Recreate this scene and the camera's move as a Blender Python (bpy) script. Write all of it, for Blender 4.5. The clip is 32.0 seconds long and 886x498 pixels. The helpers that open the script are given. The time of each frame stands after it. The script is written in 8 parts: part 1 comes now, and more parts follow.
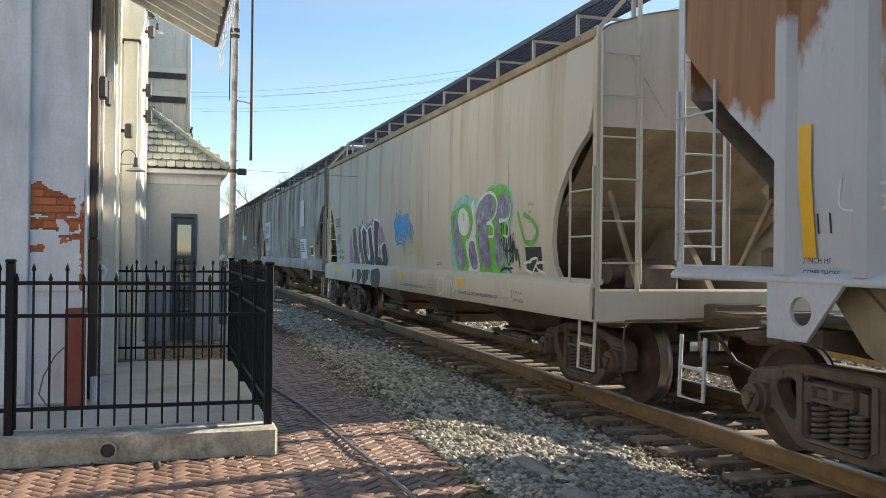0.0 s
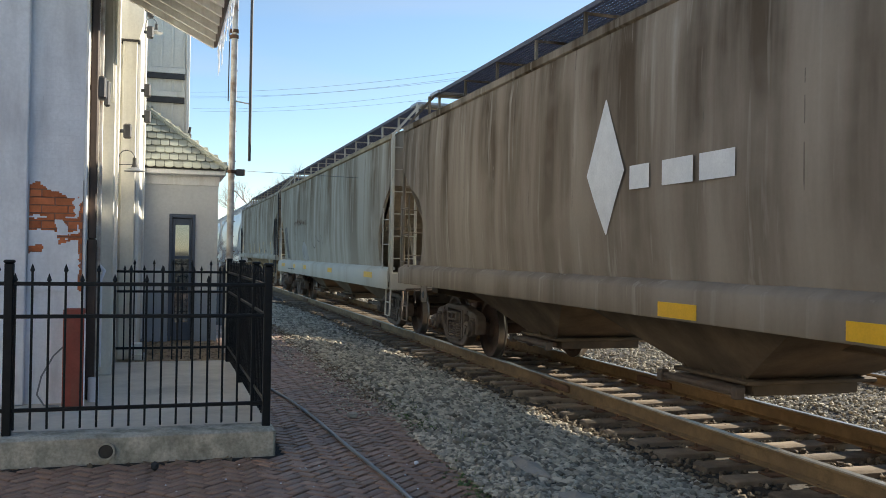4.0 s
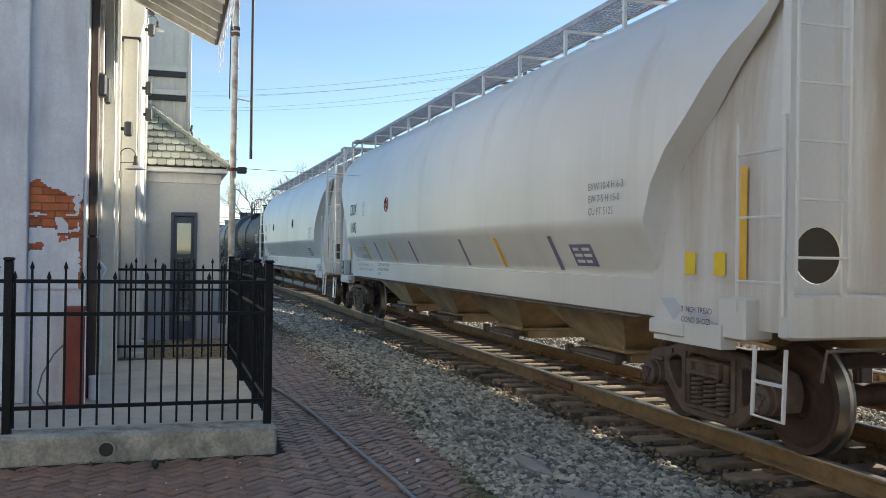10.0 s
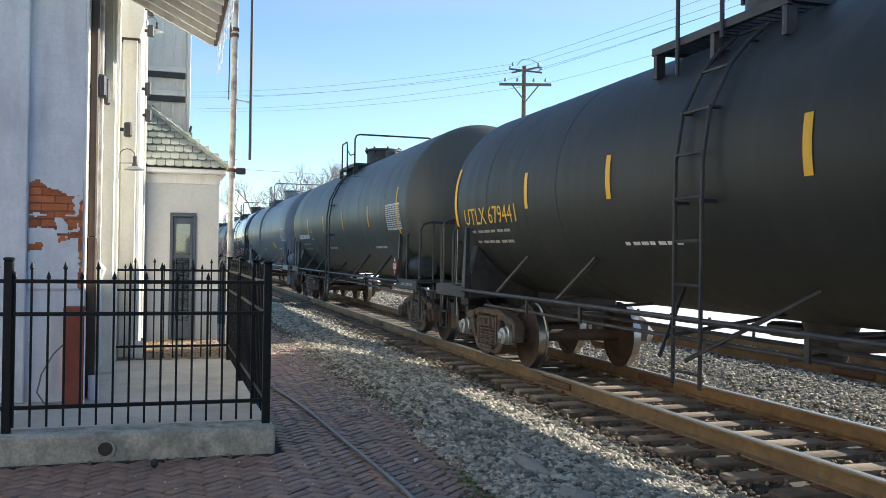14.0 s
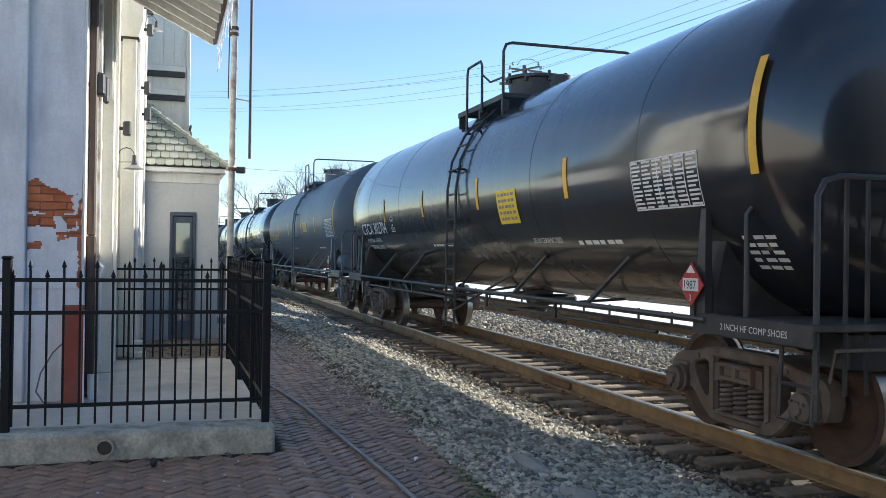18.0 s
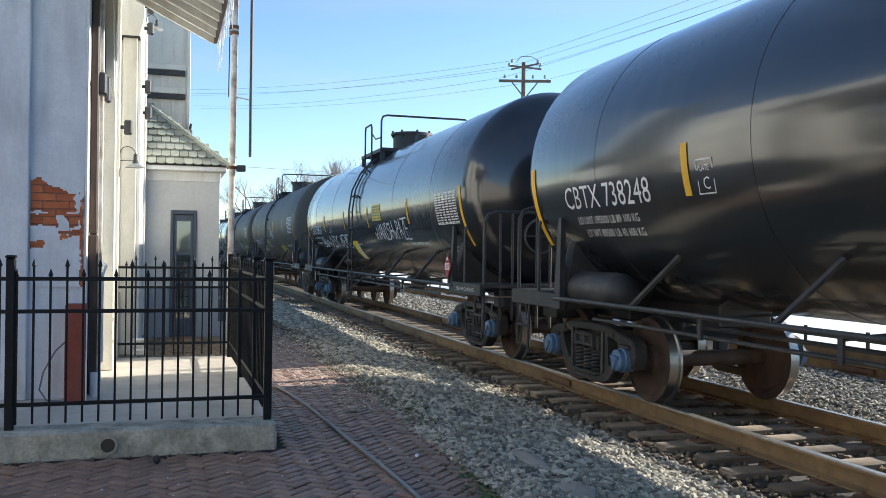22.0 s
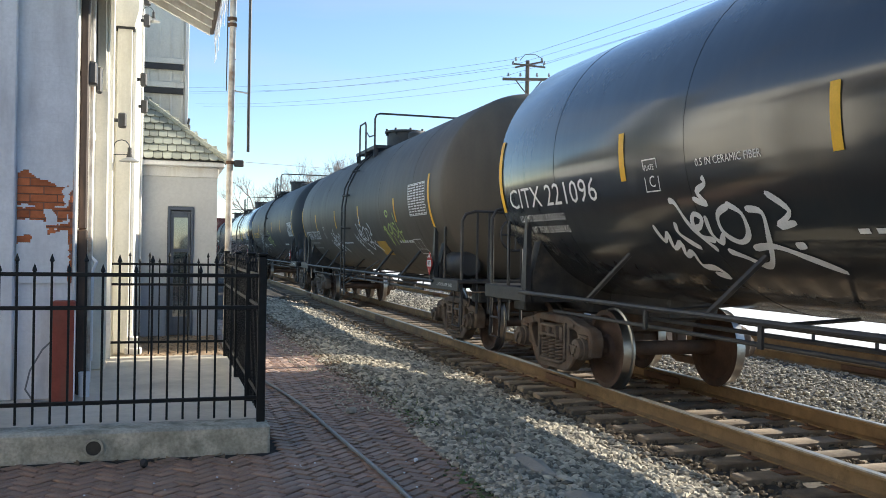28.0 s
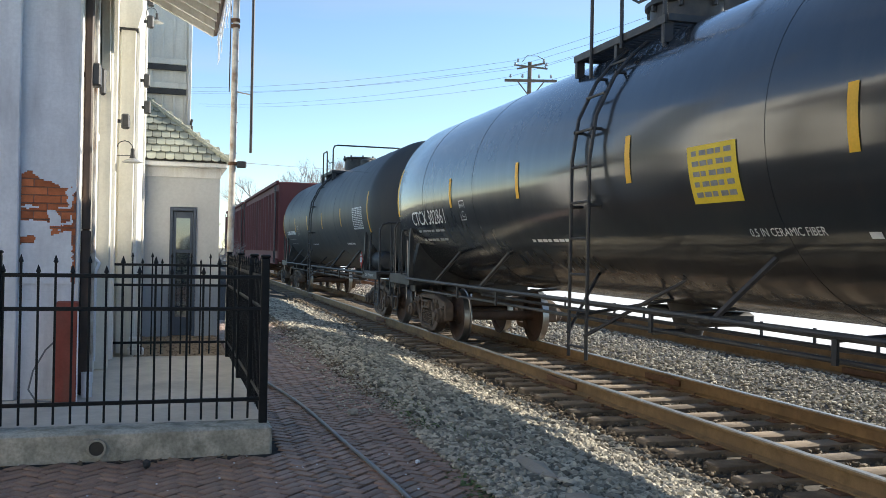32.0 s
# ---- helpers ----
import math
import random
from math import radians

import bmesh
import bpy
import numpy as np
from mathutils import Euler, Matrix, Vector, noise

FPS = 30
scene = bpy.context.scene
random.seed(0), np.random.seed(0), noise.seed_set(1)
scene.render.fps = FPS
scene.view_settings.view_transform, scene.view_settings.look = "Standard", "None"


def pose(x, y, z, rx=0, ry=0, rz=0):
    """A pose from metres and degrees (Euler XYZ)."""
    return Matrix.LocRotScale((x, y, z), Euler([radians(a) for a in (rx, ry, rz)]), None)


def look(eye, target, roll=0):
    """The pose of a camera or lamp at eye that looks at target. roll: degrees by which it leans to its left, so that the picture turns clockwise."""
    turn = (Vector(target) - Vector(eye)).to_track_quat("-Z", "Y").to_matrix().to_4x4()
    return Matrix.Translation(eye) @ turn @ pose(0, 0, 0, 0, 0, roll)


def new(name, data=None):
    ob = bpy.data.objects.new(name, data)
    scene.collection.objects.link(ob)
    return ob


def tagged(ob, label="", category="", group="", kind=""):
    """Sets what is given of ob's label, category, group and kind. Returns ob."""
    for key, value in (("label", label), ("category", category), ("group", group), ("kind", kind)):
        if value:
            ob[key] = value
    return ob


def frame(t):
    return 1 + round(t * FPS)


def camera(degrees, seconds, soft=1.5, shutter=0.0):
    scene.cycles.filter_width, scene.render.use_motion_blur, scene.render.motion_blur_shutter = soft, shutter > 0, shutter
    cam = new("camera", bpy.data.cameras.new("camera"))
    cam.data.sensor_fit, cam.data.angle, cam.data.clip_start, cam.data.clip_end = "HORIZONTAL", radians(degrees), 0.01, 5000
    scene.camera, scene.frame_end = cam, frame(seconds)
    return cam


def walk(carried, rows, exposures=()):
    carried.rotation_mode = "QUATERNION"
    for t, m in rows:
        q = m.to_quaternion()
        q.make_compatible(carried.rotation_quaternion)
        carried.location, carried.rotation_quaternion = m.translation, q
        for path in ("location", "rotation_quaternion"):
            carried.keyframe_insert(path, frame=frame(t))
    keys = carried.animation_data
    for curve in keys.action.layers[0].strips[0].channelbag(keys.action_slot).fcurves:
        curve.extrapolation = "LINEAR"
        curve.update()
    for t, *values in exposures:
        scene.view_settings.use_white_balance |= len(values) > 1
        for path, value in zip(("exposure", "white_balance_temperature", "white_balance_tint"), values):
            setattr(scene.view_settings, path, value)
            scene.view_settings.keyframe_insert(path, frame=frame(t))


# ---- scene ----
from mathutils.geometry import tessellate_polygon

cam = camera(52.5, 32.0, soft=0.6, shutter=0.012)
PATH = [
    (0.0, (-0.082, -0.218, 1.517), (2.871, 9.335, 1.577), 0.70),
    (0.5, (-0.083, -0.232, 1.527), (2.875, 9.320, 1.583), 0.78),
    (1.0, (-0.093, -0.219, 1.531), (2.875, 9.330, 1.589), 0.86),
    (1.5, (-0.096, -0.215, 1.529), (2.874, 9.333, 1.586), 0.80),
    (2.0, (-0.092, -0.236, 1.537), (2.878, 9.313, 1.590), 0.84),
    (2.5, (-0.089, -0.225, 1.532), (2.882, 9.323, 1.588), 0.84),
    (3.0, (-0.095, -0.226, 1.533), (2.884, 9.320, 1.594), 0.92),
    (3.5, (-0.097, -0.227, 1.533), (2.884, 9.318, 1.597), 0.96),
    (5.5, (-0.068, -0.172, 1.501), (2.910, 9.374, 1.584), 0.86),
    (6.0, (-0.058, -0.183, 1.501), (2.900, 9.369, 1.574), 0.84),
    (6.5, (-0.063, -0.188, 1.512), (2.889, 9.366, 1.574), 0.81),
    (7.0, (-0.076, -0.189, 1.515), (2.877, 9.365, 1.576), 0.83),
    (7.5, (-0.088, -0.190, 1.513), (2.869, 9.362, 1.575), 0.81),
    (8.0, (-0.082, -0.192, 1.515), (2.878, 9.360, 1.579), 0.87),
    (8.5, (-0.067, -0.179, 1.508), (2.887, 9.374, 1.575), 0.82),
    (9.0, (-0.069, -0.169, 1.502), (2.887, 9.383, 1.574), 0.84),
    (9.5, (-0.066, -0.180, 1.501), (2.881, 9.376, 1.569), 0.79),
    (10.0, (-0.073, -0.188, 1.513), (2.877, 9.367, 1.567), 0.83),
    (10.5, (-0.066, -0.192, 1.506), (2.874, 9.366, 1.563), 0.80),
    (11.0, (-0.072, -0.204, 1.503), (2.870, 9.353, 1.567), 0.80),
    (11.5, (-0.076, -0.214, 1.504), (2.868, 9.343, 1.568), 0.77),
    (12.0, (-0.074, -0.211, 1.505), (2.870, 9.345, 1.569), 0.79),
    (12.5, (-0.075, -0.206, 1.512), (2.871, 9.350, 1.572), 0.81),
    (13.0, (-0.071, -0.206, 1.512), (2.877, 9.350, 1.573), 0.82),
    (13.5, (-0.075, -0.208, 1.512), (2.881, 9.345, 1.577), 0.91),
    (14.0, (-0.074, -0.220, 1.510), (2.885, 9.332, 1.574), 0.87),
    (14.5, (-0.071, -0.211, 1.513), (2.885, 9.342, 1.573), 0.82),
    (16.5, (-0.074, -0.201, 1.499), (2.885, 9.351, 1.562), 0.84),
    (17.0, (-0.077, -0.190, 1.501), (2.885, 9.361, 1.564), 0.86),
    (17.5, (-0.062, -0.204, 1.500), (2.890, 9.350, 1.559), 0.80),
    (18.0, (-0.064, -0.202, 1.497), (2.891, 9.351, 1.559), 0.80),
    (18.5, (-0.066, -0.202, 1.497), (2.892, 9.350, 1.560), 0.81),
    (19.0, (-0.073, -0.205, 1.498), (2.893, 9.344, 1.561), 0.83),
    (19.5, (-0.073, -0.205, 1.498), (2.894, 9.344, 1.561), 0.83),
    (20.0, (-0.069, -0.201, 1.497), (2.894, 9.350, 1.555), 0.76),
    (20.5, (-0.076, -0.202, 1.496), (2.892, 9.348, 1.548), 0.76),
    (21.0, (-0.072, -0.221, 1.502), (2.890, 9.330, 1.542), 0.74),
    (21.5, (-0.080, -0.226, 1.509), (2.884, 9.324, 1.541), 0.77),
    (22.0, (-0.086, -0.242, 1.506), (2.876, 9.309, 1.536), 0.71),
    (22.5, (-0.093, -0.235, 1.502), (2.871, 9.316, 1.534), 0.69),
    (23.0, (-0.100, -0.229, 1.511), (2.870, 9.320, 1.541), 0.79),
    (23.5, (-0.085, -0.238, 1.506), (2.873, 9.314, 1.537), 0.74),
    (24.0, (-0.082, -0.234, 1.499), (2.876, 9.318, 1.534), 0.71),
    (24.5, (-0.066, -0.232, 1.492), (2.888, 9.322, 1.537), 0.81),
    (25.0, (-0.041, -0.218, 1.496), (2.898, 9.340, 1.541), 0.85),
    (25.5, (-0.046, -0.155, 1.484), (2.902, 9.401, 1.533), 0.71),
    (27.5, (0.009, 0.030, 1.476), (2.940, 9.591, 1.503), 0.87),
    (28.0, (0.013, 0.016, 1.479), (2.941, 9.577, 1.503), 0.89),
    (28.5, (0.012, 0.019, 1.481), (2.942, 9.580, 1.511), 0.99),
    (29.0, (0.016, 0.012, 1.483), (2.942, 9.574, 1.512), 0.97),
    (29.5, (0.021, 0.011, 1.474), (2.939, 9.575, 1.509), 0.95),
    (30.0, (0.006, 0.007, 1.477), (2.931, 9.569, 1.512), 1.01),
    (30.5, (0.004, 0.009, 1.477), (2.923, 9.573, 1.512), 1.01),
    (31.0, (0.004, 0.005, 1.479), (2.922, 9.570, 1.512), 1.02),
    (31.5, (0.008, -0.018, 1.492), (2.919, 9.549, 1.519), 1.09),
    (32.0, (0.001, -0.003, 1.491), (2.914, 9.563, 1.523), 1.10),
]
walk(cam, [(t, look(eye, target, roll)) for t, eye, target, roll in PATH], [(0.0, 0.94, 7000, 8), (3.0, 0.90, 6850, 8), (6.0, 0.95, 7100, 8), (7.0, 1.06, 7050, 8), (8.0, 0.95, 7000, 8), (10.0, 0.90, 6800, 8), (13.0, 0.82, 6400, 8), (14.0, 0.96, 6450, 8), (17.0, 0.92, 6250, 8), (25.0, 0.92, 6250, 8), (28.0, 1.00, 6650, 8), (30.0, 0.96, 6700, 8), (32.0, 0.93, 6600, 8)])

# world and sun: low winter sun from beyond the train
SUN = Vector((1.0, 0.19, 0.42)).normalized()
world = bpy.data.worlds.new("sky")
scene.world = world
world.use_nodes = True
wn, wl = world.node_tree.nodes, world.node_tree.links
sky = wn.new("ShaderNodeTexSky")
sky.sky_type, sky.sun_disc = "NISHITA", False
sky.sun_elevation, sky.sun_rotation = math.asin(SUN.z), math.atan2(SUN.x, SUN.y)
sky.air_density, sky.dust_density, sky.ozone_density = 0.85, 0.0, 2.6
wn["Background"].inputs["Strength"].default_value = 0.125
tc, mp, nz, mr, mx = wn.new("ShaderNodeTexCoord"), wn.new("ShaderNodeMapping"), wn.new("ShaderNodeTexNoise"), wn.new("ShaderNodeMapRange"), wn.new("ShaderNodeMix")
mp.inputs["Scale"].default_value = (1.2, 1.2, 9.0)
nz.inputs["Scale"].default_value, nz.inputs["Detail"].default_value = 1.6, 5
mr.inputs["From Min"].default_value, mr.inputs["From Max"].default_value, mr.inputs["To Max"].default_value = 0.50, 0.78, 0.30
mx.data_type = "RGBA"
mx.inputs[7].default_value = (3.0, 3.2, 3.4, 1)
for p, q in ((tc.outputs["Generated"], mp.inputs[0]), (mp.outputs[0], nz.inputs["Vector"]), (nz.outputs["Fac"], mr.inputs["Value"]), (mr.outputs[0], mx.inputs[0]), (sky.outputs[0], mx.inputs[6]), (mx.outputs[2], wn["Background"].inputs["Color"])):
    wl.new(p, q)
sun = new("sun", bpy.data.lights.new("sun", "SUN"))
sun.data.energy, sun.data.angle, sun.data.color = 5.0, radians(0.53), (1.0, 0.93, 0.82)
sun.matrix_basis = look(SUN * 60, (0, 0, 0))

# ---------------------------------------------------------------- materials
def mix_rgb(nt, fac, a, b, kind="MIX"):
    n = nt.nodes.new("ShaderNodeMix")
    n.data_type, n.blend_type = "RGBA", kind
    for sock, val in ((n.inputs[0], fac), (n.inputs[6], a), (n.inputs[7], b)):
        if isinstance(val, bpy.types.NodeSocket):
            nt.links.new(val, sock)
        elif isinstance(val, (int, float)):
            sock.default_value = val
        else:
            sock.default_value = (*val[:3], 1)
    return n.outputs[2]


def ramp(nt, src, lo, hi):
    n = nt.nodes.new("ShaderNodeMapRange")
    n.inputs["From Min"].default_value, n.inputs["From Max"].default_value = lo, hi
    nt.links.new(src, n.inputs["Value"])
    return n.outputs[0]


def noise_of(nt, coord, scale, detail=4, rough=0.55):
    n = nt.nodes.new("ShaderNodeTexNoise")
    n.inputs["Scale"].default_value, n.inputs["Detail"].default_value, n.inputs["Roughness"].default_value = scale, detail, rough
    nt.links.new(coord, n.inputs["Vector"])
    return n.outputs["Fac"]


def coords(nt, stretch=(1, 1, 1), shift=True):
    c = nt.nodes.new("ShaderNodeTexCoord")
    m = nt.nodes.new("ShaderNodeMapping")
    m.inputs["Scale"].default_value = stretch
    nt.links.new(c.outputs["Object"], m.inputs["Vector"])
    if shift:
        o = nt.nodes.new("ShaderNodeObjectInfo")
        k = nt.nodes.new("ShaderNodeMath")
        k.operation = "MULTIPLY"
        k.inputs[1].default_value = 37.0
        nt.links.new(o.outputs["Random"], k.inputs[0])
        cmb = nt.nodes.new("ShaderNodeCombineXYZ")
        for i in range(3):
            nt.links.new(k.outputs[0], cmb.inputs[i])
        nt.links.new(cmb.outputs[0], m.inputs["Location"])
    return m.outputs[0]


def material(name, base, rough=0.6, metal=0.0, var=0.25, scale=6.0, dirt=None, dirt_amount=0.4, dirt_scale=1.2, streak=1.0,
             bump=0.15, bump_scale=60.0, island=0.0, per_object=0.0, spec=0.5, coat=0.0, shift=True, grain=0.9):
    """Principled surface: two scales of noise, optional dirt (streaked downwards where streak > 1) and fine relief."""
    mt = bpy.data.materials.new(name)
    mt.use_nodes = True
    nt = mt.node_tree
    p = nt.nodes["Principled BSDF"]
    co = coords(nt, shift=shift)
    n1 = noise_of(nt, co, scale)
    dark = tuple(c * (1 - var) for c in base)
    lite = tuple(min(1, c * (1 + var * 0.8)) for c in base)
    col = mix_rgb(nt, ramp(nt, n1, 0.3, 0.7), dark, lite)
    n2 = noise_of(nt, co, scale * 9, 3)
    col = mix_rgb(nt, ramp(nt, n2, 0.35, 0.75), col, mix_rgb(nt, 1.0, col, (grain, grain, grain), "MULTIPLY"))
    if dirt:
        cs = coords(nt, (streak, streak, 1 / streak) if streak > 1 else (1, 1, 1), shift)
        d = noise_of(nt, cs, dirt_scale, 6, 0.6)
        d2 = noise_of(nt, co, dirt_scale * 0.6, 2)
        k = nt.nodes.new("ShaderNodeMath")
        k.operation = "MULTIPLY"
        nt.links.new(ramp(nt, d, 0.62 - dirt_amount * 0.35, 0.78 - dirt_amount * 0.15), k.inputs[0])
        nt.links.new(ramp(nt, d2, 0.25, 0.7), k.inputs[1])
        col = mix_rgb(nt, k.outputs[0], col, dirt)
    if island:
        g = nt.nodes.new("ShaderNodeNewGeometry")
        col = mix_rgb(nt, island, col, mix_rgb(nt, g.outputs["Random Per Island"], tuple(c * 0.35 for c in base), tuple(min(1, c * 2.0) for c in base)))
    if per_object:
        o = nt.nodes.new("ShaderNodeObjectInfo")
        col = mix_rgb(nt, per_object, col, mix_rgb(nt, o.outputs["Random"], tuple(c * 0.35 for c in base), tuple(min(1, c * 1.9) for c in base)))
    nt.links.new(col, p.inputs["Base Color"])
    rr = nt.nodes.new("ShaderNodeMapRange")
    rr.inputs["To Min"].default_value, rr.inputs["To Max"].default_value = max(0.03, rough - 0.1), min(1, rough + 0.14)
    nt.links.new(n2, rr.inputs["Value"])
    nt.links.new(rr.outputs[0], p.inputs["Roughness"])
    p.inputs["Metallic"].default_value = metal
    p.inputs["Specular IOR Level"].default_value = spec
    p.inputs["Coat Weight"].default_value = coat
    p.inputs["Coat Roughness"].default_value = 0.12
    if bump:
        b = nt.nodes.new("ShaderNodeBump")
        b.inputs["Strength"].default_value, b.inputs["Distance"].default_value = bump, 0.01
        nt.links.new(noise_of(nt, co, bump_scale, 3), b.inputs["Height"])
        nt.links.new(b.outputs[0], p.inputs["Normal"])
    return mt


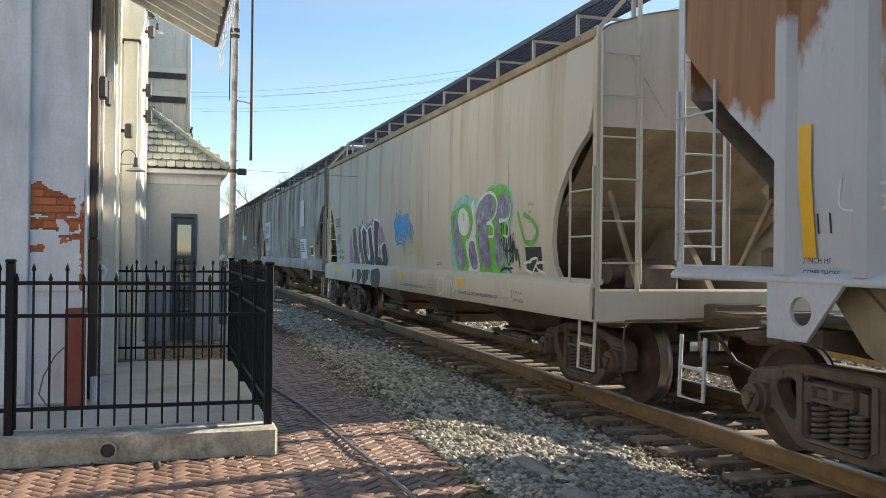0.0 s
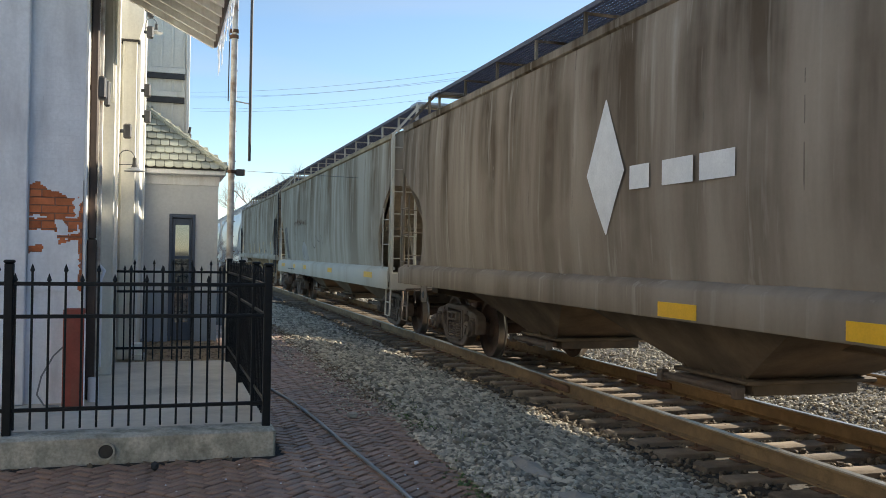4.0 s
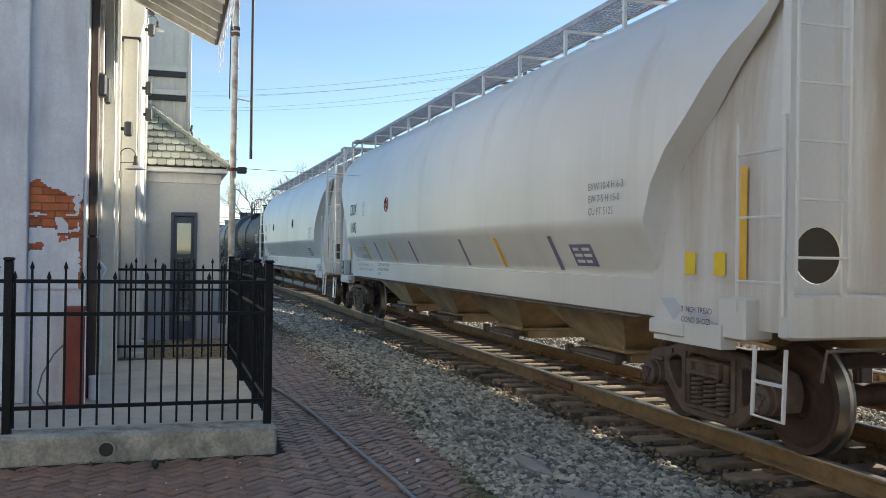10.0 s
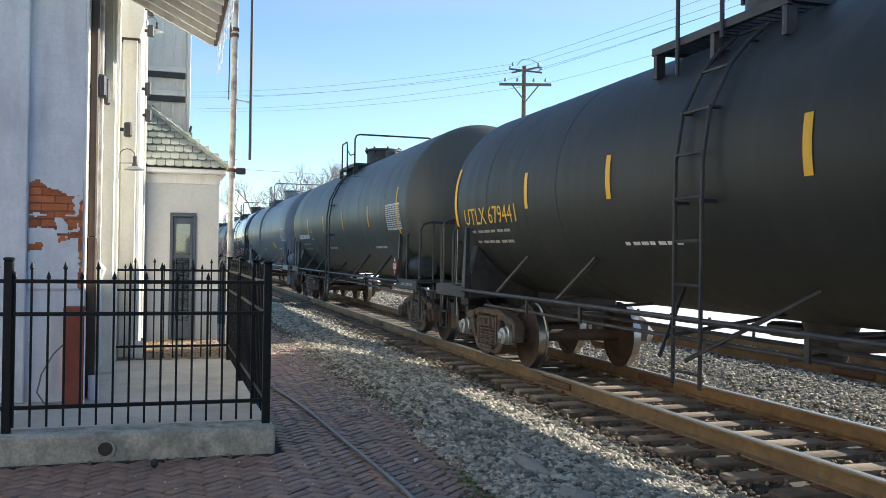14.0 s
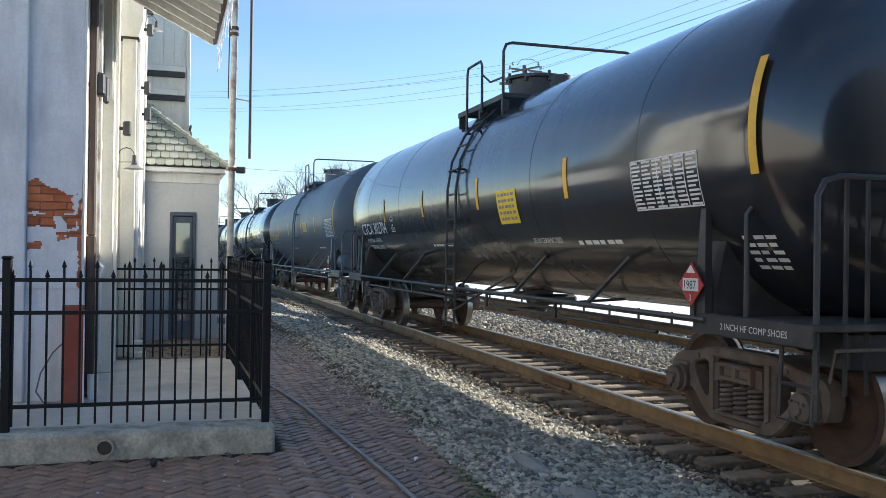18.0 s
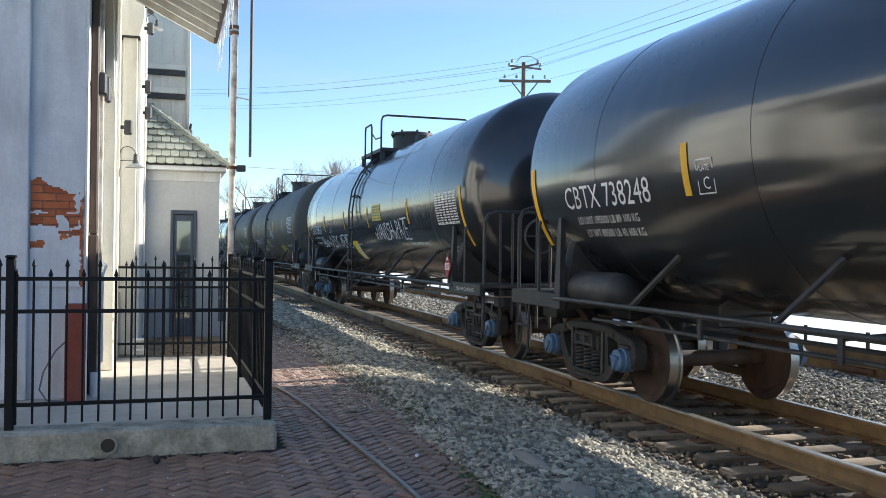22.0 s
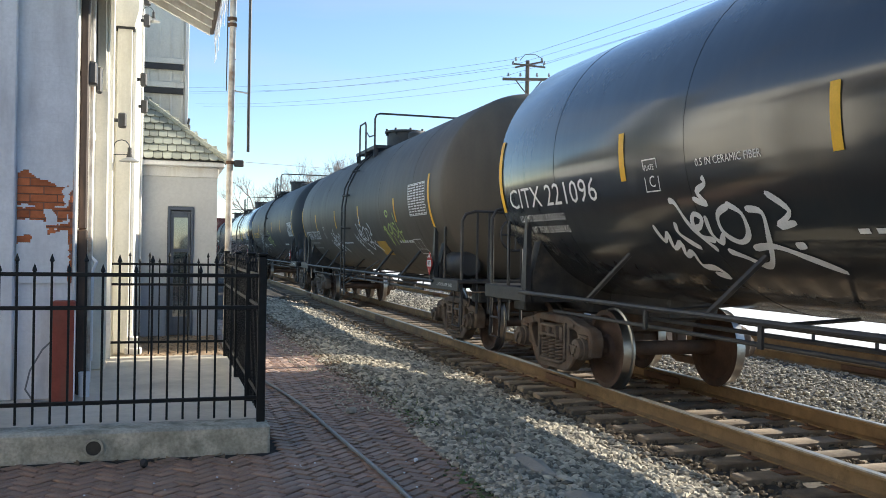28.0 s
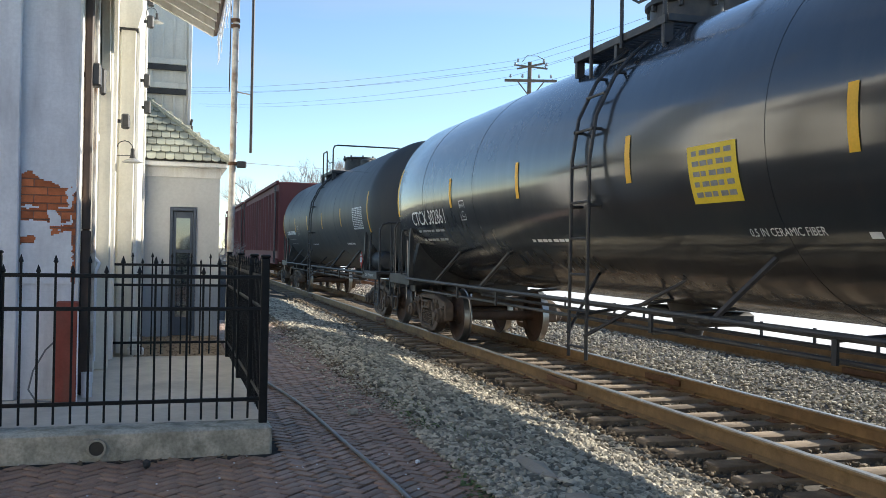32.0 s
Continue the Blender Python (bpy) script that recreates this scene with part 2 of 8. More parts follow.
M = {
    "brick": material("brick_paver", (0.315, 0.192, 0.132), 0.5, var=0.3, scale=9, dirt=(0.13, 0.10, 0.07), dirt_amount=0.6, dirt_scale=2.5, bump=0.5, bump_scale=140, per_object=0.25, shift=False, grain=0.7),
    "brick_far": material("brick_paver_joined", (0.315, 0.192, 0.132), 0.5, var=0.3, scale=9, dirt=(0.13, 0.10, 0.07), dirt_amount=0.6, dirt_scale=2.5, bump=0.5, bump_scale=140, island=0.25, shift=False, grain=0.7),
    "sand": material("joint_sand", (0.025, 0.02, 0.017), 0.95, var=0.4, scale=14, bump=0.6, bump_scale=220),
    "ballast": material("ballast_stone", (0.345, 0.31, 0.24), 0.85, var=0.45, scale=18, dirt=(0.16, 0.125, 0.075), dirt_amount=0.8, dirt_scale=0.9, bump=0.6, bump_scale=160, island=0.85, shift=False),
    "ballast_brown": material("rust_stained_ballast", (0.17, 0.13, 0.085), 0.9, var=0.45, scale=18, dirt=(0.09, 0.06, 0.035), dirt_amount=0.7, dirt_scale=1.1, bump=0.6, bump_scale=160, island=0.7, shift=False),
    # bed much darker than the stones: shade in their gaps put into the colour
    "ballast_bed": material("ballast_bed", (0.055, 0.05, 0.042), 0.95, var=0.6, scale=30, dirt=(0.14, 0.11, 0.075), dirt_amount=0.6, dirt_scale=1.3, bump=1.0, bump_scale=70, shift=False),
    "ground": material("dry_ground", (0.20, 0.17, 0.12), 0.95, var=0.4, scale=0.6, dirt=(0.13, 0.13, 0.06), dirt_amount=0.6, dirt_scale=0.2, bump=0.6, bump_scale=20, shift=False),
    "leaves": material("leaf_litter", (0.24, 0.17, 0.105), 0.9, var=0.5, scale=22, dirt=(0.16, 0.13, 0.08), dirt_amount=0.6, dirt_scale=5, bump=0.8, bump_scale=60, island=0.5),
    "road": material("pale_concrete_lot", (0.80, 0.79, 0.76), 0.9, var=0.08, scale=1.5, bump=0.2, bump_scale=60, shift=False),
    "concrete": material("weathered_concrete", (0.58, 0.545, 0.445), 0.88, var=0.3, scale=5, dirt=(0.13, 0.13, 0.085), dirt_amount=0.62, dirt_scale=6.5, streak=1.3, bump=0.5, bump_scale=110, shift=False, grain=0.65),
    "slab": material("pale_concrete_slab", (0.64, 0.575, 0.475), 0.85, var=0.12, scale=2.5, dirt=(0.38, 0.34, 0.28), dirt_amount=0.5, dirt_scale=1.8, bump=0.25, bump_scale=120, shift=False),
    "iron": material("black_fence_paint", (0.010, 0.011, 0.012), 0.45, var=0.3, scale=20, bump=0.08, spec=0.25),
    "white_brick": material("white_painted_brick", (0.82, 0.83, 0.85), 0.7, var=0.06, scale=4, dirt=(0.52, 0.52, 0.54), dirt_amount=0.45, dirt_scale=2.0, streak=2.2, bump=0.2, bump_scale=90, shift=False),
    "red_brick": material("bare_red_brick", (0.58, 0.17, 0.065), 0.85, var=0.3, scale=14, bump=0.5, bump_scale=150, per_object=0.3),
    "mortar": material("brick_mortar", (0.33, 0.16, 0.11), 0.95, var=0.3, scale=20, bump=0.5, bump_scale=150),
    "trim": material("white_trim_paint", (0.86, 0.85, 0.81), 0.6, var=0.06, scale=5, dirt=(0.58, 0.53, 0.45), dirt_amount=0.4, dirt_scale=2.5, streak=3, bump=0.1),
    "grey_wall": material("grey_stucco_paint", (0.66, 0.655, 0.63), 0.8, var=0.05, scale=3, dirt=(0.46, 0.455, 0.44), dirt_amount=0.3, dirt_scale=1.5, bump=0.25, bump_scale=130),
    "dado": material("blue_grey_dado_paint", (0.33, 0.37, 0.42), 0.7, var=0.1, scale=4, dirt=(0.25, 0.27, 0.29), dirt_amount=0.4, dirt_scale=2),
    "cream": material("cream_board_paint", (0.80, 0.77, 0.68), 0.7, var=0.06, scale=4, dirt=(0.55, 0.51, 0.42), dirt_amount=0.35, dirt_scale=2, streak=3, bump=0.12),
    "shingle": material("mossy_slate_shingle", (0.34, 0.345, 0.275), 0.8, var=0.25, scale=7, dirt=(0.24, 0.25, 0.17), dirt_amount=0.5, dirt_scale=4, bump=0.3, bump_scale=90, per_object=0.3),
    # roof underlay; its near-black also paints the shade of drain bore and annex room
    "dark_gap": material("dark_underlay_and_shade", (0.06, 0.055, 0.045), 0.9, bump=0.2),
    "dark_band": material("dark_grey_band", (0.05, 0.05, 0.05), 0.7, bump=0.1),
    "door": material("slate_blue_door_paint", (0.085, 0.105, 0.14), 0.45, var=0.12, bump=0.05),
    "brown": material("brown_downspout", (0.07, 0.045, 0.032), 0.55, var=0.3, dirt=(0.18, 0.10, 0.06), dirt_amount=0.4, dirt_scale=3, streak=3),
    "redbox": material("faded_red_steel", (0.30, 0.065, 0.04), 0.6, var=0.2, dirt=(0.20, 0.09, 0.06), dirt_amount=0.5, dirt_scale=4, streak=3),
    "mast": material("flaking_mast_paint", (0.74, 0.71, 0.64), 0.7, var=0.15, scale=10, dirt=(0.22, 0.11, 0.05), dirt_amount=0.9, dirt_scale=7, bump=0.3),
    "cable": material("grey_rubber_hose", (0.20, 0.215, 0.225), 0.4, var=0.2, bump=0.1),
    "flag_red": material("red_cloth", (0.35, 0.03, 0.03), 0.8, var=0.15),
    "steel_box": material("dark_bronze_fixture", (0.05, 0.05, 0.052), 0.5, var=0.2),
    "galv": material("galvanised_shade", (0.50, 0.51, 0.51), 0.4, 0.6, var=0.12),
    "icicle": material("white_light_string", (0.85, 0.87, 0.9), 0.35, var=0.05),
    "rail_side": material("rusty_rail_web", (0.29, 0.185, 0.085), 0.8, var=0.3, scale=8, dirt=(0.12, 0.075, 0.04), dirt_amount=0.7, dirt_scale=2.0, bump=0.3, bump_scale=90, shift=False),
    "rail_top": material("polished_rail_head", (0.36, 0.33, 0.29), 0.46, 1.0, var=0.2, scale=12, bump=0.05, shift=False),
    "tie": material("weathered_timber_tie", (0.25, 0.19, 0.13), 0.9, var=0.45, scale=7, dirt=(0.06, 0.044, 0.03), dirt_amount=0.75, dirt_scale=4.5, bump=0.6, bump_scale=50, per_object=0.35),
    "tieplate": material("rusty_tie_plate", (0.15, 0.08, 0.045), 0.85, var=0.3, bump=0.3),
    "cast": material("dusty_cast_steel", (0.135, 0.105, 0.082), 0.75, var=0.35, scale=6, dirt=(0.13, 0.07, 0.04), dirt_amount=0.5, dirt_scale=4, bump=0.4, bump_scale=70),
    "cast_black": material("black_cast_steel", (0.035, 0.034, 0.033), 0.65, var=0.3, scale=6, dirt=(0.10, 0.08, 0.06), dirt_amount=0.4, dirt_scale=4, bump=0.25, bump_scale=80),
    "wheel": material("brown_wheel_plate", (0.085, 0.050, 0.034), 0.75, var=0.35, scale=4, dirt=(0.045, 0.035, 0.03), dirt_amount=0.5, dirt_scale=3, bump=0.2),
    "tread": material("bright_wheel_tread", (0.42, 0.41, 0.39), 0.34, 1.0, var=0.12, scale=3, bump=0.0),
    "cap_blue": material("blue_bearing_cap", (0.10, 0.18, 0.30), 0.5, var=0.2),
    "grating": material("galvanised_walkway", (0.42, 0.43, 0.46), 0.5, 0.3, var=0.2),
    "grating_dark": material("dark_steel_walkway", (0.10, 0.095, 0.115), 0.6, 0.2, var=0.3),
    "plaster": material("buff_bounce_wall", (0.54, 0.49, 0.42), 0.9, var=0.1, scale=1.0, bump=0.2, shift=False),
    "stone": material("pale_edging_stone", (0.36, 0.33, 0.28), 0.9, var=0.25, scale=6, dirt=(0.2, 0.17, 0.12), dirt_amount=0.5, dirt_scale=3, bump=0.6, bump_scale=50),
    "yellow": material("yellow_reflector", (0.85, 0.47, 0.02), 0.45, var=0.08, bump=0.03),
    "label_yellow": material("yellow_label", (0.85, 0.62, 0.03), 0.5, var=0.06, bump=0.02),
    "label_orange": material("dusty_orange_label", (0.58, 0.32, 0.045), 0.6, var=0.15, scale=4, bump=0.02),
    "ink": material("black_stencil_paint", (0.02, 0.02, 0.022), 0.6, var=0.1, bump=0.0),
    "faded_ink": material("faded_grey_stencil_paint", (0.27, 0.27, 0.27), 0.6, var=0.3, scale=20, bump=0.0),
    "stencil_white": material("white_stencil_paint", (0.78, 0.78, 0.76), 0.6, var=0.08, bump=0.0),
    "stencil_faded": material("faded_white_stencil_paint", (0.40, 0.385, 0.35), 0.7, var=0.35, scale=25, bump=0.0),
    "stencil_yellow": material("yellow_stencil_paint", (0.80, 0.48, 0.05), 0.6, var=0.08, bump=0.0),
    "stencil_red": material("red_stencil_paint", (0.45, 0.04, 0.03), 0.6, var=0.1, bump=0.0),
    "spray_white": material("white_spray_paint", (0.72, 0.72, 0.72), 0.6, var=0.15, bump=0.0),
    "spray_black": material("black_spray_paint", (0.03, 0.03, 0.03), 0.6, var=0.2, bump=0.0),
    "spray_green": material("green_spray_paint", (0.16, 0.52, 0.07), 0.6, var=0.2, bump=0.0),
    "spray_grey": material("violet_grey_spray_paint", (0.20, 0.19, 0.27), 0.6, var=0.2, bump=0.0),
    "spray_teal": material("teal_spray_paint", (0.28, 0.58, 0.54), 0.6, var=0.2, bump=0.0),
    "spray_blue": material("blue_spray_paint", (0.05, 0.33, 0.72), 0.6, var=0.2, bump=0.0),
    "spray_pink": material("mauve_spray_paint", (0.42, 0.20, 0.36), 0.6, var=0.2, bump=0.0),
    "spray_peach": material("peach_spray_paint", (0.70, 0.36, 0.30), 0.6, var=0.15, bump=0.0),
    "spray_violet": material("mottled_violet_spray_paint", (0.20, 0.185, 0.30), 0.6, var=0.35, scale=5, dirt=(0.50, 0.53, 0.62), dirt_amount=0.55, dirt_scale=9, bump=0.0),
    "spray_lime": material("lime_spray_paint", (0.50, 0.60, 0.20), 0.6, var=0.2, bump=0.0),
    "scuffed": material("scuffed_dark_panel", (0.15, 0.13, 0.105), 0.8, var=0.5, scale=9, dirt=(0.34, 0.30, 0.24), dirt_amount=0.6, dirt_scale=6),
    "slope_sheet": material("grimy_slope_sheet", (0.36, 0.285, 0.19), 0.8, var=0.3, scale=2, dirt=(0.15, 0.105, 0.065), dirt_amount=0.7, dirt_scale=1.5, streak=2.5, bump=0.15),
    "moss": material("damp_moss", (0.10, 0.14, 0.045), 0.9, var=0.4, scale=30, island=0.5, bump=0.0),
    "wood_pole": material("weathered_pole_timber", (0.16, 0.13, 0.10), 0.9, var=0.25, bump=0.3),
    "wire": material("overhead_wire", (0.13, 0.13, 0.14), 0.6, bump=0.0),
    "insulator": material("glazed_insulator", (0.30, 0.33, 0.36), 0.25, bump=0.0),
    "bark": material("grey_winter_bark", (0.36, 0.295, 0.26), 0.9, var=0.25, bump=0.2),
    "grass": material("dry_grass", (0.20, 0.22, 0.07), 0.85, var=0.35, scale=30, island=0.4, bump=0.0),
    "asphalt": material("dark_guard_rail", (0.05, 0.048, 0.045), 0.8, var=0.3, bump=0.2),
}
glass = bpy.data.materials.new("window_glass")
glass.use_nodes = True
gp = glass.node_tree.nodes["Principled BSDF"]
gp.inputs["Base Color"].default_value = (0.03, 0.045, 0.05, 1)
gp.inputs["IOR"].default_value = 1.9
gp.inputs["Roughness"].default_value, gp.inputs["Metallic"].default_value, gp.inputs["Specular IOR Level"].default_value = 0.04, 0.0, 1.0
gp.inputs["Coat Weight"].default_value, gp.inputs["Coat Roughness"].default_value = 1.0, 0.02
M["glass"] = glass


# ---------------------------------------------------------------- mesh building
class G:
    """Collects faces for one mesh."""

    def __init__(self):
        self.v, self.f, self.mi, self.cur = [], [], [], 0

    def add(self, verts, faces):
        o = len(self.v)
        self.v += [tuple(p) for p in verts]
        for f in faces:
            self.f.append([i + o for i in f])
            self.mi.append(self.cur)
        return self

    def box(self, x0, x1, y0, y1, z0, z1, b=0.0):
        if b <= 0:
            return self.add([(x, y, z) for x in (x0, x1) for y in (y0, y1) for z in (z0, z1)],
                            [(0, 1, 3, 2), (4, 6, 7, 5), (0, 4, 5, 1), (2, 3, 7, 6), (0, 2, 6, 4), (1, 5, 7, 3)])
        b = min(b, (x1 - x0) * 0.45, (y1 - y0) * 0.45, (z1 - z0) * 0.45)
        rings = []
        for z, i in ((z0, b), (z0 + b, 0), (z1 - b, 0), (z1, b)):
            a, c, d, e = x0 + i, x1 - i, y0 + i, y1 - i
            k = b
            rings.append([(a + k, d, z), (c - k, d, z), (c, d + k, z), (c, e - k, z), (c - k, e, z), (a + k, e, z), (a, e - k, z), (a, d + k, z)])
        return self.loft(rings, True, True)

    def loft(self, rings, closed=True, caps=True, wrap=False):
        n = len(rings[0])
        fs = []
        m = len(rings)
        for i in range(m if wrap else m - 1):
            for j in range(n if closed else n - 1):
                a, b = i * n + j, i * n + (j + 1) % n
                c, d = ((i + 1) % m) * n + (j + 1) % n, ((i + 1) % m) * n + j
                fs.append((a, b, c, d))
        if caps and not wrap:
            fs += [tuple(reversed(range(n))), tuple(range((m - 1) * n, m * n))]
        return self.add([p for r in rings for p in r], fs)

    def cyl(self, p0, p1, r0, r1=None, n=12, caps=True):
        r1 = r0 if r1 is None else r1
        p0, p1 = Vector(p0), Vector(p1)
        d = (p1 - p0).normalized()
        a = d.orthogonal().normalized()
        b = d.cross(a)
        ring = lambda p, r: [p + (a * math.cos(t) + b * math.sin(t)) * r for t in (2 * math.pi * k / n for k in range(n))]
        return self.loft([ring(p0, r0), ring(p1, r1)], True, caps)

    def tube(self, pts, r, n=6, caps=True, flat=None):
        pts = [Vector(p) for p in pts]
        rings, a = [], None
        for i, p in enumerate(pts):
            d = (pts[min(i + 1, len(pts) - 1)] - pts[max(i - 1, 0)]).normalized()
            a = (a - d * a.dot(d)).normalized() if a is not None and (a - d * a.dot(d)).length > 1e-4 else d.orthogonal().normalized()
            b = d.cross(a)
            rr = r[i] if isinstance(r, (list, tuple)) else r
            rings.append([p + (a * math.cos(t) + b * math.sin(t)) * rr for t in (2 * math.pi * k / n for k in range(n))])
        return self.loft(rings, True, caps)

    def prism(self, poly, axis, a, b):
        """poly in the two other axes (in x, y, z order), pushed along axis from a to b."""
        i = "xyz".index(axis)
        up = lambda p, w: tuple(p[:i]) + (w,) + tuple(p[i:])
        return self.loft([[up(p, a) for p in poly], [up(p, b) for p in poly]], True, True)

    def lathe(self, prof, axis="y", n=48, closed=False):
        """prof: (along, radius) rows round the axis."""
        rings = []
        for h, r in prof:
            ring = []
            for k in range(n):
                t = 2 * math.pi * k / n
                c, s = r * math.cos(t), r * math.sin(t)
                ring.append({"x": (h, c, s), "y": (c, h, s), "z": (c, s, h)}[axis])
            rings.append(ring)
        return self.loft(rings, True, not closed, closed)

    def move(self, x, y, z, start=0):
        self.v[start:] = [(p[0] + x, p[1] + y, p[2] + z) for p in self.v[start:]]
        return self

    def mesh(self, name, smooth=40):
        me = bpy.data.meshes.new(name)
        me.from_pydata(self.v, [], self.f)
        bm = bmesh.new()
        bm.from_mesh(me)
        bmesh.ops.recalc_face_normals(bm, faces=bm.faces)
        bm.to_mesh(me)
        bm.free()
        me.polygons.foreach_set("material_index", self.mi)
        if smooth:
            me.polygons.foreach_set("use_smooth", [True] * len(me.polygons))
            me.set_sharp_from_angle(angle=radians(smooth))
        return me


def part(name, g, mat, parent=None, label="", at=None, smooth=40):
    """Links a mesh as one object, under a thing or a part where one is given."""
    me = g.mesh(name, smooth) if isinstance(g, G) else g
    ob = new(name, me)
    mats = mat if isinstance(mat, (list, tuple)) else [mat]
    while len(me.materials) < len(mats):
        me.materials.append(None)
    for i, k in enumerate(mats):
        ob.material_slots[i].link = "OBJECT"
        ob.material_slots[i].material = M[k] if isinstance(k, str) else k
    if parent is not None:
        ob.parent = parent
    if at is not None:
        ob.location = at
    if label:
        ob["label"] = label
    return ob


CACHE = {}


def shared(key, make):
    if key not in CACHE:
        g = make()
        CACHE[key] = g.mesh(key if isinstance(key, str) else str(key[0])) if isinstance(g, G) else g
    return CACHE[key]


def thing(name, label, category, group="", at=(0, 0, 0), kind=""):
    ob = new(name)
    ob.empty_display_size = 0.2
    ob.location = at
    return tagged(ob, label, category, group, kind)


def solid(name, g, mat, label, category, group="", kind="", smooth=40):
    return tagged(part(name, g, mat, smooth=smooth), label, category, group, kind)


def letters(text, size, wide=1.0, heavy=0.0):
    """Outlines of a text in the built-in font, as vertices (u, v) and faces; u starts at 0."""
    key = ("text", text, size, wide, heavy)
    if key not in CACHE:
        cu = bpy.data.curves.new("letters", "FONT")
        cu.body, cu.size, cu.resolution_u = text, size, 2
        cu.offset = heavy
        ob = bpy.data.objects.new("letters", cu)
        me = bpy.data.meshes.new_from_object(ob)
        CACHE[key] = ([(v.co.x * wide, v.co.y) for v in me.vertices], [tuple(p.vertices) for p in me.polygons])
        bpy.data.objects.remove(ob)
        bpy.data.curves.remove(cu)
        bpy.data.meshes.remove(me)
    return CACHE[key]


def tie_in(text, size, put, wide=1.0, heavy=0.0):
    """A G that holds text, laid on a surface by put(u, v)."""
    v, f = letters(text, size, wide, heavy)
    return G().add([put(a, b) for a, b in v], f)

# ---------------------------------------------------------------- ground, platform, tracks
RZ, NEAR, GAUGE = -0.10, 5.02, 1.507
TX = NEAR + GAUGE / 2
TX2 = 9.9 + GAUGE / 2

def ballast_z(x):
    """Height of the stones across the tracks."""
    for a, b, za, zb in ((-1e9, 2.25, -0.06, -0.06), (2.25, 2.6, -0.025, -0.05), (2.6, 3.95, -0.05, -0.31), (3.95, 7.4, -0.345, -0.345), (7.4, 8.2, -0.33, -0.27),
                         (8.2, 9.3, -0.27, -0.27), (9.3, 12.0, -0.27, -0.27), (12.0, 13.1, -0.25, -0.40), (13.1, 1e9, -0.42, -0.42)):
        if x <= b:
            return za + (zb - za) * (x - a) / (b - a) if b - a < 100 else za
    return -0.42


xs = [-3000, -300, -60, -12, 2.2, 2.25, 2.4, 2.6, 3.0, 3.4, 3.95, 4.3, 5.0, 6.0, 7.4, 7.8, 8.2, 9.3, 10.6, 12.0, 13.1, 13.4, 40, 300, 3000]
ys = [-3000, -500, -100, -20, 0, 5, 10, 15, 20, 30, 45, 70, 110, 200, 500, 3000]
g = G()
g.add([(x, y, ballast_z(x) - 0.012) for y in ys for x in xs],
      [(j * len(xs) + i, j * len(xs) + i + 1, (j + 1) * len(xs) + i + 1, (j + 1) * len(xs) + i) for j in range(len(ys) - 1) for i in range(len(xs) - 1)])
g.mi = [1 if 4 <= i <= 20 else 0 for j in range(len(ys) - 1) for i in range(len(xs) - 1)]
solid("ground", g, ["ground", "ballast_bed"], "bare ground with a grey crushed stone track bed", "ground", kind="structure")
solid("road", G().box(13.3, 60, -80, 160, -0.5, -0.36), "road", "pale sunlit concrete lot beyond the tracks", "road", kind="structure")
pavement = solid("pavement", G().box(-14, 2.26, -12, 70, -0.3, -0.012), "sand", "worn red brick platform paving beside the track", "pavement", kind="structure")

# unseen wall added across the street behind the viewer, closes the place, bounces sunlight
solid("wall_street", G().box(-9.4, -9.0, -48, 8.0, -0.3, 5.6), "plaster", "unseen plain buff wall added to bounce sunlight onto the shaded sides", "wall", kind="structure")

# crushed stone
rng = np.random.default_rng(4)
ICO = [(0, 0, -1), (0.72, -0.53, -0.45), (-0.28, -0.85, -0.45), (-0.89, 0, -0.45), (-0.28, 0.85, -0.45), (0.72, 0.53, -0.45), (0.28, -0.85, 0.45),
       (-0.72, -0.53, 0.45), (-0.72, 0.53, 0.45), (0.28, 0.85, 0.45), (0.89, 0, 0.45), (0, 0, 1)]
ICF = [(0, 1, 2), (1, 0, 5), (0, 2, 3), (0, 3, 4), (0, 4, 5), (1, 5, 10), (2, 1, 6), (3, 2, 7), (4, 3, 8), (5, 4, 9), (1, 10, 6), (2, 6, 7), (3, 7, 8), (4, 8, 9),
       (5, 9, 10), (6, 10, 11), (7, 6, 11), (8, 7, 11), (9, 8, 11), (10, 9, 11)]


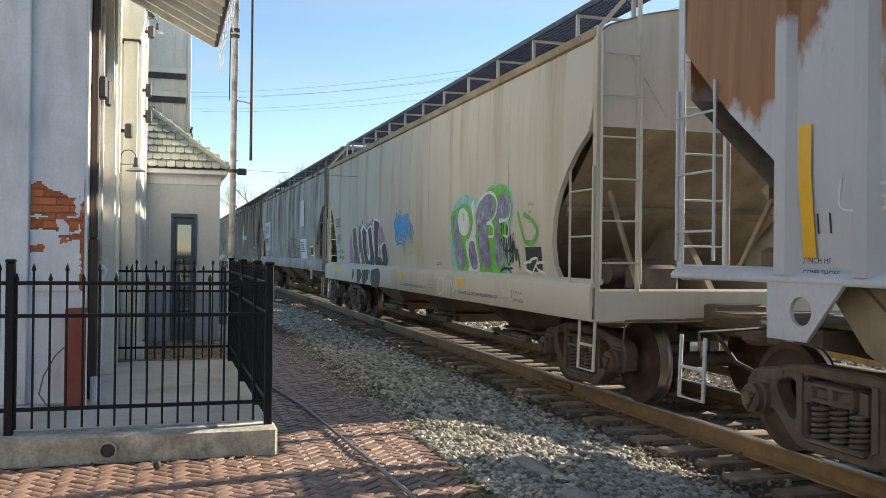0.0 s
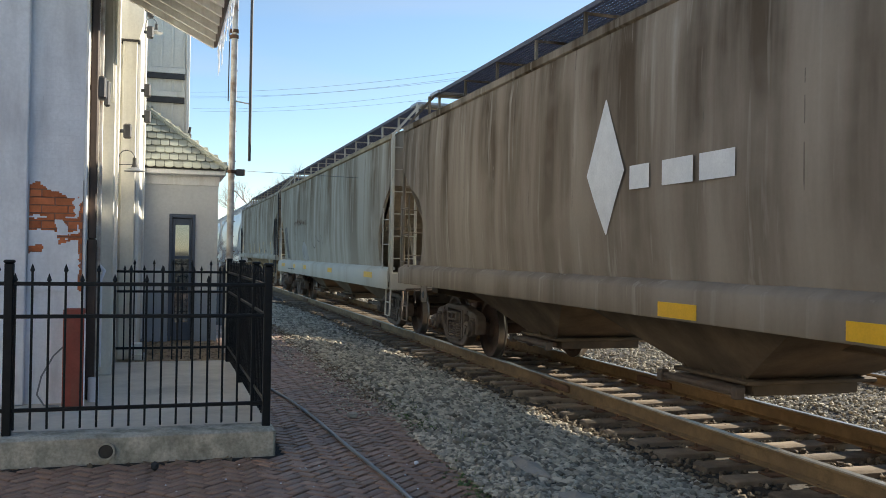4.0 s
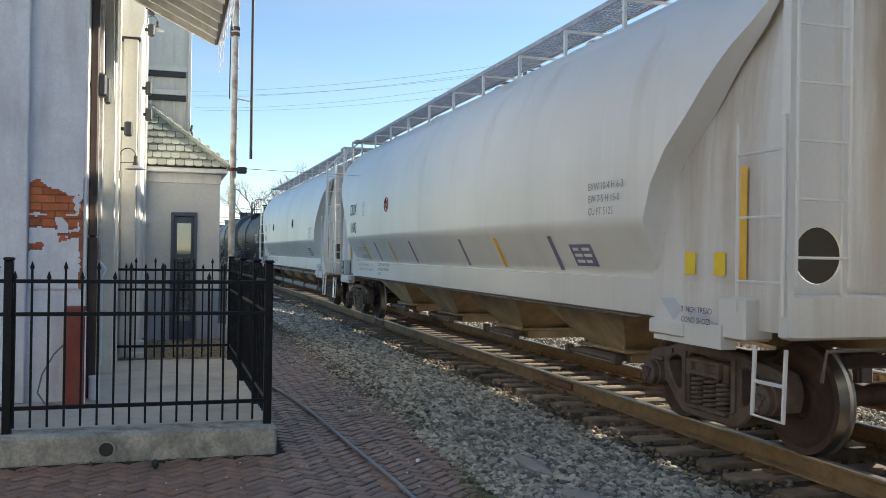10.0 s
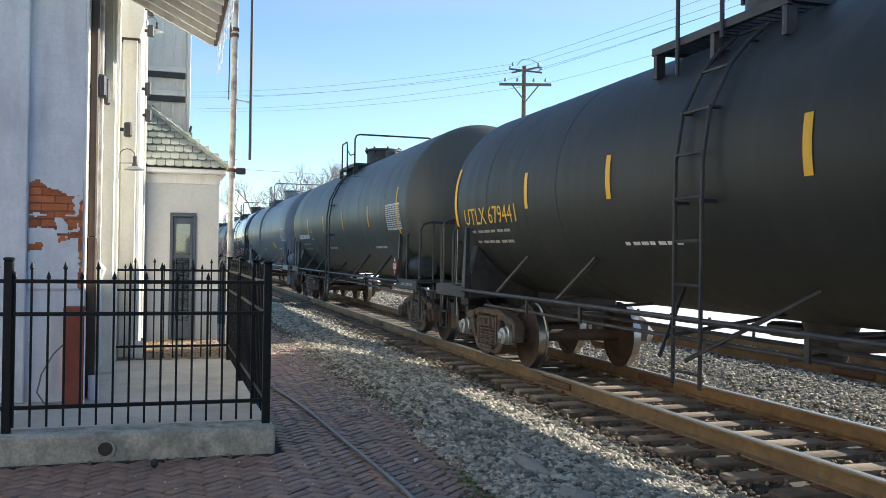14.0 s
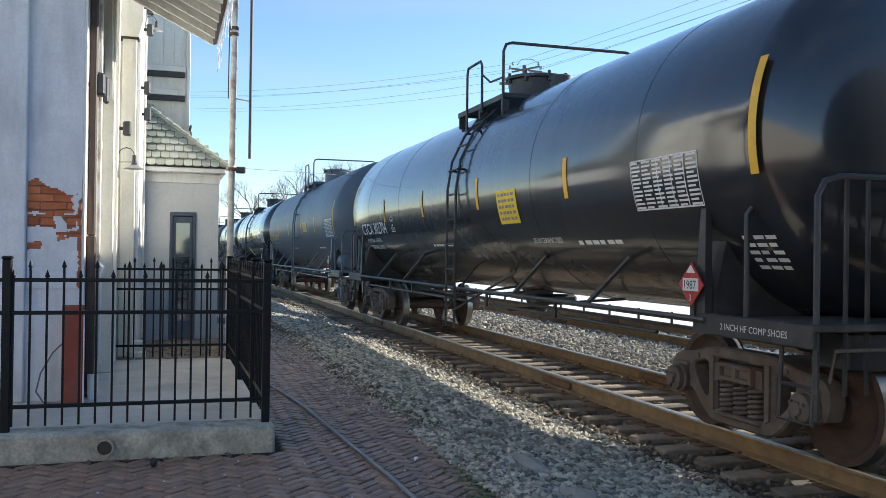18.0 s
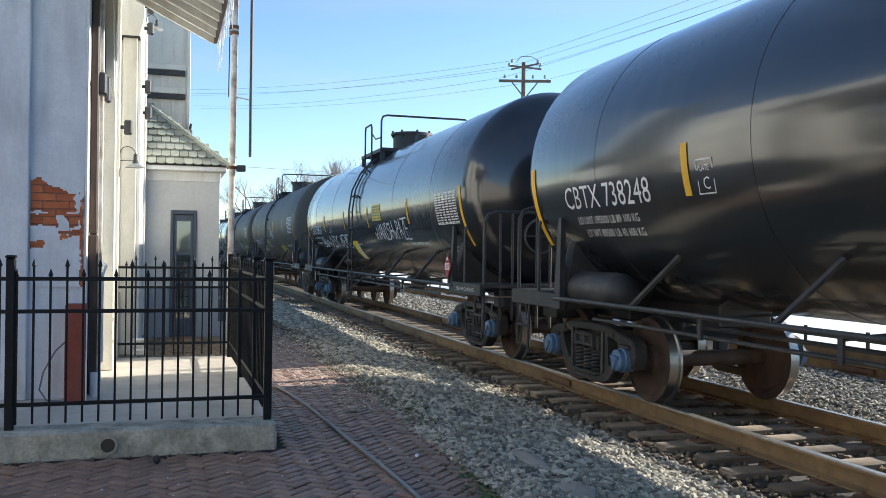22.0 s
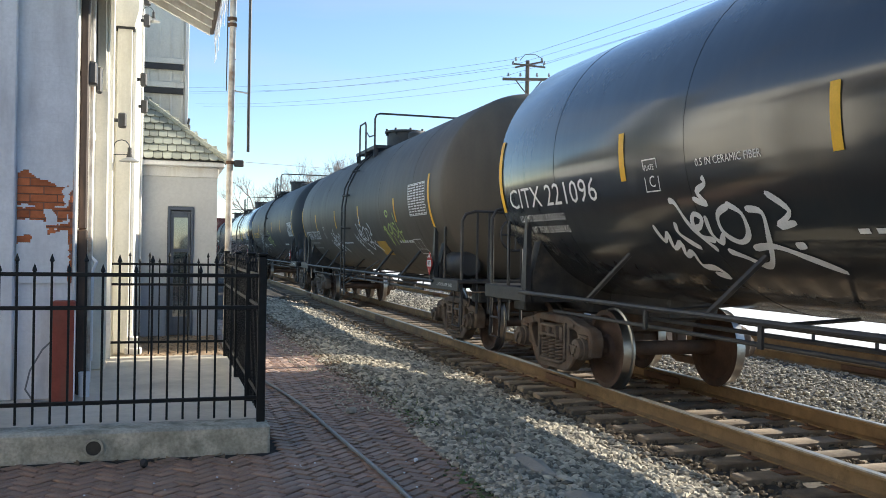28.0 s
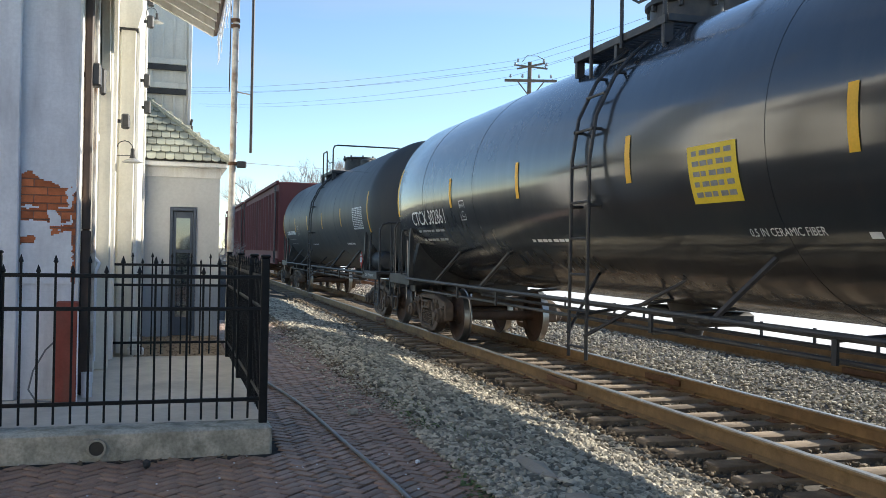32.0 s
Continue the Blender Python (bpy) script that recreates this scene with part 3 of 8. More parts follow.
def stones(name, n, x0, x1, y0, y1, lo, hi, label, near=1.0, mat="ballast"):
    """n crushed stones over a rectangle of the track bed, denser towards y0."""
    ico = np.array(ICO)
    x = rng.uniform(x0, x1, n)
    y = y0 + (y1 - y0) * rng.uniform(0, 1, n) ** near
    keep = ~((np.abs(np.abs(x - TX) - GAUGE / 2) < 0.09) | (np.abs(np.abs(x - TX2) - GAUGE / 2) < 0.09))
    x, y = x[keep], y[keep]
    n = len(x)
    s = rng.uniform(lo, hi, n) * (1 + 0.035 * np.maximum(y - 10, 0))
    z = np.array([ballast_z(a) if a > 2.25 else 0.0 for a in x]) + s * rng.uniform(-0.2, 0.45, n)
    j = ico[None] * (1 + rng.uniform(-0.3, 0.3, (n, 12, 1)))
    j = j * (s[:, None] * rng.uniform(0.65, 1.35, (n, 3)))[:, None, :]
    j[:, :, 2] *= 0.75
    a = rng.uniform(0, 6.28, n)
    ca, sa = np.cos(a)[:, None], np.sin(a)[:, None]
    jx, jy = j[:, :, 0] * ca - j[:, :, 1] * sa, j[:, :, 0] * sa + j[:, :, 1] * ca
    v = np.stack([jx + x[:, None], jy + y[:, None], j[:, :, 2] + z[:, None]], -1).reshape(-1, 3)
    f = (np.array(ICF)[None] + 12 * np.arange(n)[:, None, None]).reshape(-1, 3)
    me = bpy.data.meshes.new(name)
    me.from_pydata(v.tolist(), [], f.tolist())
    ob = new(name, me)
    me.materials.append(M[mat])
    return tagged(ob, label, "gravel", kind="stuff")


stones("track_ballast", 29000, 2.2, 4.25, 3.5, 30, 0.011, 0.040, "grey angular crushed stone beside the near track", 1.6)
stones("track_ballast", 15000, 4.0, 7.4, 4.0, 34, 0.014, 0.036, "rust-brown crushed stone between the ties", 1.5, "ballast_brown")
stones("track_ballast", 26000, 7.2, 13.2, 7.0, 45, 0.014, 0.032, "sunlit grey crushed stone between the two tracks", 1.6)
stones("track_ballast", 7000, 2.25, 8.5, -8.0, 4.0, 0.02, 0.04, "grey crushed stone along the track behind the viewer", 1.0)
stones("track_ballast", 3200, 1.93, 2.4, 3.4, 7.2, 0.010, 0.03, "loose stones spilling onto the near end of the paving", 1.0)
stones("track_ballast", 1500, 1.95, 2.3, 4.0, 16, 0.008, 0.026, "loose stones strewn on the edge of the paving", 1.3)
stones("track_ballast", 6000, 1.95, 2.9, 9.0, 26, 0.008, 0.02, "dark soil and fine brown gravel along the edge of the paving", 1.1, "ballast_brown")
stones("track_ballast", 1600, 1.55, 2.3, 8.0, 24, 0.006, 0.018, "fine gravel strewn over the edge of the paving", 1.2)

# rails and ties
def railway(name, cx, ny0, ny1, label, ties=True):
    tr = thing(name, label, "railway", kind="structure")
    prof = [(-0.07, -0.18), (0.07, -0.18), (0.07, -0.165), (0.012, -0.145), (0.012, -0.045), (0.037, -0.035), (0.037, -0.012), (0.03, 0.0), (-0.03, 0.0), (-0.037, -0.012),
            (-0.037, -0.035), (-0.012, -0.045), (-0.012, -0.145), (-0.07, -0.165)]
    for sx in (-1, 1):
        x = cx + sx * GAUGE / 2
        g = G()
        g.loft([[(x + p[0], y, RZ + p[1]) for p in prof] for y in (-460, 0, 20, 60, 460)])
        for k, f in enumerate(g.f):
            zs = [g.v[i][2] for i in f]
            if len(f) == 4 and min(zs) > RZ - 0.0125:
                g.mi[k] = 1
        rail = part("rail", g, ["rail_side", "rail_top"], tr, "rust-brown steel rail with a polished head")
        for y in (10.9, 21.5, 33.0):
            part("joint_bar", G().box(x - 0.045, x - 0.013, y - 0.45, y + 0.45, RZ - 0.14, RZ - 0.05, 0.01), "tieplate", rail)
    if ties:
        tie = shared("tie", lambda: G().box(-1.3, 1.3, -0.11, 0.11, -0.17, 0.0, 0.012))
        plate = shared("tie_plate", lambda: G().box(-0.17, 0.17, -0.09, 0.09, 0.0, 0.018, 0.005).cyl((-0.1, 0.05, 0.01), (-0.1, 0.05, 0.045), 0.018, n=6).cyl((0.1, -0.05, 0.01), (0.1, -0.05, 0.045), 0.018, n=6))
        k, y = 0, ny0
        while y < ny1:
            t = part("tie", tie, "tie", tr, at=(cx + random.uniform(-0.06, 0.06), y, RZ - 0.185 - random.uniform(0, 0.02)))
            t.rotation_euler = (0, 0, random.uniform(-0.03, 0.03))
            if y < 32 and cx < 8:
                for sx in (-1, 1):
                    part("tie_plate", plate, "tieplate", t, at=(sx * GAUGE / 2, 0, 0.0))
            y += 0.53 + random.uniform(-0.03, 0.03)
    return tr


railway("railway_track", TX, 2.0, 60, "main track with rusty rails on weathered timber ties")
railway("railway_track", TX2, 8.0, 50, "second track with rusty rails on timber ties")

# raised concrete platform with the black fence
plat = thing("platform", "weathered concrete platform with a raised front kerb", "platform", kind="structure")
g = G().box(-9, 0.75, 6.65, 6.95, -0.2, 0.195, 0.02)
part("kerb", g, "concrete", plat, "stained concrete kerb with a drain hole")
part("slab", G().box(-9, 0.72, 6.952, 11.15, -0.2, 0.19), "slab", plat)
g = G().lathe([(6.60, 0.065), (6.60, 0.05), (6.66, 0.05), (6.66, 0.065)], "y", 20, True).move(-0.455, 0.02, 0.085)
pipe = part("drain_pipe", g, "concrete", plat)
# dark disc closing the pipe, coloured as the shade inside a bore
part("drain_bore", G().cyl((-0.455, 6.63, 0.085), (-0.455, 6.646, 0.085), 0.051, n=20), "dark_gap", pipe)

def leaf_patch(name, n, x0, x1, y0, y1, z, label):
    g = G()
    for _ in range(n):
        x, y, a, s = random.uniform(x0, x1), random.uniform(y0, y1), random.uniform(0, 6.28), random.uniform(0.02, 0.05)
        c, d = math.cos(a) * s, math.sin(a) * s
        t = random.uniform(0, 0.02)
        g.add([(x - c, y - d, z + t), (x + d * 0.5, y - c * 0.5, z + 0.012), (x + c, y + d, z + 0.02), (x - d * 0.5, y + c * 0.5, z + 0.004)], [(0, 1, 2, 3)])
    return solid(name, g, "leaves", label, "leaves", kind="stuff", smooth=0)


solid("planting_bed", G().box(-4, 0.75, 11.16, 16.0, -0.2, 0.12, 0.03), "leaves", "bare brown planting bed under dry leaves", "ground", kind="structure")
leaf_patch("dry_leaves", 900, -0.75, 0.72, 11.2, 14.2, 0.125, "dry brown leaves scattered over the planting bed")
leaf_patch("dry_leaves", 90, -3, 0.6, 6.45, 6.64, -0.012, "dry leaf bits gathered along the kerb")


def fence_run(fence, p0, p1, posts, n):
    """Pickets, three rails and posts between two points."""
    p0, p1 = Vector(p0), Vector(p1)
    d = (p1 - p0)
    along = d.normalized()
    for z in (0.37, 1.04, 1.275):
        a, b = p0 + Vector((0, 0, z)), p1 + Vector((0, 0, z))
        w = Vector((abs(along.y), abs(along.x), 0)) * 0.014
        lo, hi = Vector((min(a.x, b.x), min(a.y, b.y), z)) - w, Vector((max(a.x, b.x), max(a.y, b.y), z)) + w
        part("fence_rail", G().box(lo.x, hi.x, lo.y, hi.y, z - 0.014, z + 0.014, 0.004), "iron", fence)
    for k in range(1, n):
        tall = k % 2
        q = p0 + d * (k / n)
        m = shared(("picket", tall), lambda: picket(1.42 if tall else 1.35))
        part("picket", m, "iron", fence, at=(q.x, q.y, 0))
    for q in posts:
        part("post", shared("fence_post", lambda: G().box(-0.03, 0.03, -0.03, 0.03, 0.19, 1.42, 0.006).box(-0.036, 0.036, -0.036, 0.036, 1.42, 1.445, 0.008)), "iron", fence, at=(q[0], q[1], 0))


def picket(top):
    g = G().box(-0.008, 0.008, -0.008, 0.008, 0.23, top - 0.055, 0.002)
    return g.lathe([(top - 0.062, 0.006), (top - 0.05, 0.017), (top - 0.035, 0.013), (top, 0.001)], "z", 6)


fence = thing("metal_fence", "black steel picket fence with spear tips on the platform", "fence")
fence_run(fence, (-2.87, 6.8, 0), (0.69, 6.8, 0), [(0.69, 6.8), (-1.13, 6.8), (-2.87, 6.8)], 32)
fence_run(fence, (0.69, 6.8, 0), (0.69, 11.0, 0), [(0.69, 7.75), (0.69, 9.2), (0.69, 11.0)], 36)
fence_run(fence, (-0.73, 11.0, 0), (0.69, 11.0, 0), [(-0.73, 11.0)], 13)

# litter: a dark clod by the kerb, pale chips, a loose stone, old edging stones half buried
def lump(name, x, y, z, s, mt, label, seed):
    r2 = random.Random(seed)
    vs = [(x + a * s[0] * r2.uniform(0.75, 1.2), y + b * s[1] * r2.uniform(0.75, 1.2), z + c * s[2] * r2.uniform(0.8, 1.1)) for a, b, c in ICO]
    return solid(name, G().add(vs, ICF), mt, label, "stone", smooth=0)


lump("clod", -0.119, 6.35, 0.03, (0.035, 0.03, 0.04), "cast_black", "small dark clod lying by the kerb", 1)
lump("loose_stone", 1.62, 8.0, 0.03, (0.06, 0.05, 0.04), "stone", "pale fist-sized stone lying on the brick paving", 2)
lump("loose_stone", 1.70, 6.1, 0.012, (0.02, 0.02, 0.014), "icicle", "small white pebble lying on the brick paving", 3)
for k, (x, y, a, b, c, s) in enumerate(((2.50, 5.95, 0.10, 0.42, 0.06, 5), (2.46, 5.0, 0.14, 0.24, 0.07, 6), (2.62, 4.45, 0.13, 0.22, 0.06, 7))):
    lump("edging_stone", x, y, -0.035, (a, b, c), "stone", "flat pale edging stone half buried in crushed stone", s)
g = G()
rc = random.Random(21)
for k in range(70):
    x, y, s = rc.uniform(-2.6, 1.7), rc.uniform(4.6, 6.6), rc.uniform(0.003, 0.009)
    g.add([(x + a * s, y + b * s, 0.006 + c * s * 0.6) for a, b, c in ICO], ICF)
solid("paving_chips", g, "icicle", "tiny pale chips scattered over the brick paving", "litter", kind="stuff", smooth=0)

# hose lying on the paving
pts = []
for t in range(41):
    s = t / 40
    y = 13.0 - 9.5 * s
    d = min(y, 10.0) - 5.1
    pts.append((1.385 - 0.018 * d - 0.0098 * d * d - 0.03 * max(0.0, y - 10) + 0.012 * math.sin(s * 17), y, 0.022))
solid("hose", G().tube(pts, 0.014, 8), "cable", "dark grey hose lying across the brick paving", "hose")

# ---------------------------------------------------------------- depot building
depot = thing("depot", "white-painted brick station building with timber eaves and a grey annex", "building", kind="structure")
part("wall_south", G().box(-6, -0.76, 8.2, 8.5, 0.19, 5.2), "white_brick", depot, "white-painted brick wall with flaking paint")
part("pilaster", G().box(-6, -1.2, 8.13, 8.198, 0.19, 5.2, 0.01), "white_brick", depot)
part("corner_board", G().box(-0.758, -0.735, 8.195, 8.32, 0.19, 5.2, 0.004), "trim", depot)
part("wall_track_side", G().box(-1.0, -0.74, 8.5, 14.3, 0.19, 5.2), "cream", depot)
part("wall_back", G().box(-6, -1.0, 14.0, 14.3, 0.19, 5.2), "cream", depot)

# bare bricks where the paint has gone: courses of a running bond within an uneven outline
def bare(x, z):
    """Whether the paint is gone at this place of the south wall."""
    n1 = noise.noise((x * 7, z * 7, 3.1))
    n2 = noise.noise((x * 23, z * 29, 1.7))
    w = 0.055 * n1 + 0.03 * n2
    top = 2.085 - 0.42 * max(0.0, x + 1.12)
    if x > -0.792 - 0.6 * w and 1.16 < z < 1.90 + w:
        return True
    if -1.186 < x < -0.83 + w and 1.80 + 0.6 * w < z < top + w:
        return not (abs(x + 1.13) < 0.03 and abs(z - 1.79) < 0.03)
    if -1.186 < x < -0.80 and 1.685 + 0.5 * w < z < 1.80 and n1 > -0.35:
        return True
    if 1.60 < z - w < 1.66 and -0.97 < x < -0.78 and n2 > -0.2:
        return True
    return abs(z - 1.525 - 0.4 * w) < 0.035 and -1.186 < x < -1.09 + w


course, blen = 0.0675, 0.212
bed = part("mortar_bed", G().box(-1.19, -0.762, 8.190, 8.199, 1.16, 2.13), "mortar", depot)
for r in range(14):
    z = 1.165 + r * course
    for c in range(-1, 4):
        a = max(-1.30 + (c + 0.5 * (r % 2)) * blen, -1.19)
        b = min(-1.30 + (c + 1 + 0.5 * (r % 2)) * blen - 0.009, -0.762)
        if b - a > 0.02:
            part("brick", G().box(a, b, 8.186, 8.1905, z, z + course - 0.009, 0.003), "red_brick", bed)
# the paint film that is left, with its broken edge and the joints showing through
g = G()
cw, ch = 0.0107, 0.0135
for iz in range(72):
    z = 1.16 + iz * ch
    run = None
    for ix in range(41):
        x = -1.19 + ix * cw
        keep = ix < 40 and not bare(x + cw / 2, z + ch / 2)
        if keep and run is None:
            run = x
        if not keep and run is not None:
            d = 8.1832 if iz % 5 == 4 else 8.182
            g.box(run, x, d, 8.1858, z, z + ch)
            run = None
part("paint_film", g, "white_brick", depot, "flaking white paint left on the bricks", smooth=0)

# joints of the painted courses
g = G()
for r in range(64):
    z = 0.22 + r * course
    if z + course < 1.16 or z > 2.13:
        for c in range(3):
            a = max(-1.199, -1.30 + (c + 0.5 * (r % 2)) * blen)
            b = min(-0.765, -1.30 + (c + 1 + 0.5 * (r % 2)) * blen - 0.008)
            if b - a > 0.02:
                part("brick", G().box(a, b, 8.1986, 8.1996, z, z + course - 0.004, 0.0004), "white_brick", bed)

# bay with a pilaster, conduit, brackets
part("bay_wall", G().box(-0.739, -0.40, 11.6, 14.3, 0.12, 5.2), "cream", depot)
part("bay_pilaster", G().box(-0.60, -0.43, 11.44, 11.598, 0.19, 4.1, 0.008), "cream", depot)
part("bay_capital", G().prism([(-0.62, 4.11), (-0.41, 4.11), (-0.36, 4.32), (-0.36, 4.65), (-0.66, 4.65), (-0.66, 4.32)], "y", 11.40, 11.62), "cream", depot)
part("capital_band", G().box(-0.625, -0.405, 11.42, 11.6, 4.085, 4.115), "dark_band", depot)
part("corner_trim", G().box(-0.428, -0.385, 11.56, 11.66, 0.19, 5.0, 0.005), "trim", depot)
part("corner_trim", G().box(-0.399, -0.37, 14.0, 14.29, 0.19, 5.0, 0.005), "trim", depot)
part("window_post", G().box(-0.739, -0.60, 10.0, 10.14, 0.19, 5.0, 0.008), "cream", depot)
part("window_post", G().box(-0.739, -0.665, 9.0, 9.1, 0.19, 5.0, 0.008), "trim", depot)
part("window_post", G().box(-0.739, -0.60, 10.9, 11.0, 0.19, 5.0, 0.008), "trim", depot)
win = part("side_window", G().box(-0.739, -0.71, 9.25, 9.9, 1.2, 4.0, 0.006), "trim", depot)
part("pane", G().box(-0.712, -0.704, 9.31, 9.84, 1.26, 2.55), "glass", win)
part("pane", G().box(-0.712, -0.704, 9.31, 9.84, 2.62, 3.94), "glass", win)
part("downspout", G().box(-0.735, -0.655, 8.33, 8.40, 0.19, 1.62, 0.012).box(-0.73, -0.66, 8.335, 8.395, 1.62, 5.0, 0.012), "brown", depot, "brown downspout, rusty at the foot")
part("conduit", G().cyl((-0.65, 8.55, 0.3), (-0.65, 8.55, 5.0), 0.017, n=8), "mast", depot)
part("conduit", G().tube([(-0.63, 8.62, 0.45), (-0.63, 8.62, 1.25), (-0.60, 8.64, 1.33), (-0.69, 8.8, 1.42)], 0.014, 6), "icicle", depot)
part("knee_brace", G().prism([(9.98, 3.1), (10.16, 3.1), (9.6, 4.6), (9.4, 4.6)], "x", -0.70, -0.62), "cream", depot)

# sloping eave over the platform with boarded underside
X0, Z0, X1, Z1, YN, YF = -0.74, 4.60, 0.44, 4.01, 6.9, 10.8
eave = part("roof_eave", G().prism([(X0, Z0 + 0.05), (X1, Z1 + 0.05), (X1 + 0.02, Z1 + 0.17), (X0, Z0 + 0.22)], "y", YN, YF), "dark_band", depot, "dark shingled eave with a boarded soffit")
for k in range(26):
    y = YN + 0.004 + k * (YF - YN) / 26
    part("soffit_board", G().add([(X0, y, Z0), (X1, y, Z1), (X1, y + 0.142, Z1), (X0, y + 0.142, Z0), (X0, y, Z0 + 0.045), (X1, y, Z1 + 0.045), (X1, y + 0.142, Z1 + 0.045), (X0, y + 0.142, Z0 + 0.045)],
                               [(0, 1, 2, 3), (7, 6, 5, 4), (0, 4, 5, 1), (2, 6, 7, 3), (1, 5, 6, 2), (0, 3, 7, 4)]), "trim", eave)
for k in range(11):
    y = YN + 0.02 + k * 0.375
    part("rafter", G().add([(X0, y, Z0 - 0.09), (X1, y, Z1 - 0.09), (X1, y + 0.05, Z1 - 0.09), (X0, y + 0.05, Z0 - 0.09), (X0, y, Z0 - 0.002), (X1, y, Z1 - 0.002), (X1, y + 0.05, Z1 - 0.002), (X0, y + 0.05, Z0 - 0.002)],
                         [(0, 1, 2, 3), (7, 6, 5, 4), (0, 4, 5, 1), (2, 6, 7, 3), (1, 5, 6, 2), (0, 3, 7, 4)]), "trim", eave)
part("fascia", G().box(X1 + 0.004, X1 + 0.045, YN - 0.01, YF + 0.03, Z1 - 0.05, Z1 + 0.16, 0.006), "brown", eave)
part("rake_board", G().prism([(X0, Z0 - 0.03), (X1, Z1 - 0.03), (X1, Z1 + 0.16), (X0, Z0 + 0.2)], "y", YF + 0.002, YF + 0.035), "cream", eave)
lights = thing("light_string", "white icicle light string hanging from the eave edge", "light string")
part("cord", G().cyl((X1 + 0.06, 7.2, Z1 + 0.02), (X1 + 0.06, 10.85, Z1 + 0.02), 0.006, n=6), "icicle", lights)
for k in range(48):
    y = 7.3 + k * 0.076
    ln = random.choice((0.12, 0.2, 0.3, 0.42))
    part("strand", G().tube([(X1 + 0.06 + 0.006 * math.sin(j * 2.1 + k), y + 0.008 * math.sin(j * 3 + k), Z1 + 0.02 - ln * j / 5) for j in range(6)], [0.004, 0.006, 0.003, 0.005, 0.003, 0.003], 5), "icicle", lights)

# annex with a hipped roof of scalloped shingles
part("annex_wall", G().box(-0.399, 0.73, 14.31, 14.6, 2.59, 2.74).box(-0.399, 0.0, 14.302, 14.6, 0.12, 2.60).box(0.39, 0.73, 14.302, 14.6, 0.12, 2.60).box(0.0, 0.39, 14.302, 14.6, 2.10, 2.60).box(0.55, 0.73, 14.6, 17.6, 0.12, 2.6), "grey_wall", depot, "plain grey painted annex wall")
part("dado", G().box(-0.395, -0.002, 14.288, 14.3, 0.12, 0.93, 0.003).box(0.392, 0.728, 14.288, 14.3, 0.12, 0.93, 0.003), "dado", depot, "blue-grey painted lower band")
part("dado_cap", G().box(-0.395, -0.002, 14.278, 14.287, 0.90, 0.945, 0.003).box(0.392, 0.728, 14.278, 14.287, 0.90, 0.945, 0.003), "grey_wall", depot)
part("plinth_block", G().box(-0.44, -0.30, 11.30, 11.43, 0.19, 0.40, 0.012).box(-0.46, -0.27, 11.27, 11.435, 0.19, 0.27, 0.01), "trim", depot)
part("frieze", G().box(-0.40, 0.742, 14.285, 14.301, 2.55, 2.702, 0.004), "trim", depot)
part("gutter", G().box(-0.42, 0.83, 14.14, 14.30, 2.70, 2.79, 0.015).box(0.735, 0.83, 14.3, 17.6, 2.70, 2.79, 0.015), "trim", depot)
A, B, C = Vector((-0.62, 14.12, 2.78)), Vector((0.86, 14.12, 2.78)), Vector((-0.43, 15.62, 3.92))
roof = part("annex_roof", G().add([A, B, C, (0.86, 17.6, 2.78), (-0.43, 17.6, 3.92), (-0.62, 15.62, 3.92)], [(0, 1, 2, 5), (1, 3, 4, 2)]), "dark_gap", depot, "mossy grey-green scalloped shingle roof")
up = (Vector((0, C.y - A.y, C.z - A.z))).normalized()
nrm = Vector((0, -up.z, up.y))
rows_n = 9
step = (C.z - A.z) / up.z / rows_n
for r in range(rows_n):
    base = A + up * (step * r)
    right = 0.86 - (0.86 + 0.43) * r / rows_n
    wdt = 0.135
    x = -0.62 + (wdt / 2 if r % 2 else 0)
    while x < right - 0.02:
        w = min(wdt - 0.008, right + 0.02 - x)
        sh = []
        hh = step * 1.25
        for k in range(7):
            a = math.pi + math.pi * k / 6
            sh.append((x + w / 2 + w / 2 * math.cos(a), 0.055 + 0.055 * math.sin(a)))
        top_r = min(x + w, right - 0.02)
        sh += [(max(x + 0.01, min(x + w, right)), hh), (x, hh)]
        lift0, lift1 = nrm * 0.028, nrm * 0.008
        vs = []
        for th in (0.0, 0.012):
            for (px, q) in sh:
                k = q / hh
                vs.append(Vector((px, base.y, base.z)) + up * q + nrm * (0.03 * (1 - k) + 0.004 + th - 0.012))
        n = len(sh)
        part("shingle", G().add(vs, [tuple(range(n, 2 * n)), tuple(reversed(range(n)))] + [(i, (i + 1) % n, (i + 1) % n + n, i + n) for i in range(n)]), "shingle", roof, smooth=0)
        x += wdt
for k in range(11):
    p = B + (C - B) * (k / 11.0)
    q = B + (C - B) * ((k + 1.15) / 11.0)
    part("hip_tile", G().tube([p + Vector((0, 0, 0.03)), q + Vector((0, 0, 0.02))], [0.05, 0.04], 6), "shingle", roof)

# upper gable behind the annex roof
gable = part("gable_wall", G().box(-0.9, 0.28, 15.65, 15.9, 2.8, 6.6), "cream", depot, "cream boarded upper gable wall")
for x in (-0.34, -0.16, 0.02, 0.20):
    part("batten", G().box(x - 0.018, x + 0.018, 15.625, 15.648, 2.9, 6.5, 0.004), "cream", gable)
part("corner_batten", G().box(0.245, 0.30, 15.61, 15.72, 2.9, 6.5, 0.006), "trim", gable)
for z in (4.02, 4.42):
    part("band", G().box(-0.5, 0.22, 15.59, 15.62, z, z + 0.095, 0.006), "dark_band", gable)
    part("ledge", G().box(-0.5, 0.23, 15.60, 15.645, z + 0.10, z + 0.2, 0.006), "cream", gable)
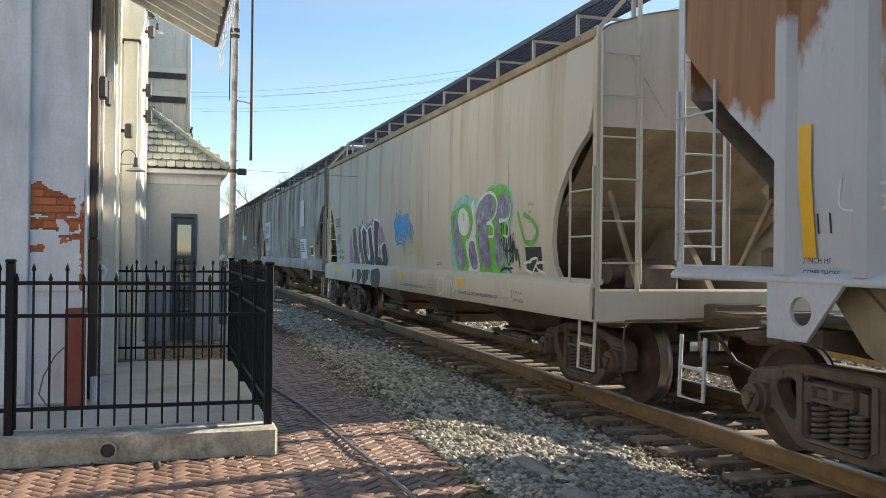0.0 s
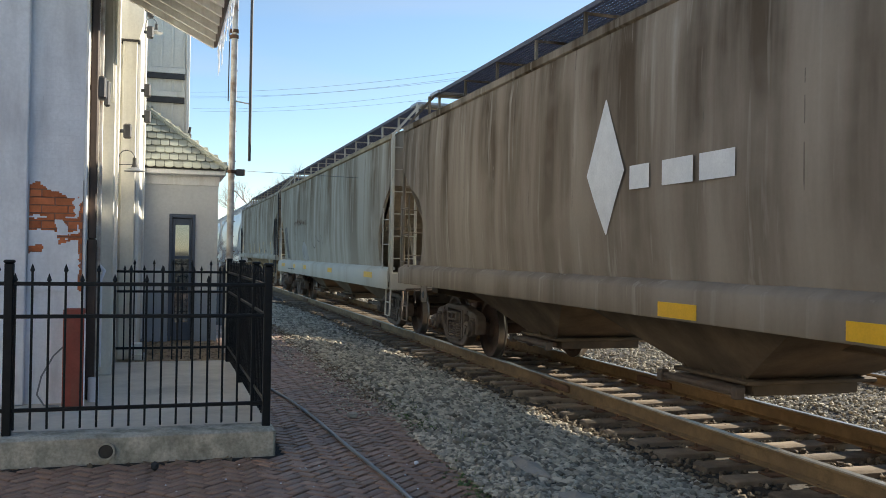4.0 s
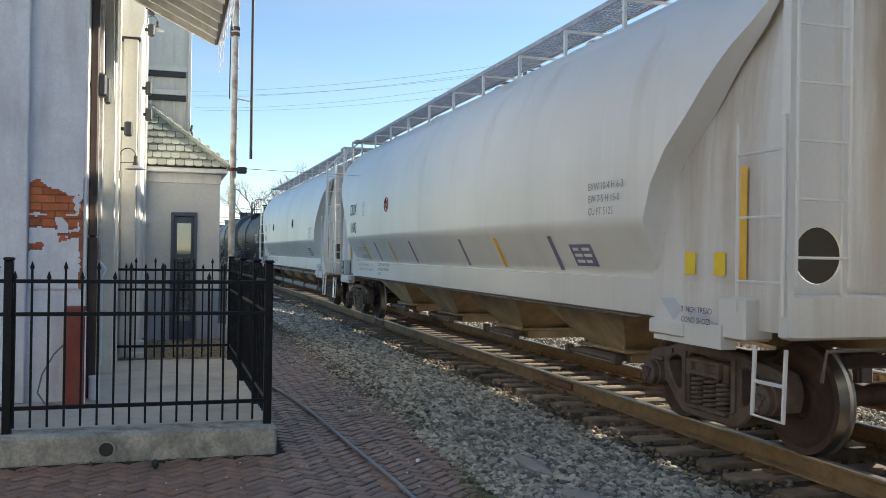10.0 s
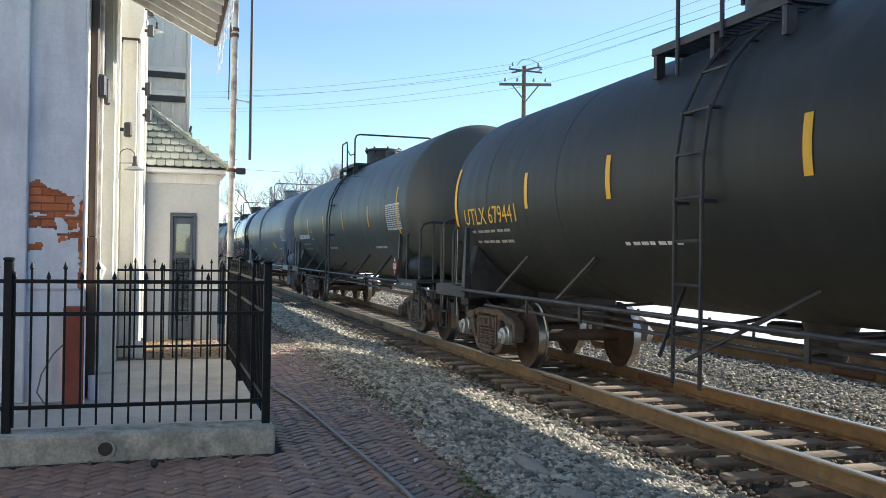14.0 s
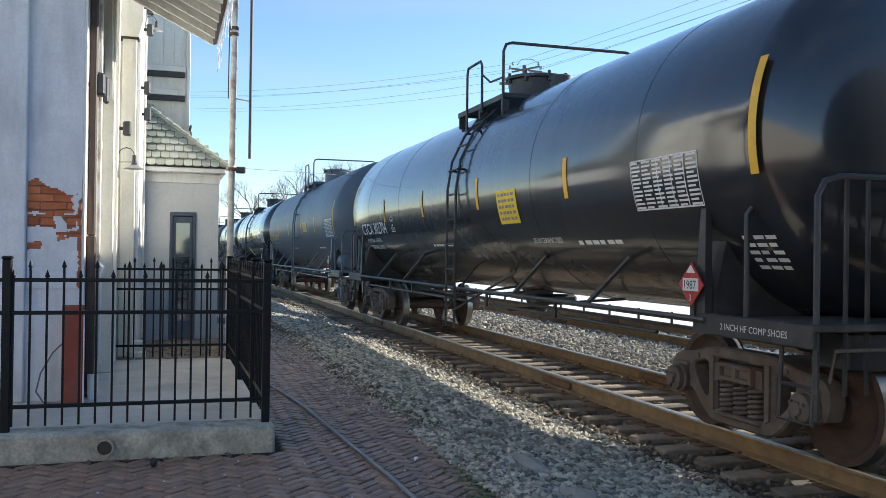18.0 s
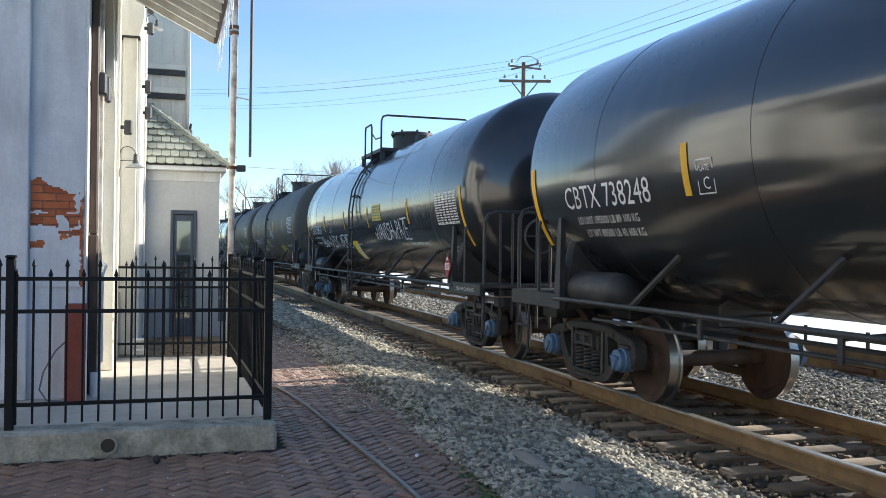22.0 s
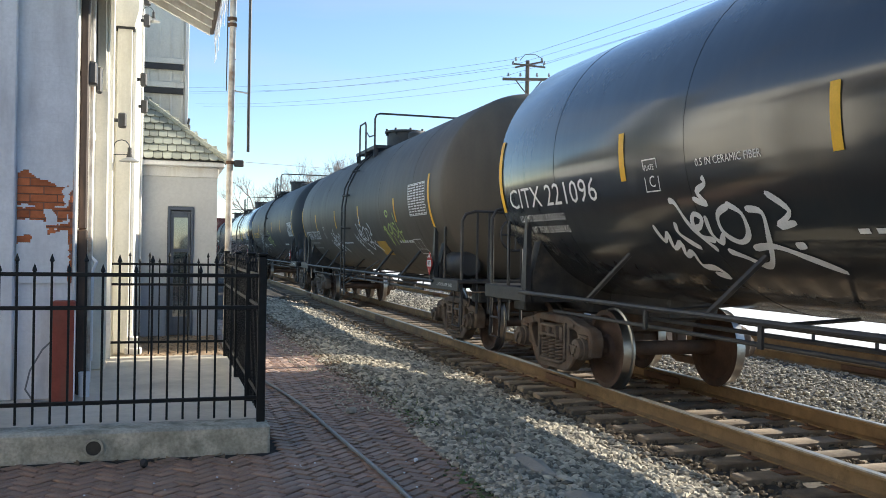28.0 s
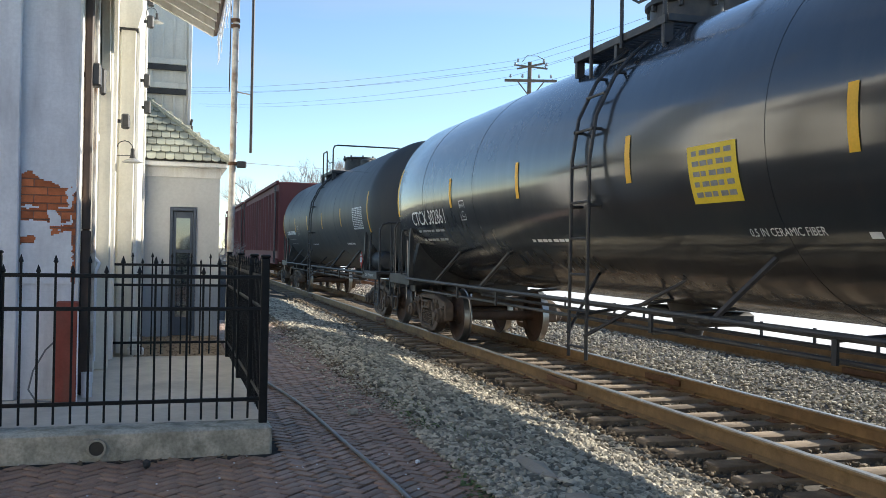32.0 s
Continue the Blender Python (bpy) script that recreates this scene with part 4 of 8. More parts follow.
part("vent_cap", G().box(0.24, 0.34, 15.5, 15.62, 3.42, 3.52, 0.02).cyl((0.3, 15.55, 3.5), (0.32, 15.55, 3.62), 0.02, n=8), "dark_band", gable)

# annex door
door = part("door_frame", G().box(0.004, 0.045, 14.27, 14.36, 0.13, 2.095, 0.004).box(0.345, 0.386, 14.27, 14.36, 0.13, 2.095, 0.004).box(0.045, 0.345, 14.27, 14.36, 2.04, 2.095, 0.004), "door", depot, "slate blue door frame")
part("door_leaf", G().box(0.05, 0.095, 14.30, 14.34, 0.14, 2.03, 0.004).box(0.30, 0.34, 14.30, 14.34, 0.14, 2.03, 0.004).box(0.095, 0.30, 14.30, 14.34, 1.93, 2.03, 0.004).box(0.095, 0.30, 14.30, 14.34, 1.40, 1.45, 0.004).box(0.095, 0.30, 14.30, 14.34, 0.14, 0.42, 0.004), "door", door)
part("door_pane", G().box(0.095, 0.30, 14.315, 14.325, 1.45, 1.93), "glass", door)
part("door_pane", G().box(0.095, 0.30, 14.315, 14.325, 0.42, 1.40), "glass", door)
# added dark sheet: the unlit room's darkness is put into its colour
solid("annex_interior", G().box(-0.35, 0.5, 15.2, 15.25, 0.12, 2.6), "dark_gap", "dark sheet standing in for the unlit inside of the annex", "wall", kind="structure")


def box_light(x0, x1, y0, y1, z0, z1):
    t = thing("wall_speaker", "dark bronze weatherproof speaker box on the station wall", "speaker", "wall speakers")
    part("housing", G().box(x0, x1, y0, y1, z0, z1, 0.015), "steel_box", t)
    part("bracket", G().box(x0 - 0.05, x0 + 0.005, (y0 + y1) / 2 - 0.01, (y0 + y1) / 2 + 0.01, (z0 + z1) / 2 - 0.02, (z0 + z1) / 2 + 0.02), "steel_box", t)


box_light(-0.70, -0.60, 8.35, 8.5, 2.88, 3.08)
box_light(-0.665, -0.61, 9.12, 9.22, 2.93, 3.18)
box_light(-0.56, -0.47, 11.0, 11.12, 2.85, 3.02)
box_light(-0.36, -0.28, 12.2, 12.32, 3.55, 3.72)
box_light(-0.37, -0.28, 12.9, 13.0, 3.30, 3.48)
box_light(-0.36, -0.27, 13.2, 13.3, 4.55, 4.72)
box_light(-0.36, -0.27, 13.2, 13.3, 4.85, 5.05)


def gooseneck(x, y, z, s, label):
    """Arm from the wall, over and down to a flared shade."""
    t = thing("wall_lamp", label, "lamp", "wall lamps")
    arm = [(x - 0.02 * s, y, z), (x, y, z + 0.22 * s)] + [(x + (0.12 - 0.12 * math.cos(a)) * s, y, z + (0.22 + 0.12 * math.sin(a)) * s) for a in (0.5, 1.0, 1.57, 2.1, 2.7, 3.14)]
    part("arm", G().tube(arm, 0.008 * s, 6), "dark_band", t)
    ex = x + 0.24 * s
    part("holder", G().lathe([(z + 0.06 * s, 0.05 * s), (z + 0.13 * s, 0.032 * s), (z + 0.22 * s, 0.03 * s)], "z", 14).move(ex, y, 0), "dark_band", t)
    part("shade", G().lathe([(z, 0.165 * s), (z + 0.025 * s, 0.12 * s), (z + 0.06 * s, 0.05 * s), (z + 0.055 * s, 0.045 * s), (z + 0.018 * s, 0.11 * s), (z - 0.004, 0.16 * s)], "z", 24, True).move(ex, y, 0), "galv", t)
    part("stay", G().cyl((x, y, z + 0.1 * s), (ex, y, z + 0.11 * s), 0.006 * s, n=6), "dark_band", t)


gooseneck(-0.60, 11.0, 2.46, 0.72, "galvanised gooseneck lamp on the station wall")
gooseneck(-0.38, 13.6, 4.72, 0.6, "small white gooseneck lamp high on the bay")

# red bunting under the eave
for (x, y, z, s) in ((-0.66, 10.3, 3.45, 0.35), (-0.42, 12.6, 3.75, 0.3)):
    solid("bunting", G().prism([(y, z + s), (y + 0.28 * s, z + s * 0.9), (y + 0.05, z)], "x", x, x + 0.012), "flag_red", "dark red cloth bunting folded under the eave", "bunting")

# red steel box, cup and cable beside the wall
rb = thing("steel_guard", "faded red steel pipe guard standing against the wall", "pipe guard")
part("cover", G().box(-0.885, -0.715, 7.98, 8.12, 0.19, 1.02, 0.008), "redbox", rb)
part("strip", G().box(-0.716, -0.706, 7.975, 8.0, 0.19, 0.98), "icicle", rb)
jar = thing("plastic_container", "white plastic container standing by the downspout foot", "container")
part("body", G().cyl((-0.655, 8.25, 0.19), (-0.655, 8.25, 0.38), 0.045, n=16), "icicle", jar)
part("lid", G().cyl((-0.655, 8.25, 0.38), (-0.655, 8.25, 0.40), 0.046, n=16), "icicle", jar)
solid("cord_loop", G().tube([(-0.88, 8.05, 0.70), (-0.96, 8.03, 0.62), (-1.05, 8.02, 0.45), (-1.08, 8.0, 0.30), (-1.02, 7.98, 0.21), (-0.9, 7.97, 0.2)], 0.008, 6), "cable", "black cable looping from the red guard to the floor", "cable")

# mast with a hanging pipe
mast = thing("signal_mast", "tall thin mast with flaking white paint and rust", "mast")
part("pole", G().cyl((0.79, 12.6, 0.12), (0.835, 12.6, 8.0), 0.046, 0.040, n=14), "mast", mast)
part("arm", G().cyl((0.77, 12.6, 3.64), (1.04, 12.6, 3.60), 0.009, n=6), "mast", mast)
part("hanging_pipe", G().cyl((1.045, 12.6, 2.80), (1.045, 12.6, 8.0), 0.021, n=10), "steel_box", mast)
part("guy_cable", G().cyl((0.74, 12.58, 3.62), (0.765, 12.58, 8.0), 0.008, n=6), "steel_box", mast)
for z in (2.62, 4.5, 4.58):
    part("clamp", G().cyl((0.81, 12.6, z), (0.81, 12.6, z + 0.045), 0.062, n=12), "tieplate", mast)
for k in range(24):
    z = 0.9 + k * 0.21
    part("step_bolt", G().cyl((0.80, 12.6, z), (0.865 if k % 2 else 0.85, 12.59, z), 0.006, n=5), "tieplate", mast)
part("floodlight", G().box(0.86, 0.99, 12.55, 12.65, 2.59, 2.68, 0.012), "steel_box", mast)

# ---------------------------------------------------------------- far things
def bare_tree(x, y, h, seed):
    rnd = random.Random(seed)
    t = thing("tree", "bare grey winter tree behind the tracks", "tree", "bare trees", (x, y, -0.42))
    limbs, twigs = G(), G()
    part("trunk", G().tube([(0, 0, 0), (0.05, 0, h * 0.2), (0, 0.05, h * 0.4)], [h * 0.022, h * 0.017, h * 0.013], 7), "bark", t)

    def grow(p, d, ln, r, lev):
        q = p + d * ln
        (limbs if lev < 2 else twigs).tube([p, p + d * ln * 0.5 + Vector((rnd.uniform(-1, 1), rnd.uniform(-1, 1), 0)) * ln * 0.06, q], [r, r * 0.8, r * 0.55], 5 if lev < 2 else 3, False)
        if lev >= 5:
            return
        for _ in range(3 if lev < 4 else 2):
            e = (d + Vector((rnd.uniform(-1, 1), rnd.uniform(-1, 1), rnd.uniform(-0.25, 0.75))) * 0.75).normalized()
            grow(p + d * ln * rnd.uniform(0.55, 1.0), e, ln * rnd.uniform(0.6, 0.8), r * 0.55, lev + 1)

    for k in range(4):
        a = k * 1.57 + rnd.uniform(-0.4, 0.4)
        grow(Vector((0, 0, h * (0.25 + 0.05 * k))), Vector((math.cos(a) * 0.6, math.sin(a) * 0.6, 1)).normalized(), h * 0.23, h * 0.011, 0)
    part("limb", limbs, "bark", t)
    part("crown", twigs, "bark", t)["kind"] = "stuff"


bare_tree(13.5, 84, 12.0, 1)
bare_tree(17.5, 88, 12.5, 2)
bare_tree(9.2, 100, 11.0, 3)
bare_tree(1.35, 31.0, 3.3, 5)
bare_tree(15.6, 93, 11.6, 11)
bare_tree(11.6, 91, 10.6, 12)
bare_tree(20.0, 97, 11.0, 13)


def utility_pole(x, y, h):
    t = thing("utility_pole", "weathered timber utility pole with a wide crossarm", "utility pole", at=(x, y, -0.42))
    part("pole", G().cyl((0, 0, 0), (0, 0, h), 0.16, 0.11, 12), "wood_pole", t)
    ang = radians(17)
    c, s = math.cos(ang), -math.sin(ang)
    def arm(z, half, th, tilt=0.0):
        d = Vector((c, s, tilt))
        return G().tube([-d * half + Vector((0, -0.18, z)), d * half + Vector((0, -0.18, z))], th, 4)
    part("crossarm", arm(h - 1.05, 1.42, 0.095), "wood_pole", t)
    part("crossarm", arm(h - 0.25, 0.75, 0.06, 0.22), "wood_pole", t)
    part("crossarm", arm(h - 0.30, 0.90, 0.06, -0.10), "wood_pole", t)
    for sx in (-1, 1):
        part("brace", G().cyl((0, -0.2, h - 2.0), (sx * 0.72 * c, -0.2 + sx * 0.72 * s, h - 1.1), 0.035, n=5), "wood_pole", t)
        for k, z, o in ((0, h - 0.9, 1.1), (1, h - 0.9, 0.45), (2, h - 0.05, 0.7), (3, h - 0.25, 0.85)):
            part("insulator", G().lathe([(z, 0.05), (z + 0.07, 0.08), (z + 0.12, 0.05), (z + 0.18, 0.06), (z + 0.2, 0.01)], "z", 8).move(sx * o * c, -0.18 + sx * o * s, 0), "insulator", t)
    part("jumper", G().tube([(-0.6 * c, -0.3, h - 0.1), (-0.3, -0.35, h + 0.25), (0.3, -0.35, h + 0.28), (0.75, -0.3, h + 0.1), (0.8, -0.3, h - 0.3)], 0.02, 4), "wire", t)
    return t


PX, PY, PH = 18.6, 45.5, 12.35
utility_pole(PX, PY, PH)
# overhead wires: sag between the pole, a far pole up the line and one behind the viewer
for k, (dx, dz, ex, ez, nx, nz) in enumerate(((-0.9, 0.0, -1.2, 0.4, 0.0, 0.3), (-0.7, -0.25, 0.0, 0.0, 0.6, 0.0), (0.8, -0.1, 0.8, 0.2, 1.4, 0.2), (-1.2, -0.9, 1.6, -0.8, -1.5, -0.9), (1.2, -0.9, 2.2, -1.0, 1.6, -0.9))):
    for far, a in ((True, Vector((0.5 + ex, 78, 14.3 + ez))), (False, Vector((25.0 + nx, 2.0, 12.6 + nz)))):
        b = Vector((PX + dx, PY, PH - 0.42 + dz))
        pts = [b + (a - b) * (i / 14) - Vector((0, 0, 0.5 if far else 0.5)) * (4 * (i / 14) * (1 - i / 14)) for i in range(15)]
        solid("overhead_wire", G().tube(pts, 0.008, 4), "wire", "thin dark overhead wire slung between poles", "wire", "overhead wires")
solid("overhead_wire", G().tube([Vector((0.95, 12.6, 2.66)) + (Vector((60, 150, 22)) - Vector((0.95, 12.6, 2.66))) * (i / 12) - Vector((0, 0, 2.2)) * (4 * (i / 12) * (1 - i / 12)) for i in range(13)], 0.005, 4),
      "wire", "thin dark overhead wire slung between poles", "wire", "overhead wires")

# low guard rail along the lot beyond the second track
guard = thing("guard_rail", "dark low steel guard rail beyond the second track", "guard rail")
post = shared("guard_post", lambda: G().box(13.16, 13.22, -0.03, 0.03, -0.45, 0.02, 0.008))
for k in range(26):
    part("post", post, "asphalt", guard, at=(0, 7 + k * 1.8, 0))
part("beam", G().box(13.1, 13.155, 5, 55, -0.46, -0.32, 0.01), "asphalt", guard)
solid("backdrop", G().box(90, 92, -60, 260, -1, 3.2), "ground", "low hazy tree line far beyond the lot", "backdrop", kind="structure")


# ---------------------------------------------------------------- the train
WR = 0.457


def wheelset_mesh():
    g = G()
    for sx in (-1, 1):
        x = sx * 0.735
        prof = [(x - sx * 0.065, 0.487), (x - sx * 0.04, 0.487), (x - sx * 0.028, 0.462), (x + sx * 0.07, WR), (x + sx * 0.07, 0.40), (x + sx * 0.03, 0.375), (x + sx * 0.0, 0.30),
                (x + sx * 0.03, 0.17), (x + sx * 0.075, 0.14), (x + sx * 0.085, 0.10), (x + sx * 0.2, 0.095), (x + sx * 0.2, 0.0005)]
        back = [(x - sx * 0.065, 0.40), (x - sx * 0.03, 0.37), (x - sx * 0.05, 0.16), (x - sx * 0.08, 0.10), (x - sx * 0.08, 0.0005)]
        k0 = len(g.f)
        g.lathe(list(reversed(back)) + prof, "x", 40)
        for k in range(k0, len(g.f)):
            if len(g.f[k]) == 4:
                r = [math.hypot(g.v[i][1], g.v[i][2]) for i in g.f[k]]
                if min(r) > 0.44:
                    g.mi[k] = 1
    g.cyl((-0.67, 0, 0), (0.67, 0, 0), 0.085, n=14)
    return g


def pierced(outer, holes, x0, x1, e=0.018):
    """Plate in the y-z plane from x0 to x1 with openings and chamfered rims."""
    g = G()
    loops = [outer] + holes
    def grow(lp, d):
        n, out = len(lp), []
        area = sum(lp[i - 1][0] * lp[i][1] - lp[i][0] * lp[i - 1][1] for i in range(n))
        sg = 1 if area > 0 else -1
        for i in range(n):
            a, b, c = Vector(lp[i - 1]), Vector(lp[i]), Vector(lp[(i + 1) % n])
            u, w = (b - a).normalized(), (c - b).normalized()
            nrm = Vector((u.y + w.y, -u.x - w.x))
            nrm = nrm.normalized() if nrm.length > 1e-6 else Vector((u.y, -u.x))
            out.append(tuple(b + nrm * d * sg))
        return out
    flat = [grow(outer, -e)] + [grow(h, e) for h in holes]
    tris = tessellate_polygon([[Vector((y, z, 0)) for y, z in lp] for lp in flat])
    pts = [p for lp in flat for p in lp]
    for x in (x0, x1):
        g.add([(x, y, z) for y, z in pts], [tuple(t) for t in tris])
    for lp, fl in zip(loops, flat):
        rings = [[(x0, *p) for p in fl], [(x0 + e, *p) for p in lp], [(x1 - e, *p) for p in lp], [(x1, *p) for p in fl]]
        g.loft(rings, True, False)
    return g


def side_frame_mesh():
    """Cast side frame: arched top chord, deep belly, two rounded windows and the spring opening."""
    top = [(1.00, 0.36), (1.05, 0.37), (1.09, 0.50), (1.08, 0.60), (1.02, 0.675), (0.90, 0.71), (0.70, 0.735), (0.50, 0.785), (0.36, 0.80)]
    low = [(0.36, 0.125), (0.46, 0.15), (0.56, 0.22), (0.68, 0.34), (0.75, 0.385), (0.785, 0.37), (0.79, 0.56), (0.99, 0.56)]
    outer = top + [(-y, z) for y, z in reversed(top)] + [(-y, z) for y, z in reversed(low)] + low
    win = [(0.47, 0.64), (0.52, 0.665), (0.60, 0.655), (0.69, 0.625), (0.715, 0.59), (0.70, 0.54), (0.60, 0.40), (0.545, 0.345), (0.49, 0.34), (0.465, 0.38)]
    mid = [(0.34, 0.26), (0.345, 0.68), (0.31, 0.705), (-0.31, 0.705), (-0.345, 0.68), (-0.34, 0.26), (-0.30, 0.235), (0.30, 0.235)]
    g = pierced(outer, [win, [(-y, z) for y, z in win], mid], -0.085, 0.085)
    for s in (-1, 1):
        rib = [(s * 0.36, 0.72), (s * 0.42, 0.72), (s * 0.42, 0.27), (s * 0.36, 0.24)]
        g.prism(rib, "x", -0.105, -0.07)
        g.box(-0.11, -0.07, s * 0.89 - 0.12, s * 0.89 + 0.12, 0.575, 0.625, 0.012)
        g.cyl((-0.10, s * 0.62, 0.70), (-0.07, s * 0.62, 0.70), 0.022, n=8)
    g.box(-0.13, 0.10, -0.31, 0.31, 0.205, 0.245, 0.01)
    return g


def bolster_end_mesh():
    """End of the bolster in its opening: a ribbed box with two pockets and friction wedges."""
    g = pierced([(-0.24, 0.53), (0.24, 0.53), (0.235, 0.68), (-0.235, 0.68)], [[(-0.19, 0.57), (-0.03, 0.57), (-0.03, 0.645), (-0.19, 0.645)], [(0.03, 0.57), (0.19, 0.57), (0.19, 0.645), (0.03, 0.645)]], -0.15, 0.0, 0.01)
    g.box(-0.11, 0.05, -0.24, 0.24, 0.54, 0.675)
    for s in (-1, 1):
        g.prism([(s * 0.25, 0.52), (s * 0.335, 0.50), (s * 0.335, 0.66), (s * 0.25, 0.67)], "x", -0.11, 0.06)
    return g


def spring_mesh():
    n = 6.5
    pts = [(0.068 * math.cos(t), 0.068 * math.sin(t), 0.248 + 0.272 * t / (2 * math.pi * n)) for t in (2 * math.pi * n * k / 78 for k in range(79))]
    return G().tube(pts, 0.0175, 6).cyl((0, 0, 0.246), (0, 0, 0.52), 0.036, n=8)


def bearing_mesh():
    g = G().lathe([(0.06, 0.135), (-0.05, 0.135), (-0.06, 0.12), (-0.11, 0.118), (-0.125, 0.10), (-0.128, 0.06), (-0.15, 0.055), (-0.152, 0.002)], "x", 20)
    for k in range(3):
        a = 0.6 + k * 2.094
        g.cyl((-0.12, 0.075 * math.cos(a), 0.075 * math.sin(a)), (-0.148, 0.075 * math.cos(a), 0.075 * math.sin(a)), 0.02, n=6)
    return g


WHEELSETS = []


def truck(car, y, cast="cast", cap="cast"):
    """A two-axle freight truck under car, with its middle at y."""
    t = part("truck", shared("truck_bolster", lambda: G().box(-1.0, 1.0, -0.17, 0.17, 0.58, 0.74, 0.03).cyl((0, 0, 0.7), (0, 0, 0.85), 0.2, n=16).box(-0.7, 0.7, -0.6, -0.45, 0.36, 0.5, 0.02).box(-0.7, 0.7, 0.45, 0.6, 0.36, 0.5, 0.02)),
             cast, car, "two-axle cast steel freight truck", at=(0, y, 0))
    fr = shared("side_frame", side_frame_mesh)
    sp = shared("truck_spring", spring_mesh)
    br = shared("bearing", bearing_mesh)
    ws = shared("wheelset", wheelset_mesh)
    for sx in (-1, 1):
        part("side_frame", fr, cast, t, at=(sx * 1.0, 0, 0))
        for dy in (-0.89, 0.89):
            b = part("bearing", br, cap, t, at=(sx * 1.08, dy, WR))
            b.rotation_euler = (0, 0, 0 if sx < 0 else math.pi)
    be = shared("bolster_end", bolster_end_mesh)
    for dy in (-0.20, 0.0, 0.20):
        part("spring", sp, cast, t, at=(-1.045, dy, 0))
    for dy in (-0.11, 0.11):
        part("spring", sp, cast, t, at=(-0.93, dy, 0))
    part("bolster_end", be, cast, t, at=(-1.0, 0, 0))
    part("brake_rigging", shared("brake_rigging", lambda: G().tube([(-0.92, -0.62, 0.42), (-0.80, -0.50, 0.34), (-0.2, -0.44, 0.38), (0.8, -0.50, 0.34)], 0.03, 6).tube([(-0.92, 0.62, 0.42), (-0.80, 0.50, 0.34), (-0.2, 0.44, 0.38), (0.8, 0.50, 0.34)], 0.03, 6).box(-0.80, -0.68, -0.50, -0.44, 0.3, 0.62, 0.015).box(-0.80, -0.68, 0.44, 0.50, 0.3, 0.62, 0.015).cyl((-0.3, -0.5, 0.42), (-0.3, 0.5, 0.55), 0.022, n=6)), cast, t)
    for dy in (-0.89, 0.89):
        w = part("wheelset", ws, ["wheel", "tread"], t, "brown steel wheelset with bright treads", at=(0, dy, WR))
        WHEELSETS.append((w, car, y + dy))
    return t


def coupler(car, y, s):
    """Coupler and air hose at an end; s: way out of the car along y."""
    g = G().box(-0.09, 0.09, min(y, y + s * 0.5), max(y, y + s * 0.5), 0.78, 0.92, 0.02)
    g.box(-0.16, 0.16, min(y + s * 0.42, y + s * 0.72), max(y + s * 0.42, y + s * 0.72), 0.73, 1.0, 0.05)
    part("coupler", g, "cast", car)
    part("air_hose", G().tube([(-0.3, y, 0.85), (-0.3, y + s * 0.25, 0.8), (-0.25, y + s * 0.5, 0.55), (-0.18, y + s * 0.68, 0.48)], 0.024, 6), "cast_black", car)
    part("uncoupling_lever", G().tube([(-1.3, y + s * 0.05, 0.72), (-1.3, y + s * 0.1, 0.95), (-0.6, y + s * 0.18, 0.97), (-0.2, y + s * 0.3, 0.98)], 0.015, 5), "cast", car)


def ladder(car, name, p, q, z0, z1, n, mat, r=0.016):
    """Rungs between the stiles p and q (x, y)."""
    g = G().cyl((*p, z0), (*p, z1), r * 1.3, n=6).cyl((*q, z0), (*q, z1), r * 1.3, n=6)
    st = part(name, g, mat, car)
    dx, dy = q[0] - p[0], q[1] - p[1]
    me = shared(("rung", round(dx, 2), round(dy, 2)), lambda: G().cyl((0, 0, 0), (dx, dy, 0), r, n=6))
    for k in range(n):
        part("rung", me, mat, st, at=(p[0], p[1], z0 + (z1 - z0) * (k + 0.5) / n))


def side_put(half, y0, z0, off=0.006):
    """Lays text on the near side of a car: u runs towards the front."""
    return lambda u, v: (-half(z0 + v) - off, y0 - u, z0 + v)


def stencil(car, half, text, y, z, size, mat, wide=1.0):
    put = side_put(half, y, z)
    if size < 0.16:
        part("lettering", tie_in(text, size, put, wide), mat, car, smooth=0)["kind"] = "stuff"
        return
    v, f = letters(text, size, wide)
    group = list(range(len(v)))

    def root(i):
        while group[i] != i:
            i = group[i]
        return i
    for face in f:
        for i in face[1:]:
            group[root(i)] = root(face[0])
    bag = {}
    for face in f:
        bag.setdefault(root(face[0]), []).append(face)
    for faces in bag.values():
        ids = sorted({i for face in faces for i in face})
        back = {i: n for n, i in enumerate(ids)}
        part("letter", G().add([put(*v[i]) for i in ids], [[back[i] for i in face] for face in faces]), mat, car, smooth=0)


def bars(car, half, y, z, w, h, n, mat, cols=1):
    """Unreadable small print as plain bars."""
    g = G()
    for k in range(n):
        for c in range(cols):
            a = y - w * (c + 0.08) / cols
            b = y - w * (c + (0.92 if (k + c) % 3 else 0.7)) / cols
            z0 = z - (k + 0.75) * h / n
            z1 = z0 + h / n * 0.5
            g.add([(-half(q) - 0.006, yy, q) for yy, q in ((a, z0), (b, z0), (b, z1), (a, z1))], [(0, 1, 2, 3)])
    part("small_print", g, mat, car, smooth=0)["kind"] = "stuff"


